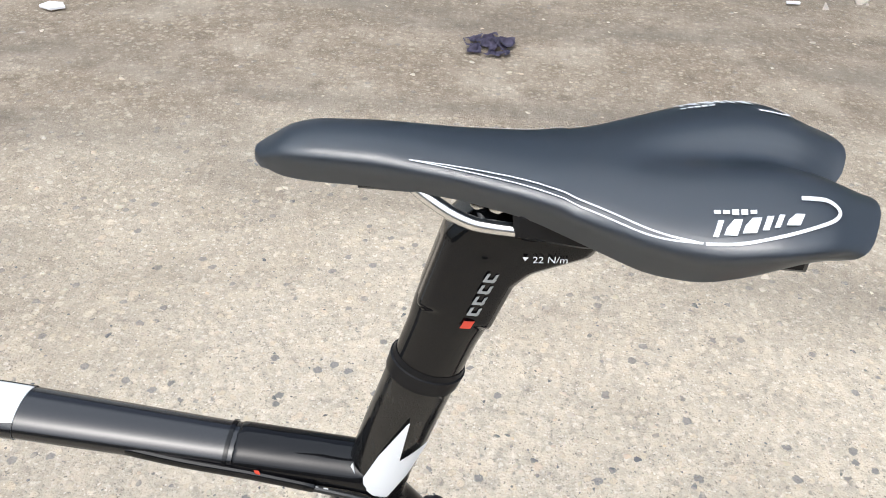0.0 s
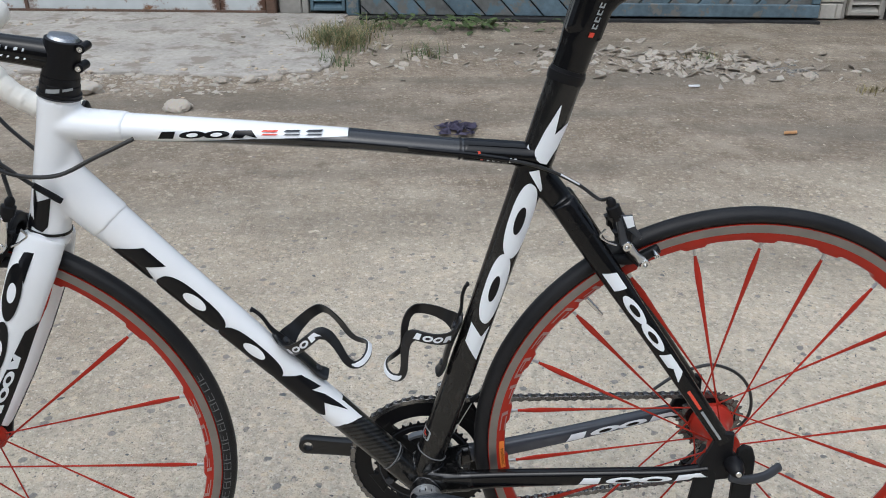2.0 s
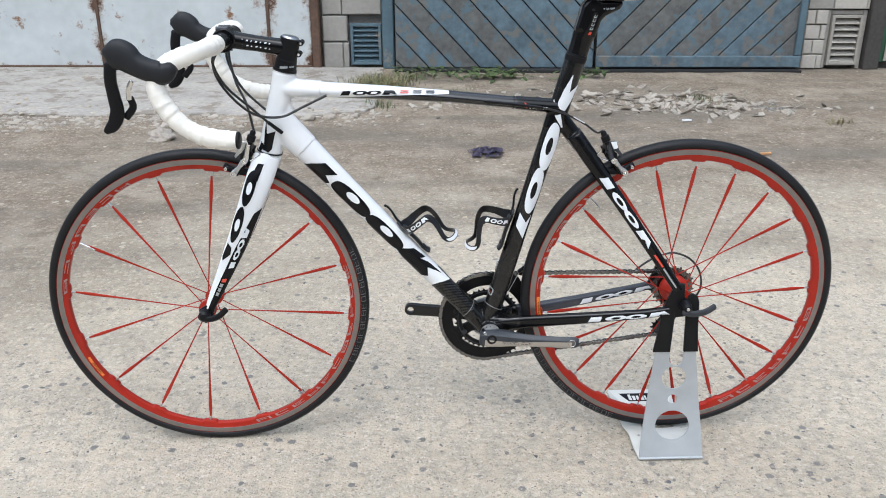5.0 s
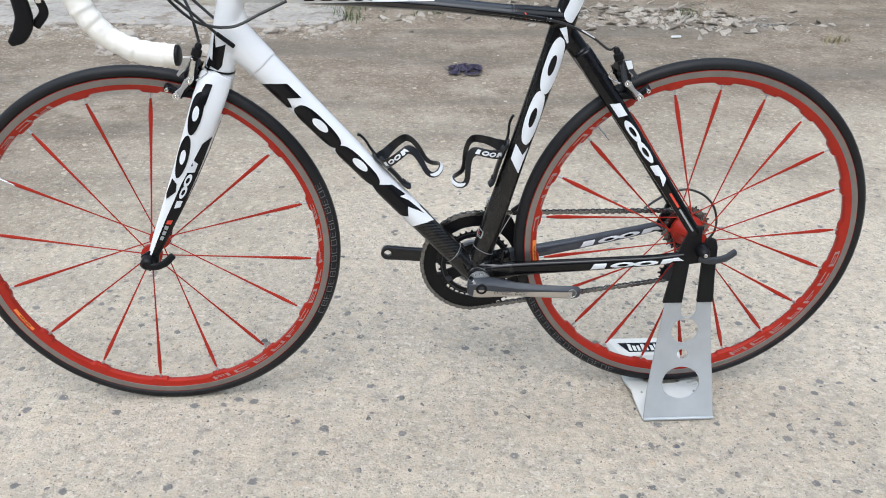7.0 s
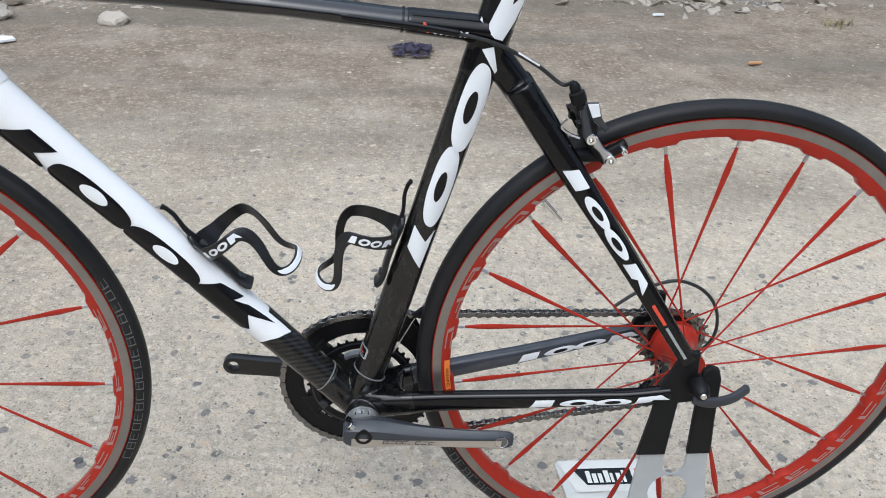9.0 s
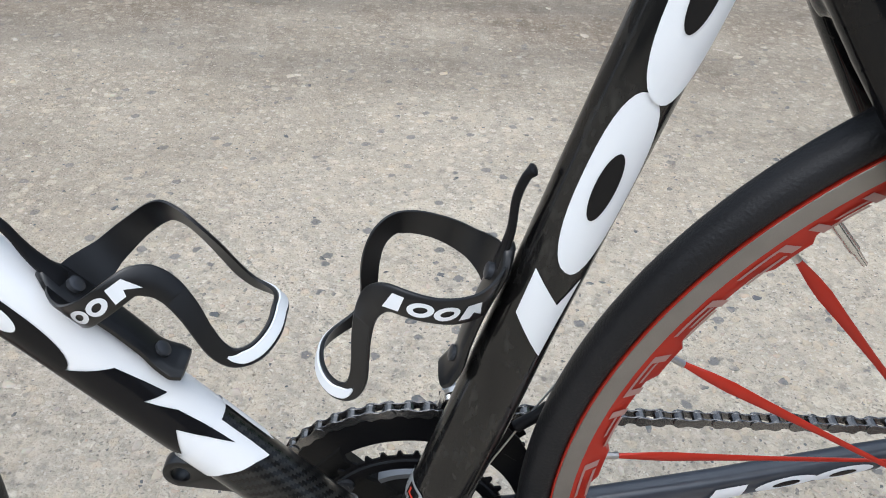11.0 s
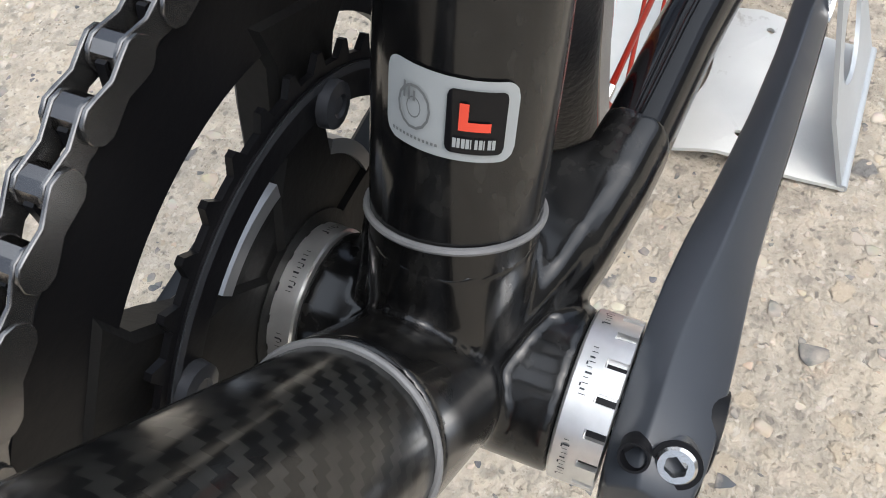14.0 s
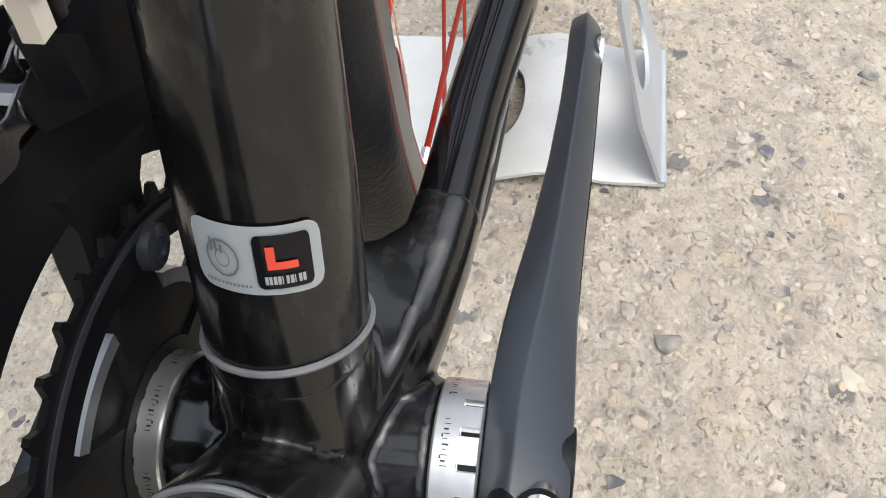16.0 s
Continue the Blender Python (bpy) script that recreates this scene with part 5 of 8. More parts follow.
# a faded outlined emblem on the plate: rings and slanting strokes
bm = bmesh.new()
for i in range(14):
    q0, q1 = 2 * math.pi * i / 14, 2 * math.pi * (i + 1) / 14
    for ra_, rs_ in ((0.17, 0.0042), (0.075, 0.0020)):
        c0 = [(0.02 + ra_ * f * math.cos(q), 0.0978 + rs_ * f * math.sin(q)) for q in (q0, q1) for f in (0.93, 1.07)]
        vs = []
        for aa, ss in c0:
            ang = (aa + 0.34) * 0.92 - 0.43
            c, rv, ry = ST.at(ss - 0.0026 * (ang - 0.3) - 0.0013)
            vs.append(c + np.array([-0.9610, 0, 0.2764]) * (rv + 0.0010) * math.cos(ang) + np.array([0, -(ry + 0.0010) * math.sin(ang), 0]))
        put(bm, vs, [(0, 1, 3, 2)])
for i in range(3):
    st_wrap(bm, 0.0990, 0.1022 - 0.0006 * i, -0.10 + 0.055 * i, -0.075 + 0.055 * i, 0.0010, 0, 2, 2)
part("size_print", bm, PRINT_G, seat_tube, sharp=0)
# top tube films
for far in (False, True):
    decal(TT, [(0.105, -0.90), (0.208, -0.13), (0.255, 0.17), (0.303, 0.50), (0.3215, 0.63), (0.3215, -0.99), (0.105, -0.99)], GLOSS, top_tube, 0.0006, far=far)
marks(TT, 0.110, 0.217, -0.19, 0.36, DECAL_B, WHITE, top_tube, 0.0013, rise=0.45)
for k, m in enumerate((DECAL_R, GUN, GUN)):
    u = 0.224 + 0.025 * k
    for w in (0.27 + 0.1 * k, 0.50 + 0.1 * k):
        decal(TT, [(u, w), (u + 0.017, w + 0.06), (u + 0.019, w + 0.19), (u + 0.003, w + 0.13)], m, top_tube, 0.0013)
decal(TT, [(TT.length - 0.072, 0.30), (TT.length - 0.069, 0.30), (TT.length - 0.064, -0.30), (TT.length - 0.067, -0.34)], DECAL_R, top_tube, 0.0032)
for k in range(6):
    u = TT.length - 0.060 + 0.0062 * k
    decal(TT, [(u, -0.32), (u + 0.0030, -0.32), (u + 0.0035, 0.02), (u + 0.0005, 0.02)], DECAL_W, top_tube, 0.0036)
# cable stops and guides on the frame
bm = bmesh.new()
sweep(bm, smooth_line([(-0.405, -0.0165, 0.768), (-0.37, -0.0190, 0.7645), (-0.33, -0.0195, 0.7600), (-0.29, -0.0205, 0.7545)]), 0.0035, 0.0025, n=10, dome=0.8)
part("cable_guide", bm, BLACK, bike, "black moulded rear brake cable guide")
bm = bmesh.new()
TT.mesh(bm, TT.length - 0.0925, TT.length - 0.090, grow=0.0013, n=28)
part("tube_ring", bm, BLACK, bike, "raised black ring where the tube enters the lug")
bm = bmesh.new()
HT.mesh(bm, 0.005, 0.008, grow=0.0022, n=36)
part("crown_seam", bm, BLACK, bike, "dark seam above the fork crown")

# head tube films
decal(HT, [(0.075, 0.72), (0.046, 0.40), (0.055, -0.25), (0.018, -0.22), (0.010, 0.0), (0.014, 0.74), (0.026, 0.62), (0.022, 0.48), (0.045, 0.62)], DECAL_B, head_tube, 0.0019)
decal(HT, [(0.008, 0.6), (0.010, 0.86), (0.028, 0.75), (0.018, 0.52)], DECAL_B, head_tube, 0.0019)

# fork
FK = {s: Tube([(-0.836, s * 0.016, 0.662, 0.026, 0.018), (-0.8475, s * 0.030, 0.632, 0.0275, 0.016), (-0.863, s * 0.0385, 0.594, 0.0255, 0.013), (-0.896, s * 0.044, 0.515, 0.0215, 0.0105), (-0.93, s * 0.048, 0.440, 0.0172, 0.009), (-0.96, s * 0.0505, 0.378, 0.0125, 0.0075), (-0.977, s * 0.052, 0.342, 0.0085, 0.006)]) for s in (-1, 1)}
fork = blend("fork", [
    lambda b: FK[-1].mesh(b, 0.0, None, n=28),
    lambda b: FK[1].mesh(b, 0.0, None, n=28),
    lambda b: sweep(b, [(head_x(0.664), 0, 0.664), (head_x(0.652), 0, 0.652)], 0.0245, 0.026, n=28),
    lambda b: sweep(b, [(-0.842, -0.03, 0.655), (-0.842, 0.03, 0.655)], 0.018, 0.016, n=20, side=(0, 0, 1))], WHITE, bike, 0.0022, 6, "white and black bladed carbon fork")
for s in (-1, 1):
    t = FK[s]
    decal(t, [(0.115, 0.55), (0.10, 0.97), (0.20, 0.985), (t.length - 0.002, 0.98), (t.length - 0.002, -0.2), (0.27, -0.10), (0.2, 0.1)], DECAL_B, fork, 0.0010, far=s > 0, name="fork_film", label="black film on the trailing half of the blade")
t = FK[-1]
decal(t, [(0.012, 0.0), (0.014, -0.45), (0.028, -0.55), (0.052, -0.05)], DECAL_B, fork, 0.0011)
for a, b in ((0.030, 0.108), (0.110, 0.190)):
    m, h = (a + b) / 2, (b - a) / 2
    decal(t, [(m + h * math.cos(w), -0.45 + 0.42 * math.sin(w) + 0.05 * math.cos(w)) for w in np.linspace(0, 6.283, 30, endpoint=False)], DECAL_B, fork, 0.0011)
    decal(t, [(m + 0.34 * h * math.cos(w), -0.45 + 0.2 * math.sin(w) + 0.02 * math.cos(w)) for w in np.linspace(0, 6.283, 22, endpoint=False)], WHITE, fork, 0.0016)
decal(t, [(0.194, -0.75), (0.20, -0.25), (0.215, -0.1), (0.235, -0.7), (0.225, -0.85)], DECAL_B, fork, 0.0011)
marks(t, 0.245, 0.150, 0.25, 0.72, DECAL_W, DECAL_B, fork, 0.0016)
for k in range(3):
    u = 0.312 - 0.011 * k
    decal(t, [(u, 0.1), (u - 0.008, 0.1), (u - 0.008, 0.5), (u, 0.5)], DECAL_G, fork, 0.0016)
decal(t, [(0.279, 0.12), (0.271, 0.12), (0.268, 0.6), (0.277, 0.6)], DECAL_R, fork, 0.0016)
for s in (-1, 1):
    bm = bmesh.new()
    prism(bm, [(-0.998, 0.322), (-0.985, 0.314), (-0.970, 0.320), (-0.964, 0.345), (-0.972, 0.36), (-0.985, 0.352), (-0.996, 0.345)], s * 0.0485, s * 0.0565, 0.0018)
    part("fork_end", bm, PLASTIC, fork, "black fork end")


# ---- wheels ----
def text_mesh(body, size):
    """Flat letters in Blender's built-in font: 2D points and faces, centred."""
    cu = bpy.data.curves.new("lettering", "FONT")
    cu.body, cu.size, cu.align_x, cu.align_y, cu.resolution_u = body, size, "CENTER", "CENTER", 2
    ob = bpy.data.objects.new("lettering", cu)
    me = bpy.data.meshes.new_from_object(ob)
    v, f = [tuple(p.co[:2]) for p in me.vertices], [tuple(p.vertices) for p in me.polygons]
    bpy.data.objects.remove(ob)
    bpy.data.meshes.remove(me)
    bpy.data.curves.remove(cu)
    return v, f


def arc_piece(bm, centre, r0, r1, a0, a1, y, slant=0.0, y1=None, n=4, index=0):
    """A patch on a wheel's side between two radii and two angles (degrees)."""
    y1 = y if y1 is None else y1
    vs = []
    for k in range(n + 1):
        a = a0 + (a1 - a0) * k / n
        for r, yy, s in ((r0, y, 0), (r1, y1, slant)):
            q = radians(a + s)
            vs.append((centre[0] + r * math.cos(q), yy, centre[1] + r * math.sin(q)))
    return put(bm, vs, [(2 * k, 2 * k + 1, 2 * k + 3, 2 * k + 2) for k in range(n)], index)


def rim_side(r, r_in):
    """Half-width of the rim at a radius."""
    return float(np.interp(r, [r_in, r_in + 0.004, 0.3075, 0.3085, 0.321], [0.0048, 0.0078, 0.0106, 0.0106, 0.0106]))


def blade(length, wide, nipple=0.011):
    """A flat red spoke along +x from the hub to the rim, with a short steel nipple."""
    b = bmesh.new()
    xs = [0.0, 0.03, length * 0.40, length - 0.150, length - 0.100, length - 0.060, length - 0.038, length - 0.024, length - 0.012, length - 0.004]
    ws = [0.0012, 0.0012, 0.0014, 0.0017, 0.0022, wide * 0.80, wide, wide * 0.86, 0.0024, 0.0016]
    ts = [0.0011, 0.0010, 0.0010, 0.0010, 0.0010, 0.0010, 0.0011, 0.0012, 0.0014, 0.0016]
    sweep(b, [(x, 0, 0) for x in xs], ws, ts, n=8)
    sweep(b, [(length - 0.006, 0, 0), (length + nipple - 0.008, 0, 0)], 0.0022, 0.0022, n=8, index=1)
    return b


RIM_PRINT = mat("pale_rim_print", (0.31, 0.175, 0.155), 0.45)


def rim_letters(bm, centre, r_in, start, count, s, pitch=8.6):
    """A row of stretched plain shapes along the rim's side: an upright stroke and one to three long bars each."""
    lo, hi = r_in + 0.0050, 0.3050
    row = lambda r: s * (rim_side(r, r_in) + 0.0006)
    for k in range(count):
        a = start + pitch * k
        arc_piece(bm, centre, lo, hi, a, a + 1.1, row(lo), 0.9, row(hi), 2)
        bars = ((0.0, 0.20), (0.80, 1.0), (0.42, 0.58))
        for i, (f0, f1) in enumerate(bars):
            if (k * 5 + i * 3) % 4 == 3:
                continue
            r0, r1 = lo + (hi - lo) * f0, lo + (hi - lo) * f1
            arc_piece(bm, centre, r0, r1, a + 1.5, a + (6.2 if i < 2 else 4.6), row(r0), 0.3, row(r1), 5)
        if k % 3 == 0:
            arc_piece(bm, centre, lo, hi, a + 5.2, a + 6.3, row(lo), 0.9, row(hi), 2)


def wheel(name, centre, r_in, nips, hubs, valve, label, print_at, letters):
    """nips: rim angles; hubs: for each, the hub end (angle offset, flange radius, y); letters: (first angle, count) of each printed row."""
    cx, cz = centre
    bm = bmesh.new()
    turns = 504
    verts, faces = [], []
    for i in range(turns):
        deg = 360.0 * i / turns
        near = min(abs((deg - a + 180) % 360 - 180) for a in nips)
        w = min(1.0, max(0.0, (near - 2.3) / 0.9))
        r0 = r_in + 0.0038 * w * w * (3 - 2 * w)
        q = radians(deg)
        for y, r in ((-0.0106, 0.3197), (-0.0106, 0.3072), (-0.0080, r0 + 0.004), (-0.0068, r0 + 0.0012), (-0.0048, r0), (0.0048, r0), (0.0068, r0 + 0.0012), (0.0080, r0 + 0.004), (0.0106, 0.3072), (0.0106, 0.3197), (0.008, 0.3197), (0.007, 0.314), (-0.007, 0.314), (-0.008, 0.3197)):
            verts.append((cx + r * math.cos(q), y, cz + r * math.sin(q)))
    m = 14
    for i in range(turns):
        j = (i + 1) % turns
        faces += [(i * m + k, i * m + (k + 1) % m, j * m + (k + 1) % m, j * m + k) for k in range(m)]
    put(bm, verts, faces)
    w = part(name, bm, RED, bike, label, sharp=32)
    bm = bmesh.new()
    for s in (-1, 1):
        lathe(bm, [(s * 0.0105, 0.3189), (s * 0.0110, 0.3186), (s * 0.0110, 0.3083), (s * 0.0105, 0.3080)], (cx, 0, cz), 128)
    part("brake_track", bm, TRACK, w, "grey machined brake track")
    bm = bmesh.new()
    sec = []
    for k in range(24):
        a = 2 * math.pi * k / 24
        sec.append((0.0126 * math.sin(a), 0.3267 + 0.0118 * math.cos(a) * (1.0 if math.cos(a) > 0 else 0.78)))
    lathe(bm, sec, (cx, 0, cz), 160, closed=True)
    part("tyre", bm, RUBBER, w, "slick black road tyre")
    # printed shapes on the rim and the tyre wall
    for base, count in letters:
        for s in (-1, 1):
            bm = bmesh.new()
            rim_letters(bm, centre, r_in, base, count, s)
            part("rim_print", bm, RIM_PRINT, w, "pale printed shapes on the rim", sharp=0)
    side = lambda r: 0.0126 * math.sqrt(max(0.0, 1 - ((r - 0.3267) / 0.0118) ** 2)) + 0.0005
    for s in (-1, 1):
        bm = bmesh.new()
        for k in range(17):
            a = print_at + 2.9 * k
            bars = ((0.3222, 0.3228, a, a + 2.2), (0.3312, 0.3318, a + 0.2, a + 2.3)) + (((0.3262, 0.3268, a + 0.3, a + 1.9),) if k % 3 else ())
            for r0, r1, a0, a1 in bars:
                arc_piece(bm, centre, r0, r1, a0, a1, s * side(r0), 0, s * side(r1), 3)
            for j in range(3):
                r0, r1 = 0.3222 + 0.0032 * j, 0.3222 + 0.0032 * (j + 1)
                arc_piece(bm, centre, r0, r1, a + 0.12 * j, a + 0.28 + 0.12 * j, s * side(r0), 0.12, s * side(r1), 1)
                if k % 2:
                    arc_piece(bm, centre, r0, r1, a + 1.9 + 0.12 * j, a + 2.18 + 0.12 * j, s * side(r0), 0.12, s * side(r1), 1)
        part("tyre_print", bm, RUBBER_G, w, "grey outlined shapes printed on the tyre wall", sharp=0)
    # hub ends decide the spokes
    first = {}
    for a, (off, rh, yh) in zip(nips, hubs):
        q, h = radians(a), radians(a + off)
        tip = np.array([cx + (r_in - 0.004) * math.cos(q), 0.0015 * np.sign(yh), cz + (r_in - 0.004) * math.sin(q)])
        root = np.array([cx + rh * math.cos(h), yh, cz + rh * math.sin(h)])
        d = tip - root
        L = float(np.linalg.norm(d))
        key = round(L, 3)
        x = d / L
        z = np.cross(x, (0, 1, 0))
        z /= np.linalg.norm(z)
        y = np.cross(z, x)
        m = Matrix(((x[0], y[0], z[0], root[0]), (x[1], y[1], z[1], root[1]), (x[2], y[2], z[2], root[2]), (0, 0, 0, 1)))
        if key not in first:
            ob = part("spoke", blade(L, 0.0042 if len(nips) > 16 else 0.0038), [RED, ALU], w)
            first[key] = ob
        else:
            ob = again(first[key], w)
        ob.matrix_local = m
    # valve
    q = radians(valve)
    bm = bmesh.new()
    u = np.array([math.cos(q), 0, math.sin(q)])
    c = np.array([cx, 0, cz])
    sweep(bm, [c + u * r_in, c + u * (r_in - 0.022), c + u * (r_in - 0.0225), c + u * (r_in - 0.034)], [0.003, 0.003, 0.0022, 0.0016], n=12)
    part("valve", bm, STEEL, w, "thin steel valve stem")
    return w


def gear(teeth, r, depth, sub=4):
    pts = []
    for k in range(teeth):
        for f, d in ((0.0, -depth), (0.28, -depth), (0.45, 0), (0.60, 0), (0.78, -depth))[: sub + 1]:
            a = 2 * math.pi * (k + f) / teeth
            pts.append(((r + d) * math.cos(a), (r + d) * math.sin(a)))
    return pts


def circle(n, r):
    return [(r * math.cos(2 * math.pi * k / n), r * math.sin(2 * math.pi * k / n)) for k in range(n)]


front_nips = [84 + 22.5 * k for k in range(16)]
front_wheel = wheel("front_wheel", FA, 0.2935, front_nips, [(0, 0.0165, 0.031 if k % 2 else -0.031) for k in range(16)], 151.5, "red front rim with sixteen flat red spokes", 334, ((116, 7), (-76, 11)))
rear_nips = [103.7 - 17.143 * k for k in range(21)]
rear_hubs = [((0, 0.019, -0.034), (-72, 0.026, 0.017), (72, 0.026, 0.017))[k % 3] for k in range(21)]
# in each group the two drive-side spokes lean apart
rear_hubs = [h if k % 3 == 0 else ((72, 0.026, 0.017) if k % 3 == 1 else (-72, 0.026, 0.017)) for k, h in enumerate(rear_hubs)]
rear_wheel = wheel("rear_wheel", RA, 0.2920, rear_nips, rear_hubs, 133, "red rear rim with twenty-one flat red spokes", 200, ((128, 6), (-66, 7)))

bm = bmesh.new()
lathe(bm, [(-0.047, 0.0), (-0.047, 0.0075), (-0.037, 0.0085), (-0.035, 0.0185), (-0.028, 0.0190), (-0.025, 0.0115), (0, 0.0100), (0.025, 0.0115), (0.028, 0.0190), (0.035, 0.0185), (0.037, 0.0085), (0.047, 0.0075), (0.047, 0)], (FA[0], 0, FA[1]), 40)
part("hub", bm, RED, front_wheel, "red anodised front hub")
bm = bmesh.new()
lathe(bm, [(-0.060, 0.0), (-0.060, 0.009), (-0.041, 0.0105), (-0.039, 0.0215), (-0.031, 0.0220), (-0.027, 0.0160), (-0.004, 0.0175), (0.006, 0.0230), (0.012, 0.0305), (0.020, 0.0310), (0.021, 0.018), (0.021, 0)], (RA[0], 0, RA[1]), 48)
part("hub", bm, RED, rear_wheel, "red anodised rear hub with a wide flange")
# orange warning stickers on the rims
for w, centre, r_in, a0, a1 in ((rear_wheel, RA, 0.2920, 180.8, 189.6), (front_wheel, FA, 0.2935, 204, 214)):
    bm = bmesh.new()
    lo, hi = r_in + 0.0052, 0.3040
    f = lambda r: -(rim_side(r, r_in) + 0.0009)
    arc_piece(bm, centre, lo, hi, a0, a1, f(lo), 0, f(hi), 8)
    part("sticker", bm, DECAL_O, w, "orange warning sticker on the rim", sharp=0)
    v, fc = text_mesh("WARNING", 0.0062)
    bm = bmesh.new()
    am, rm = radians((a0 + a1) / 2), (lo + hi) / 2
    vs = []
    for x, y in v:
        r, a = rm - y, am + (x + 0.004) / rm
        vs.append((centre[0] + r * math.cos(a), f(r) - 0.0004, centre[1] + r * math.sin(a)))
    put(bm, vs, fc)
    part("sticker_print", bm, DECAL_B, w, sharp=0)


# skewers
def lever(bm, pts, wide, thick):
    sweep(bm, smooth_line(pts), wide, thick, n=14, power=2.6, dome=0.7)


bm = bmesh.new()
lathe(bm, [(-0.076, 0.0), (-0.076, 0.007), (-0.072, 0.0115), (-0.058, 0.0125), (-0.0568, 0.0125), (-0.0568, 0.0)], (FA[0], 0, FA[1]), 28)
part("skewer_cap", bm, PLASTIC, front_wheel, "black front skewer cap")
bm = bmesh.new()
lathe(bm, [(0.0568, 0.0), (0.0568, 0.010), (0.070, 0.009), (0.070, 0.0)], (FA[0], 0, FA[1]), 20)
part("skewer_nut", bm, PLASTIC, front_wheel, "black front skewer nut")
bm = bmesh.new()
lever(bm, [(-0.992, -0.070, 0.338), (-0.972, -0.073, 0.332), (-0.952, -0.072, 0.338), (-0.937, -0.068, 0.351)], 0.0065, 0.004)
part("skewer_lever", bm, PLASTIC, front_wheel, "black quick-release lever")
bm = bmesh.new()
lathe(bm, [(-0.094, 0.0), (-0.094, 0.006), (-0.091, 0.009), (-0.078, 0.0125), (-0.0712, 0.0125), (-0.0712, 0.0)], (RA[0], 0, RA[1]), 28)
part("skewer_cap", bm, PLASTIC, rear_wheel, "black rear skewer cap")
bm = bmesh.new()
lathe(bm, [(0.0712, 0.0), (0.0712, 0.010), (0.084, 0.009), (0.084, 0.0)], (RA[0], 0, RA[1]), 20)
part("skewer_nut", bm, PLASTIC, rear_wheel, "black rear skewer nut")
bm = bmesh.new()
lever(bm, [(0.012, -0.088, 0.337), (0.032, -0.091, 0.334), (0.058, -0.088, 0.337), (0.079, -0.080, 0.345)], 0.0068, 0.0042)
part("skewer_lever", bm, GUN, rear_wheel, "dark polished quick-release lever")
bm = bmesh.new()
lathe(bm, [(-0.0955, 0.0), (-0.0955, 0.0035), (-0.094, 0.0045), (-0.093, 0.0045)], (RA[0], 0, RA[1]), 16)
part("skewer_pin", bm, STEEL, rear_wheel, "steel pin of the lever")

# ---- drivetrain ----
def ring_block(bm, centre, r0, r1, a0, a1, y0, y1, n=3):
    """A solid block on a round part, between two radii, two angles (radians) and two sides."""
    vs = []
    for k in range(n + 1):
        q = a0 + (a1 - a0) * k / n
        vs += [(centre[0] + r * math.cos(q), y, centre[1] + r * math.sin(q)) for r, y in ((r0, y0), (r1, y0), (r1, y1), (r0, y1))]
    fs = [(4 * k + i, 4 * k + (i + 1) % 4, 4 * k + 4 + (i + 1) % 4, 4 * k + 4 + i) for k in range(n) for i in range(4)] + [(0, 1, 2, 3), tuple(range(4 * n, 4 * n + 4))]
    return put(bm, vs, fs, 0, False)


for s in (1, -1):
    bm = bmesh.new()
    prof = [(s * 0.0340, 0.0185), (s * 0.0346, 0.0214), (s * 0.0352, 0.0219), (s * 0.0412, 0.0219), (s * 0.0414, 0.0203), (s * 0.0460, 0.0203), (s * 0.0464, 0.0195), (s * 0.0464, 0.010)]
    lathe(bm, prof, (BB[0], 0, BB[1]), 64)
    cup = part("bearing_cup", bm, CUP, bike, "polished silver bottom bracket cup")
    bm = bmesh.new()
    for k in range(16):
        q0 = 2 * math.pi * (k + 0.22) / 16
        ring_block(bm, BB, 0.0195, 0.0219, q0, q0 + 2 * math.pi * 0.72 / 16, s * 0.04115, s * 0.0463)
    part("cup_teeth", bm, CUP, cup, "square silver tool teeth round the cup's rim")["kind"] = "stuff"
    # black blocks paint the shade on the floor of the silver notches
    bm = bmesh.new()
    for k in range(16):
        q0 = 2 * math.pi * (k + 0.02) / 16
        ring_block(bm, BB, 0.0198, 0.02045, q0, q0 + 0.075, s * 0.0416, s * 0.0462)
    part("notch_shade", bm, PLASTIC, cup, "narrow black blocks painting the shade in the silver notches")["kind"] = "stuff"
    bm = bmesh.new()
    for k in range(30):
        a = 30 + k * 3.4 + (20 if k > 9 else 0) + (26 if k > 19 else 0)
        arc_piece(bm, BB, 0.02212, 0.02213, a, a + 0.5 + 0.7 * (k % 3 == 0), s * 0.0374, 0, s * (0.0386 + 0.0004 * (k % 2)), 1)
        if k % 4 == 1:
            arc_piece(bm, BB, 0.02212, 0.02213, a + 0.4, a + 2.6, s * 0.0370, 0, s * 0.0374, 1)
    part("cup_print", bm, GUN, cup, "fine dark print on the cup", sharp=0)

# chainrings with spider
bm = bmesh.new()
yo = 0.0455
ring_plate(bm, gear(52, 0.1072, 0.0050), circle(260, 0.0782), yo - 0.0010, yo + 0.0010, BB)
ring_plate(bm, circle(120, 0.1005), circle(120, 0.0778), yo - 0.0022, yo + 0.0022, BB)
rings = part("chainring", bm, PLASTIC, bike, "large black chainring")
bm = bmesh.new()
ring_plate(bm, gear(39, 0.0735, 0.0040), circle(195, 0.0640), yo - 0.0085, yo - 0.0067, BB)
ring_plate(bm, circle(120, 0.0675), circle(120, 0.0580), yo - 0.0092, yo - 0.0060, BB)
inner = part("chainring", bm, PLASTIC, bike, "small black chainring")
bm = bmesh.new()
ring_plate(bm, circle(120, 0.0672), circle(120, 0.0652), yo - 0.0096, yo - 0.0090, BB)
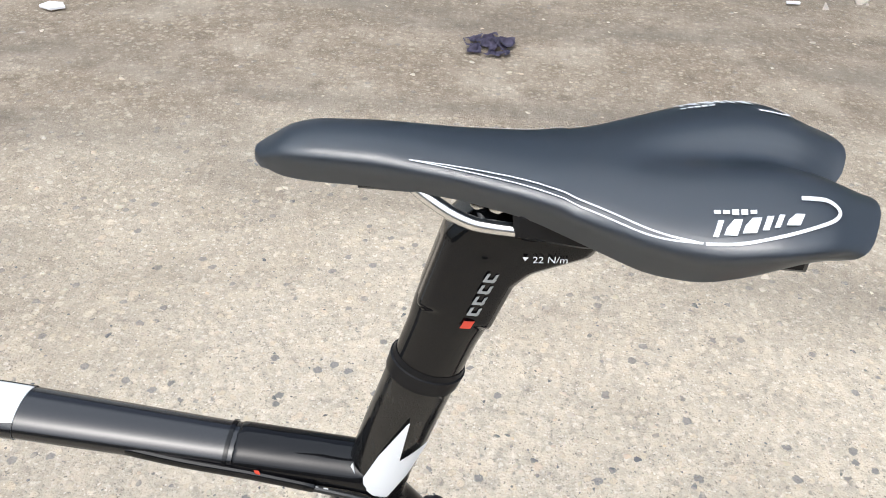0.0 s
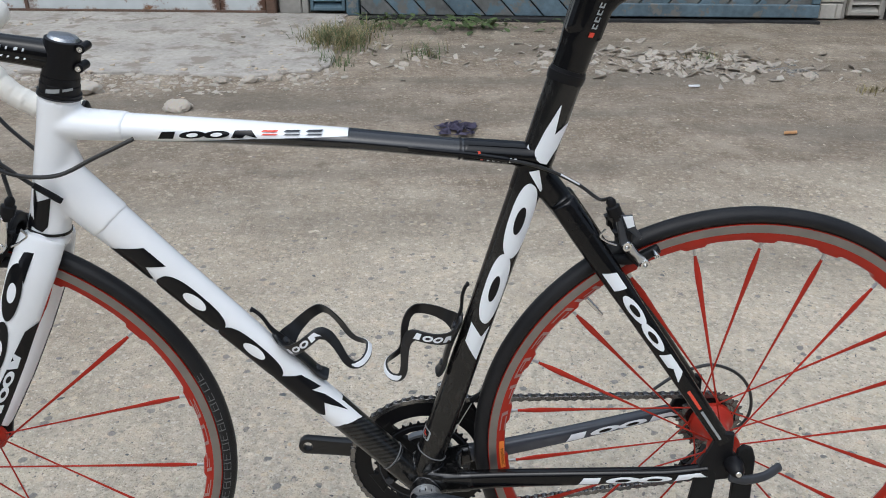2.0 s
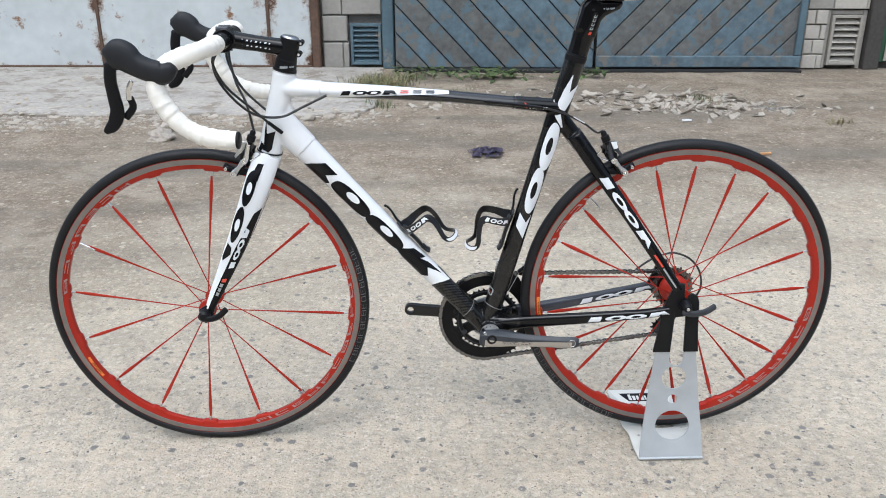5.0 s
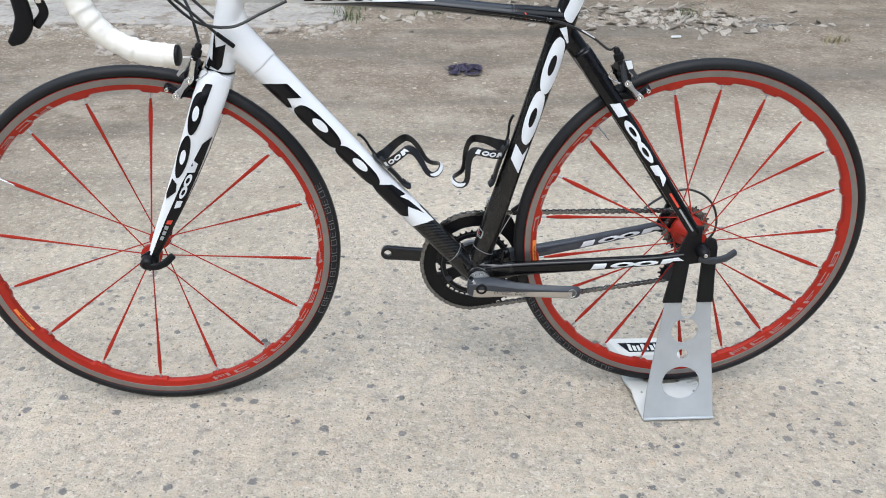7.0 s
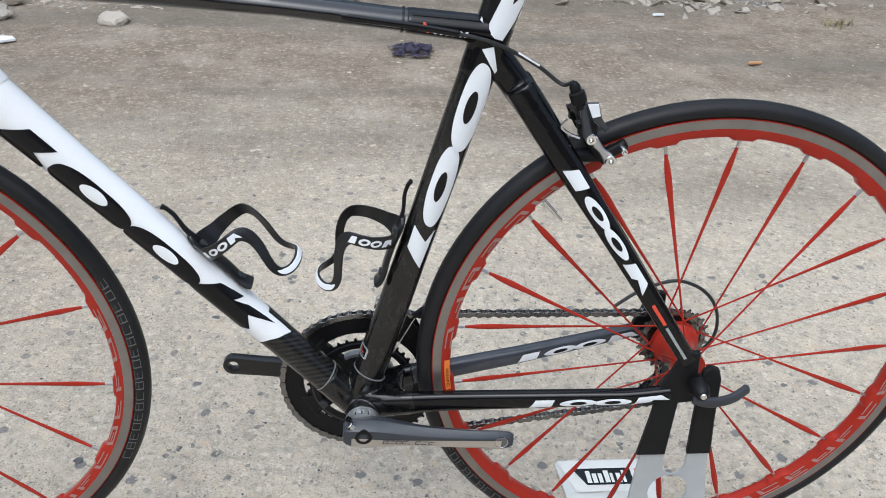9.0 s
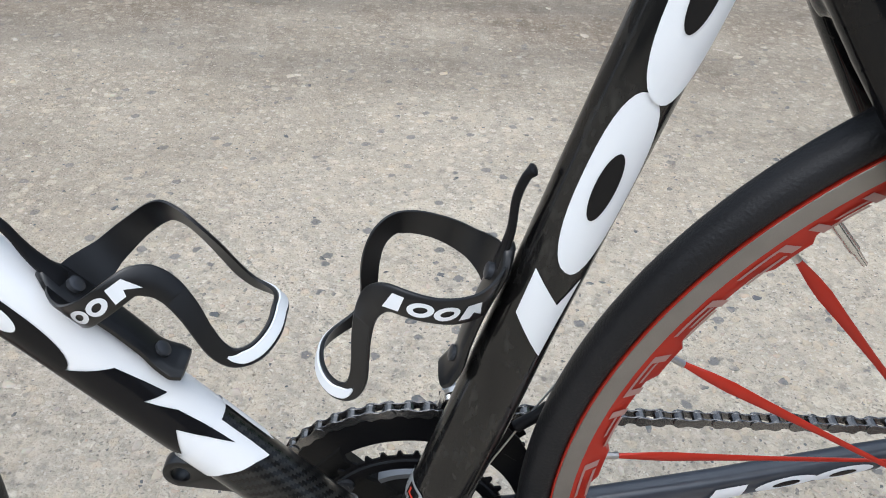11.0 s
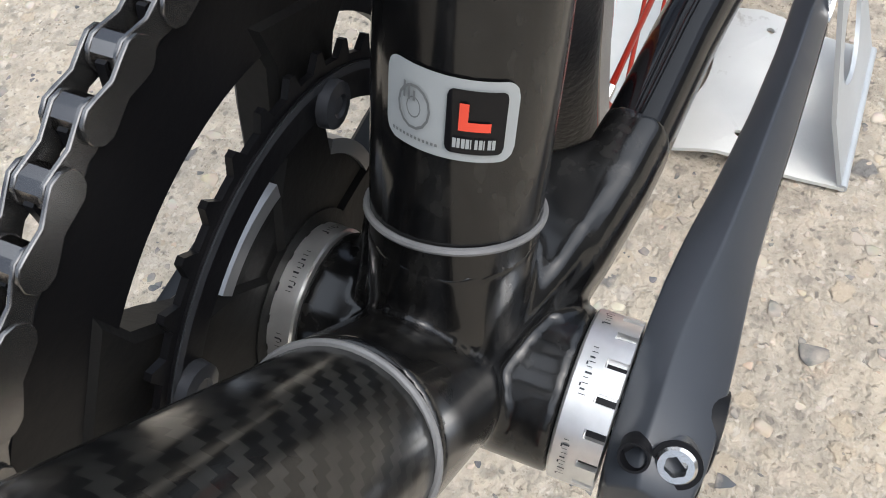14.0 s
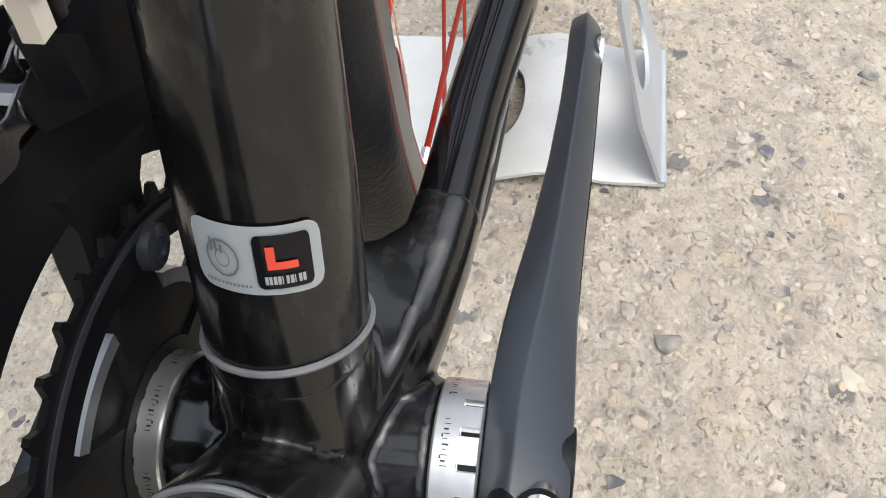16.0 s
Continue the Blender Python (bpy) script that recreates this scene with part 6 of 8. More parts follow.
part("worn_edge", bm, GUN, inner, "worn grey edge of the ring")
bm = bmesh.new()
ring_plate(bm, circle(96, 0.0412), circle(96, 0.0150), yo - 0.0020, yo + 0.0080, BB)
part("web", bm, SLEEVE, inner, "black web behind the ring")
bm = bmesh.new()
lathe(bm, [(yo - 0.004, 0.013), (yo - 0.004, 0.026), (yo + 0.010, 0.024), (yo + 0.014, 0.018)], (BB[0], 0, BB[1]), 40)
spider = part("spider", bm, SLEEVE, bike, "dark five-armed spider")
for k in range(5):
    a = radians(67.3 + 72 * k)
    u, t = np.array([math.cos(a), math.sin(a)]), np.array([-math.sin(a), math.cos(a)])
    poly = [np.array(BB) + u * r + t * w for r, w in ((0.012, -0.012), (0.038, -0.014), (0.048, -0.0110), (0.060, -0.0130), (0.072, -0.0140), (0.084, -0.022), (0.084, 0.022), (0.072, 0.0140), (0.060, 0.0130), (0.048, 0.0110), (0.038, 0.014), (0.012, 0.012))]
    bm = bmesh.new()
    prism(bm, poly, yo - 0.0035, yo + 0.0085, 0.0018)
    part("arm", bm, SLEEVE, spider, "black spider arm")
    # the machined edge of the web shows pale between the arms
    bm = bmesh.new()
    ring_block(bm, BB, 0.0410, 0.0452, a + 0.30, a + radians(72) - 0.30, yo - 0.0032, yo + 0.0070, 12)
    part("web_edge", bm, EDGE_G, spider, "pale grey machined edge between two arms")
for k in range(5):
    bm = bmesh.new()
    a = radians(67.3 + 72 * k)
    c = (BB[0] + 0.0605 * math.cos(a), 0, BB[1] + 0.0605 * math.sin(a))
    lathe(bm, [(yo - 0.0118, 0.0), (yo - 0.0118, 0.0022), (yo - 0.0125, 0.003), (yo - 0.0120, 0.0058), (yo - 0.009, 0.0062)], c, 16)
    part("chainring_bolt", bm, GUN, spider, "dark chainring bolt")


def right_crank(eye=(-0.5575, 0.2785)):
    """The flat black right arm with its open pedal eye."""
    d = np.array([eye[0] - BB[0], eye[1] - BB[1]])
    L = float(np.linalg.norm(d))
    d /= L
    w = np.array([-d[1], d[0]])
    rim = [(L + 0.0135 * math.cos(q), 0.0135 * math.sin(q)) for q in np.linspace(-1.75, 1.75, 22)]
    outline = [(-0.01, -0.018), (0.03, -0.0165), (0.08, -0.0128), (0.13, -0.0122)] + rim + [(0.13, 0.0122), (0.08, 0.0128), (0.03, 0.0165), (-0.01, 0.018)]
    lean = lambda t: float(np.interp(t, [0.0, 0.03, L], [0.0, 0.0, 0.0115]))
    b = bmesh.new()
    loops = []
    for poly in (outline, [(L + 0.0072 * math.cos(q), 0.0072 * math.sin(q)) for q in np.linspace(0, 2 * math.pi, 28, endpoint=False)]):
        vs = [b.verts.new((t, 0, z)) for t, z in poly]
        loops += [b.edges.new((vs[i], vs[(i + 1) % len(vs)])) for i in range(len(vs))]
    bmesh.ops.triangle_fill(b, use_beauty=True, use_dissolve=False, edges=loops)
    ext = bmesh.ops.extrude_face_region(b, geom=b.faces[:])
    moved = {q for q in ext["geom"] if isinstance(q, bmesh.types.BMVert)}
    for q in b.verts:
        t, z = q.co.x, q.co.z
        thick = float(np.interp(t, [0.0, 0.05, L], [0.0175, 0.0145, 0.0125]))
        p = np.array(BB) + d * t + w * z
        q.co = (p[0], 0.0545 + lean(t) + (thick if q in moved else 0.0), p[1])
    bmesh.ops.recalc_face_normals(b, faces=b.faces[:])
    bmesh.ops.dissolve_limit(b, angle_limit=0.02, verts=b.verts[:], edges=b.edges[:])
    bmesh.ops.bevel(b, geom=[e for e in b.edges if len(e.link_faces) == 2 and e.calc_face_angle(0) > radians(60)], offset=0.0012, segments=2, profile=0.5, affect="EDGES", clamp_overlap=True)
    return part("crank_arm", b, CAGE, bike, "black crank arm pointing forward with an open pedal eye", sharp=40)


def left_crank():
    """The faceted left arm: clamp block at the axle, ridge along the top, silver outer face, pedal eye closed by a
    painted disc.
    """
    eye = np.array([-0.2145, 0.2590])
    d = eye - BB
    L = float(np.linalg.norm(d))
    d /= L
    v = np.array([-d[1], d[0]])
    T = [-0.0240, -0.0205, -0.0135, 0.0, 0.015, 0.030, 0.050, 0.075, 0.105, 0.135, L - 0.012, L, L + 0.0105, L + 0.0155]
    YI = [0.0490, 0.0475, 0.0468, 0.0468, 0.0468, 0.0474, 0.0490, 0.0520, 0.0552, 0.0572, 0.0580, 0.0580, 0.0585, 0.0600]
    YO = [0.0660, 0.0680, 0.0692, 0.0694, 0.0692, 0.0688, 0.0684, 0.0688, 0.0698, 0.0704, 0.0708, 0.0708, 0.0702, 0.0690]
    YR = [0.0560, 0.0550, 0.0545, 0.0550, 0.0555, 0.0568, 0.0588, 0.0606, 0.0622, 0.0636, 0.0645, 0.0645, 0.0645, 0.0645]
    HS = [0.0118, 0.0152, 0.0176, 0.0187, 0.0180, 0.0167, 0.0150, 0.0134, 0.0123, 0.0120, 0.0127, 0.0131, 0.0117, 0.0085]
    HB = [0.0110, 0.0145, 0.0168, 0.0178, 0.0170, 0.0158, 0.0144, 0.0134, 0.0130, 0.0130, 0.0136, 0.0140, 0.0124, 0.0088]
    tt = np.unique(np.r_[T, np.linspace(T[2], T[10], 22)])
    col = lambda tab: smooth_tab(tt, T, tab)
    yi, yo, yr, hs, hb = (col(x) for x in (YI, YO, YR, HS, HB))

    def at(t, y, z):
        p = np.array(BB) + d * t + v * z
        return (p[0], -y, p[1])

    b = bmesh.new()
    vs = []
    for k, t in enumerate(tt):
        for y, z in ((yi[k], -0.72 * hb[k]), (yi[k], float(np.interp(t, [-0.01, 0.012, 0.035, 0.07], [0.66, 0.97, 0.92, 0.70])) * hs[k]), (yr[k], hs[k]), (yo[k], float(np.interp(t, [0.02, 0.07], [0.60, 0.34])) * hs[k]), (yo[k], -0.66 * hb[k]), (yo[k] - 0.0035, -hb[k]), (yi[k] + 0.0025, -hb[k])):
            vs.append(at(t, y, z))
    n, m = len(tt), 7
    fs = [(k * m + i, k * m + (i + 1) % m, (k + 1) * m + (i + 1) % m, (k + 1) * m + i) for k in range(n - 1) for i in range(m)] + [tuple(range(m)), tuple(range((n - 1) * m, n * m))]
    put(b, vs, fs)
    bmesh.ops.recalc_face_normals(b, faces=b.faces[:])
    keen = [e for e in b.edges if len(e.link_faces) == 2 and e.calc_face_angle(0) > radians(22)]
    bmesh.ops.bevel(b, geom=keen, offset=0.0008, segments=2, profile=0.5, affect="EDGES", clamp_overlap=True)
    for f in b.faces:
        f.smooth = True
    arm = part("crank_arm", b, CRANK, bike, "dark grey faceted crank arm with a silver face", sharp=40)
    # satin silver outer face, its upper border sweeping along the arm
    b = bmesh.new()
    vs = []
    ks = [k for k, t in enumerate(tt) if -0.0165 < t < L + 0.009]
    for k in ks:
        up = float(np.interp(tt[k], [-0.017, 0.0, 0.03, 0.07, 0.12, L + 0.008], [-0.02, 0.02, -0.12, -0.10, 0.10, 0.22]))
        vs += [at(tt[k], yo[k] - 0.0030, -0.96 * hb[k]), at(tt[k], yo[k] + 0.0004, -0.64 * hb[k]), at(tt[k], yo[k] + 0.0004, up * hs[k])]
    put(b, vs, [(3 * i + j, 3 * i + j + 1, 3 * i + j + 4, 3 * i + j + 3) for i in range(len(ks) - 1) for j in range(2)])
    part("silver_face", b, mat("satin_silver", (0.50, 0.47, 0.43), 0.32, metal=0.85, vary=0.05, scale=60), arm, "satin silver outer face", sharp=30)
    # a row of slanting dark strokes printed on the face
    b = bmesh.new()
    wy = lambda t: float(np.interp(t, tt, yo)) + 0.0009
    for k, (w, kind) in enumerate(((1.0, 3), (1.0, 1), (1.0, 3), (1.0, 2), (0.45, 0), (1.0, 2), (1.0, 1), (1.0, 2))):
        t0 = 0.026 + 0.0080 * k
        for z0, z1, u0, u1 in ((-0.0072, -0.0062, 0.0, 0.9), (-0.0030, -0.0020, 0.1, 1.0), (-0.0072, -0.0020, 0.0, 0.14), (-0.0072, -0.0020, 0.86, 1.0))[: 1 + kind]:
            put(b, [at(t0 + 0.0066 * w * u + 0.25 * z, wy(t0), z) for u, z in ((u0, z0), (u1, z0), (u1, z1), (u0, z1))], [(0, 1, 2, 3)])
    part("print", b, GUN, arm, "dark printed shapes", sharp=0)
    # pedal eye: a threaded steel ring round a disc painted as the dim opening
    b = bmesh.new()
    lathe(b, [(-0.0700, 0.0084), (-0.0714, 0.0083), (-0.0716, 0.0080), (-0.0710, 0.0072), (-0.0680, 0.0070)], (eye[0], 0, eye[1]), 32)
    part("pedal_eye", b, STEEL, arm, "threaded steel pedal eye")
    b = bmesh.new()
    lathe(b, [(-0.0709, 0.0074), (-0.0709, 0.0)], (eye[0], 0, eye[1]), 24)
    part("eye_disc", b, mat("eye_opening_tone", (0.09, 0.088, 0.084), 0.6), arm, "closed disc painted with the dim light seen through the eye", sharp=0)
    hub = (BB[0] + 0.001, BB[1] + 0.002)
    b = bmesh.new()
    lathe(b, [(-0.0672, 0.0), (-0.0672, 0.0056), (-0.0698, 0.0062), (-0.0702, 0.0098), (-0.0699, 0.0104), (-0.0660, 0.0106)], (hub[0], 0, hub[1]), 36)
    cap = part("axle_cap", b, PLASTIC, arm, "black axle cap")
    b = bmesh.new()
    for k in range(8):
        ring_block(b, hub, 0.0044, 0.0060, 2 * math.pi * k / 8, 2 * math.pi * (k + 0.45) / 8, -0.0670, -0.0697, 2)
    part("cap_splines", b, PLASTIC, cap, "splines in the cap's socket")
    for y, dark in ((-0.0532, True), (-0.0622, False)):
        b = bmesh.new()
        ax = np.array([-0.74, 0.0, 0.67])
        c = np.array([BB[0] - 0.0155, y, BB[1] + 0.0155]) + ax * (0.0042 if dark else 0.0)
        e1, e2 = np.array([0, 1.0, 0]), np.array([0.67, 0, 0.74])
        rings_ = ((-0.006, 0.0046), (0.0010, 0.0046), (0.0016, 0.0040), (0.0016, 0.0025), (-0.0022, 0.0023), (-0.0022, 0.0))
        if dark:
            rings_ = ((-0.006, 0.0036), (0.0004, 0.0036), (0.0004, 0.0030), (-0.004, 0.0028), (-0.004, 0.0))
        sides = 24
        vs = [tuple(c + ax * o + (e1 * math.cos(q) + e2 * math.sin(q)) * (r if r not in (0.0025, 0.0023) else r * (1 - 0.07 * math.cos(6 * q)))) for q in np.linspace(0, 2 * math.pi, sides, endpoint=False) for o, r in rings_]
        m = len(rings_)
        put(b, vs, [(i * m + k, i * m + k + 1, ((i + 1) % sides) * m + k + 1, ((i + 1) % sides) * m + k) for i in range(sides) for k in range(m - 1)])
        part("clamp_bolt", b, PLASTIC if dark else STEEL, arm, "empty dark bolt hole" if dark else "steel hex clamp bolt")
        if not dark:
            # a flat black ring draws the shade of the recess round the bolt
            b = bmesh.new()
            vs = [tuple(c + ax * o + (e1 * math.cos(q) + e2 * math.sin(q)) * r) for q in np.linspace(0, 2 * math.pi, sides, endpoint=False) for o, r in ((0.0002, 0.0058), (0.0008, 0.0058), (0.0008, 0.0047), (0.0002, 0.0047))]
            put(b, vs, [(i * 4 + k, i * 4 + (k + 1) % 4, ((i + 1) % sides) * 4 + (k + 1) % 4, ((i + 1) % sides) * 4 + k) for i in range(sides) for k in range(4)])
            part("bolt_recess_shade", b, PLASTIC, arm, "flat black ring painting the shade of the bolt's recess")
    # solid black bar in place of a cut slot, painting its shade
    b = bmesh.new()
    box(b, (BB[0] - 0.0222, -0.0664, BB[1] - 0.0046), (BB[0] - 0.008, -0.0480, BB[1] - 0.0030))
    part("slot_shade", b, PLASTIC, arm, "black bar painting the shade of the clamp slot")
    return arm


def smooth_tab(x, xs, tab):
    """Values of a table at x, rounded a little between its rows."""
    fine = np.linspace(xs[0], xs[-1], 401)
    w = np.interp(fine, xs, tab)
    k = np.convolve(np.pad(w, 8, mode="edge"), np.ones(17) / 17, "valid")
    mixw = np.clip(np.minimum(fine - xs[0], xs[-1] - fine) / 0.02, 0, 1)
    return np.interp(x, fine, w * (1 - mixw) + k * mixw)


left_crank()
right_crank()

# cassette
bm = bmesh.new()
for k, teeth in enumerate((23, 21, 19, 17, 16, 15, 14, 13, 12, 11)):
    r = teeth * 0.0127 / (2 * math.pi) + 0.002
    ring_plate(bm, gear(teeth, r, 0.0048), circle(teeth * 5, r - 0.011 if r > 0.032 else 0.012), 0.0235 + 0.0026 * k, 0.0251 + 0.0026 * k, RA)
lathe(bm, [(0.0225, 0.016), (0.052, 0.016), (0.054, 0.012), (0.054, 0.0)], (RA[0], 0, RA[1]), 32)
part("cassette", bm, CHAIN, rear_wheel, "dark steel sprocket cassette")

# chain
RC, RS = 0.1052, 0.0305
P1, P2 = (0.033, 0.286, 0.016), (0.004, 0.239, 0.016)
loop = []
a_top = math.atan2((RA[1] + RS) - (BB[1] + RC), RA[0] - BB[0])
for a in np.radians(np.linspace(92, 268, 90)):
    loop.append((BB[0] + RC * math.cos(a), 0.0455, BB[1] + RC * math.sin(a)))
for a in np.radians(np.linspace(-82, 70, 16)):
    loop.append((P2[0] + P2[2] * math.cos(a), 0.041, P2[1] + P2[2] * math.sin(a)))
for a in np.radians(np.linspace(205, 130, 8)):
    loop.append((P1[0] + P1[2] * math.cos(a), 0.041, P1[1] + P1[2] * math.sin(a)))
for a in np.radians(np.linspace(-30, 92, 20)):
    loop.append((RA[0] + RS * math.cos(a), 0.041, RA[1] + RS * math.sin(a)))
loop = np.array(loop)
loop = np.vstack([loop, loop[:1]])
along = np.r_[0, np.cumsum(np.linalg.norm(np.diff(loop, axis=0), axis=1))]
count = 2 * int(along[-1] / 0.0127 / 2)
pins = np.array([[np.interp(s, along, loop[:, i]) for i in range(3)] for s in np.arange(count) * along[-1] / count])
bm = bmesh.new()
for p in pins:
    lathe(bm, [(-0.0037, 0.0), (-0.0037, 0.0018), (-0.0026, 0.0019), (-0.0024, 0.0039), (0.0024, 0.0039), (0.0026, 0.0019), (0.0037, 0.0018), (0.0037, 0.0)], p, 10)
chain = part("chain", bm, mat("chain_rollers", (0.22, 0.21, 0.20), 0.22, metal=1.0, vary=0.1), bike, "oily steel chain on the large chainring")


def link_mesh(y, high):
    b = bmesh.new()
    out = []
    for c, a0, a1 in ((0.0127, -118, 118), (0.0, 62, 298)):
        out += [(c + high * math.cos(radians(a)), high * math.sin(radians(a))) for a in np.linspace(a0, a1, 8)]
        out.append((0.00635, 0.0027 if c else -0.0027))
    for s in (-1, 1):
        prism(b, out, s * y, s * (y + 0.0010), 0.0002)
    return b


kinds = [part("chain_link", link_mesh(0.0024, 0.0042), CHAIN, chain), part("chain_link", link_mesh(0.0036, 0.0043), CHAIN, chain)]
for k in range(count):
    a, b = pins[k], pins[(k + 1) % count]
    d = (b - a) / np.linalg.norm(b - a)
    z = np.cross(d, (0, 1, 0))
    z /= np.linalg.norm(z)
    y = np.cross(z, d)
    m = Matrix(((d[0], y[0], z[0], a[0]), (d[1], y[1], z[1], a[1]), (d[2], y[2], z[2], a[2]), (0, 0, 0, 1)))
    if k < 2:
        kinds[k].matrix_local = m
    else:
        again(kinds[k % 2], chain, m)

# rear derailleur
bm = bmesh.new()
sweep(bm, smooth_line([(0.022, 0.072, 0.322), (0.028, 0.068, 0.305), (0.036, 0.058, 0.296), (0.033, 0.050, 0.286)]), 0.011, 0.009, n=14, power=2.6, dome=0.6)
prism(bm, [(0.022, 0.299), (0.043, 0.294), (0.047, 0.279), (0.018, 0.224), (0.004, 0.222), (-0.008, 0.232), (-0.004, 0.248), (0.018, 0.276)], 0.0345, 0.0365, 0.0006)
prism(bm, [(0.022, 0.299), (0.043, 0.294), (0.047, 0.279), (0.018, 0.224), (0.004, 0.222), (-0.008, 0.232), (-0.004, 0.248), (0.018, 0.276)], 0.0460, 0.0480, 0.0006)
mech = part("rear_derailleur", bm, GUN, bike, "dark rear derailleur with two pulleys")
for p in (P1, P2):
    bm = bmesh.new()
    ring_plate(bm, gear(11, 0.0205, 0.0055), circle(55, 0.004), 0.0395, 0.0425, p[:2])
    part("pulley", bm, PLASTIC, mech, "black jockey pulley")
# front derailleur
bm = bmesh.new()
for y0, y1 in ((0.0370, 0.0382), (0.0545, 0.0557)):
    outer = [(BB[0] + r * math.cos(radians(a)), BB[1] + r * math.sin(radians(a))) for r, a in ((0.114, 82), (0.120, 74), (0.119, 62), (0.114, 52), (0.108, 44), (0.097, 44), (0.097, 58), (0.099, 72), (0.104, 81))]
    prism(bm, outer, y0, y1, 0.0004)
box(bm, (-0.368, 0.022, 0.380), (-0.346, 0.036, 0.396), 0.003)
fd = part("front_derailleur", bm, PLASTIC, bike, "dark front derailleur above the chainring")
bm = bmesh.new()
prism(bm, [(-0.372, 0.397), (-0.364, 0.396), (-0.358, 0.412), (-0.361, 0.418), (-0.369, 0.413)], 0.022, 0.030, 0.002)
lathe(bm, [(0.020, 0.0), (0.020, 0.004), (0.03, 0.004)], (-0.364, 0, 0.406), 14)
part("link_arm", bm, STEEL, fd, "polished steel link arm")
bm = bmesh.new()
sweep(bm, smooth_line([(-0.322, 0.018, 0.39), (-0.308, 0.020, 0.40), (-0.303, 0.022, 0.404)]), 0.0042, 0.0042, n=12, dome=0.5)
part("cable_bolt", bm, PLASTIC, fd, "black cable clamp bolt")
bm = bmesh.new()
sweep(bm, [(-0.372, 0.012, 0.295), (-0.345, 0.016, 0.34), (-0.312, 0.021, 0.402), (-0.296, 0.022, 0.432)], 0.0007, n=6)
sweep(bm, [(-0.301, 0.022, 0.420), (-0.295, 0.022, 0.433)], 0.0016, n=8)
part("shift_cable", bm, ALU, fd, "thin steel shift cable with a crimped end")

# derailleur cable loop
bm = bmesh.new()
pts = [(-0.055, 0.0600, 0.372), (-0.030, 0.064, 0.389), (-0.006, 0.067, 0.400), (0.028, 0.068, 0.408), (0.062, 0.069, 0.396), (0.086, 0.069, 0.373), (0.098, 0.069, 0.343), (0.097, 0.068, 0.315), (0.082, 0.067, 0.295), (0.056, 0.066, 0.296)]
sweep(bm, smooth_line(pts, 5), 0.0024, n=10)
part("cable_loop", bm, CABLE, bike, "black derailleur cable loop behind the hub")

# ---- brakes ----
def caliper(cx, cz, mirror, tilt, label):
    """Dual-pivot caliper: local x away from the frame, z up."""
    def pl(x, y, z):
        c, s = math.cos(tilt), math.sin(tilt)
        return (cx + mirror * (x * c - z * s), y, cz + x * s + z * c)

    b = bmesh.new()
    for s in (-1, 1):
        prism(b, [(-0.004, 0.018), (0.010, 0.022), (0.020, 0.014), (0.020, 0.002), (0.030, -0.014), (0.036, -0.024), (0.028, -0.032), (0.018, -0.022), (0.006, -0.004)], s * 0.018, s * 0.029, 0.002, 0, pl)
    arch = []
    for a in np.linspace(-95, 95, 15):
        q = radians(a)
        arch.append(pl(0.008, 0.024 * math.sin(q), 0.006 + 0.018 * math.cos(q)))
    sweep(b, arch, 0.008, 0.009, n=12, side=(1, 0, 0), power=2.6)
    cal = part("brake_caliper", b, PLASTIC, bike, label)
    b = bmesh.new()
    prism(b, [(-0.003, 0.042), (0.004, 0.040), (0.012, 0.010), (0.016, 0.000), (0.010, -0.006), (0.003, 0.004)], -0.0370, -0.0300, 0.0016, 0, pl)
    part("polished_arm", b, STEEL if mirror < 0 else GUN, cal, "narrow polished brake arm")
    b = bmesh.new()
    prism(b, [(0.010, 0.002), (0.018, 0.004), (0.026, -0.010), (0.038, -0.020), (0.036, -0.029), (0.028, -0.028), (0.020, -0.014), (0.014, -0.008)], -0.0365, -0.0295, 0.0016, 0, pl)
    part("pad_arm", b, ALU, cal, "silver lower arm carrying the brake pad")
    b = bmesh.new()
    prism(b, [(0.004, 0.042), (0.017, 0.042), (0.022, 0.024), (0.030, 0.012), (0.027, 0.008), (0.016, 0.020), (0.010, 0.026)], -0.0360, -0.0320, 0.001, 0, pl)
    part("release_lever", b, GUN if mirror > 0 else ALU, cal, "brake release lever")
    b = bmesh.new()
    prism(b, [(0.005, 0.0415), (0.0165, 0.0415), (0.0195, 0.028), (0.011, 0.026)], -0.0378, -0.0364, 0.0004, 0, pl)
    part("release_plate", b, DECAL_W if mirror > 0 else ALU, cal, "white plate on the release lever" if mirror > 0 else "silver plate on the release lever")
    for x, z, r in ((0.034, -0.024, 0.0062), (0.011, 0.002, 0.0060), (0.048, -0.014, 0.0036)):
        c = pl(x, 0, z)
        b = bmesh.new()
        lathe(b, [(-0.0395, 0.0), (-0.0375, r * 0.45), (-0.0395, r * 0.5), (-0.0395, r * 0.9), (-0.0385, r), (-0.024, r)], (c[0], 0, c[2]), 18)
        part("brake_bolt", b, STEEL, cal, "steel brake bolt")
    # return spring
    b = bmesh.new()
    sweep(b, smooth_line([pl(x, -0.031, z) for x, z in ((-0.014, 0.024), (-0.020, 0.016), (-0.012, 0.008), (0.000, 0.002))]), 0.0016, n=8)
    part("spring", b, STEEL, cal, "bent steel return spring")
    for s in (-1, 1):
        b = bmesh.new()
        pts = [pl(x, s * 0.0185, z) for x, z in ((-0.006, -0.022), (0.016, -0.025), (0.034, -0.023), (0.054, -0.013))]
        sweep(b, smooth_line(pts), 0.0062, 0.0055, n=12, power=3, dome=0.4)
        part("brake_pad", b, PLASTIC, cal, "black brake pad holder against the rim")
    b = bmesh.new()
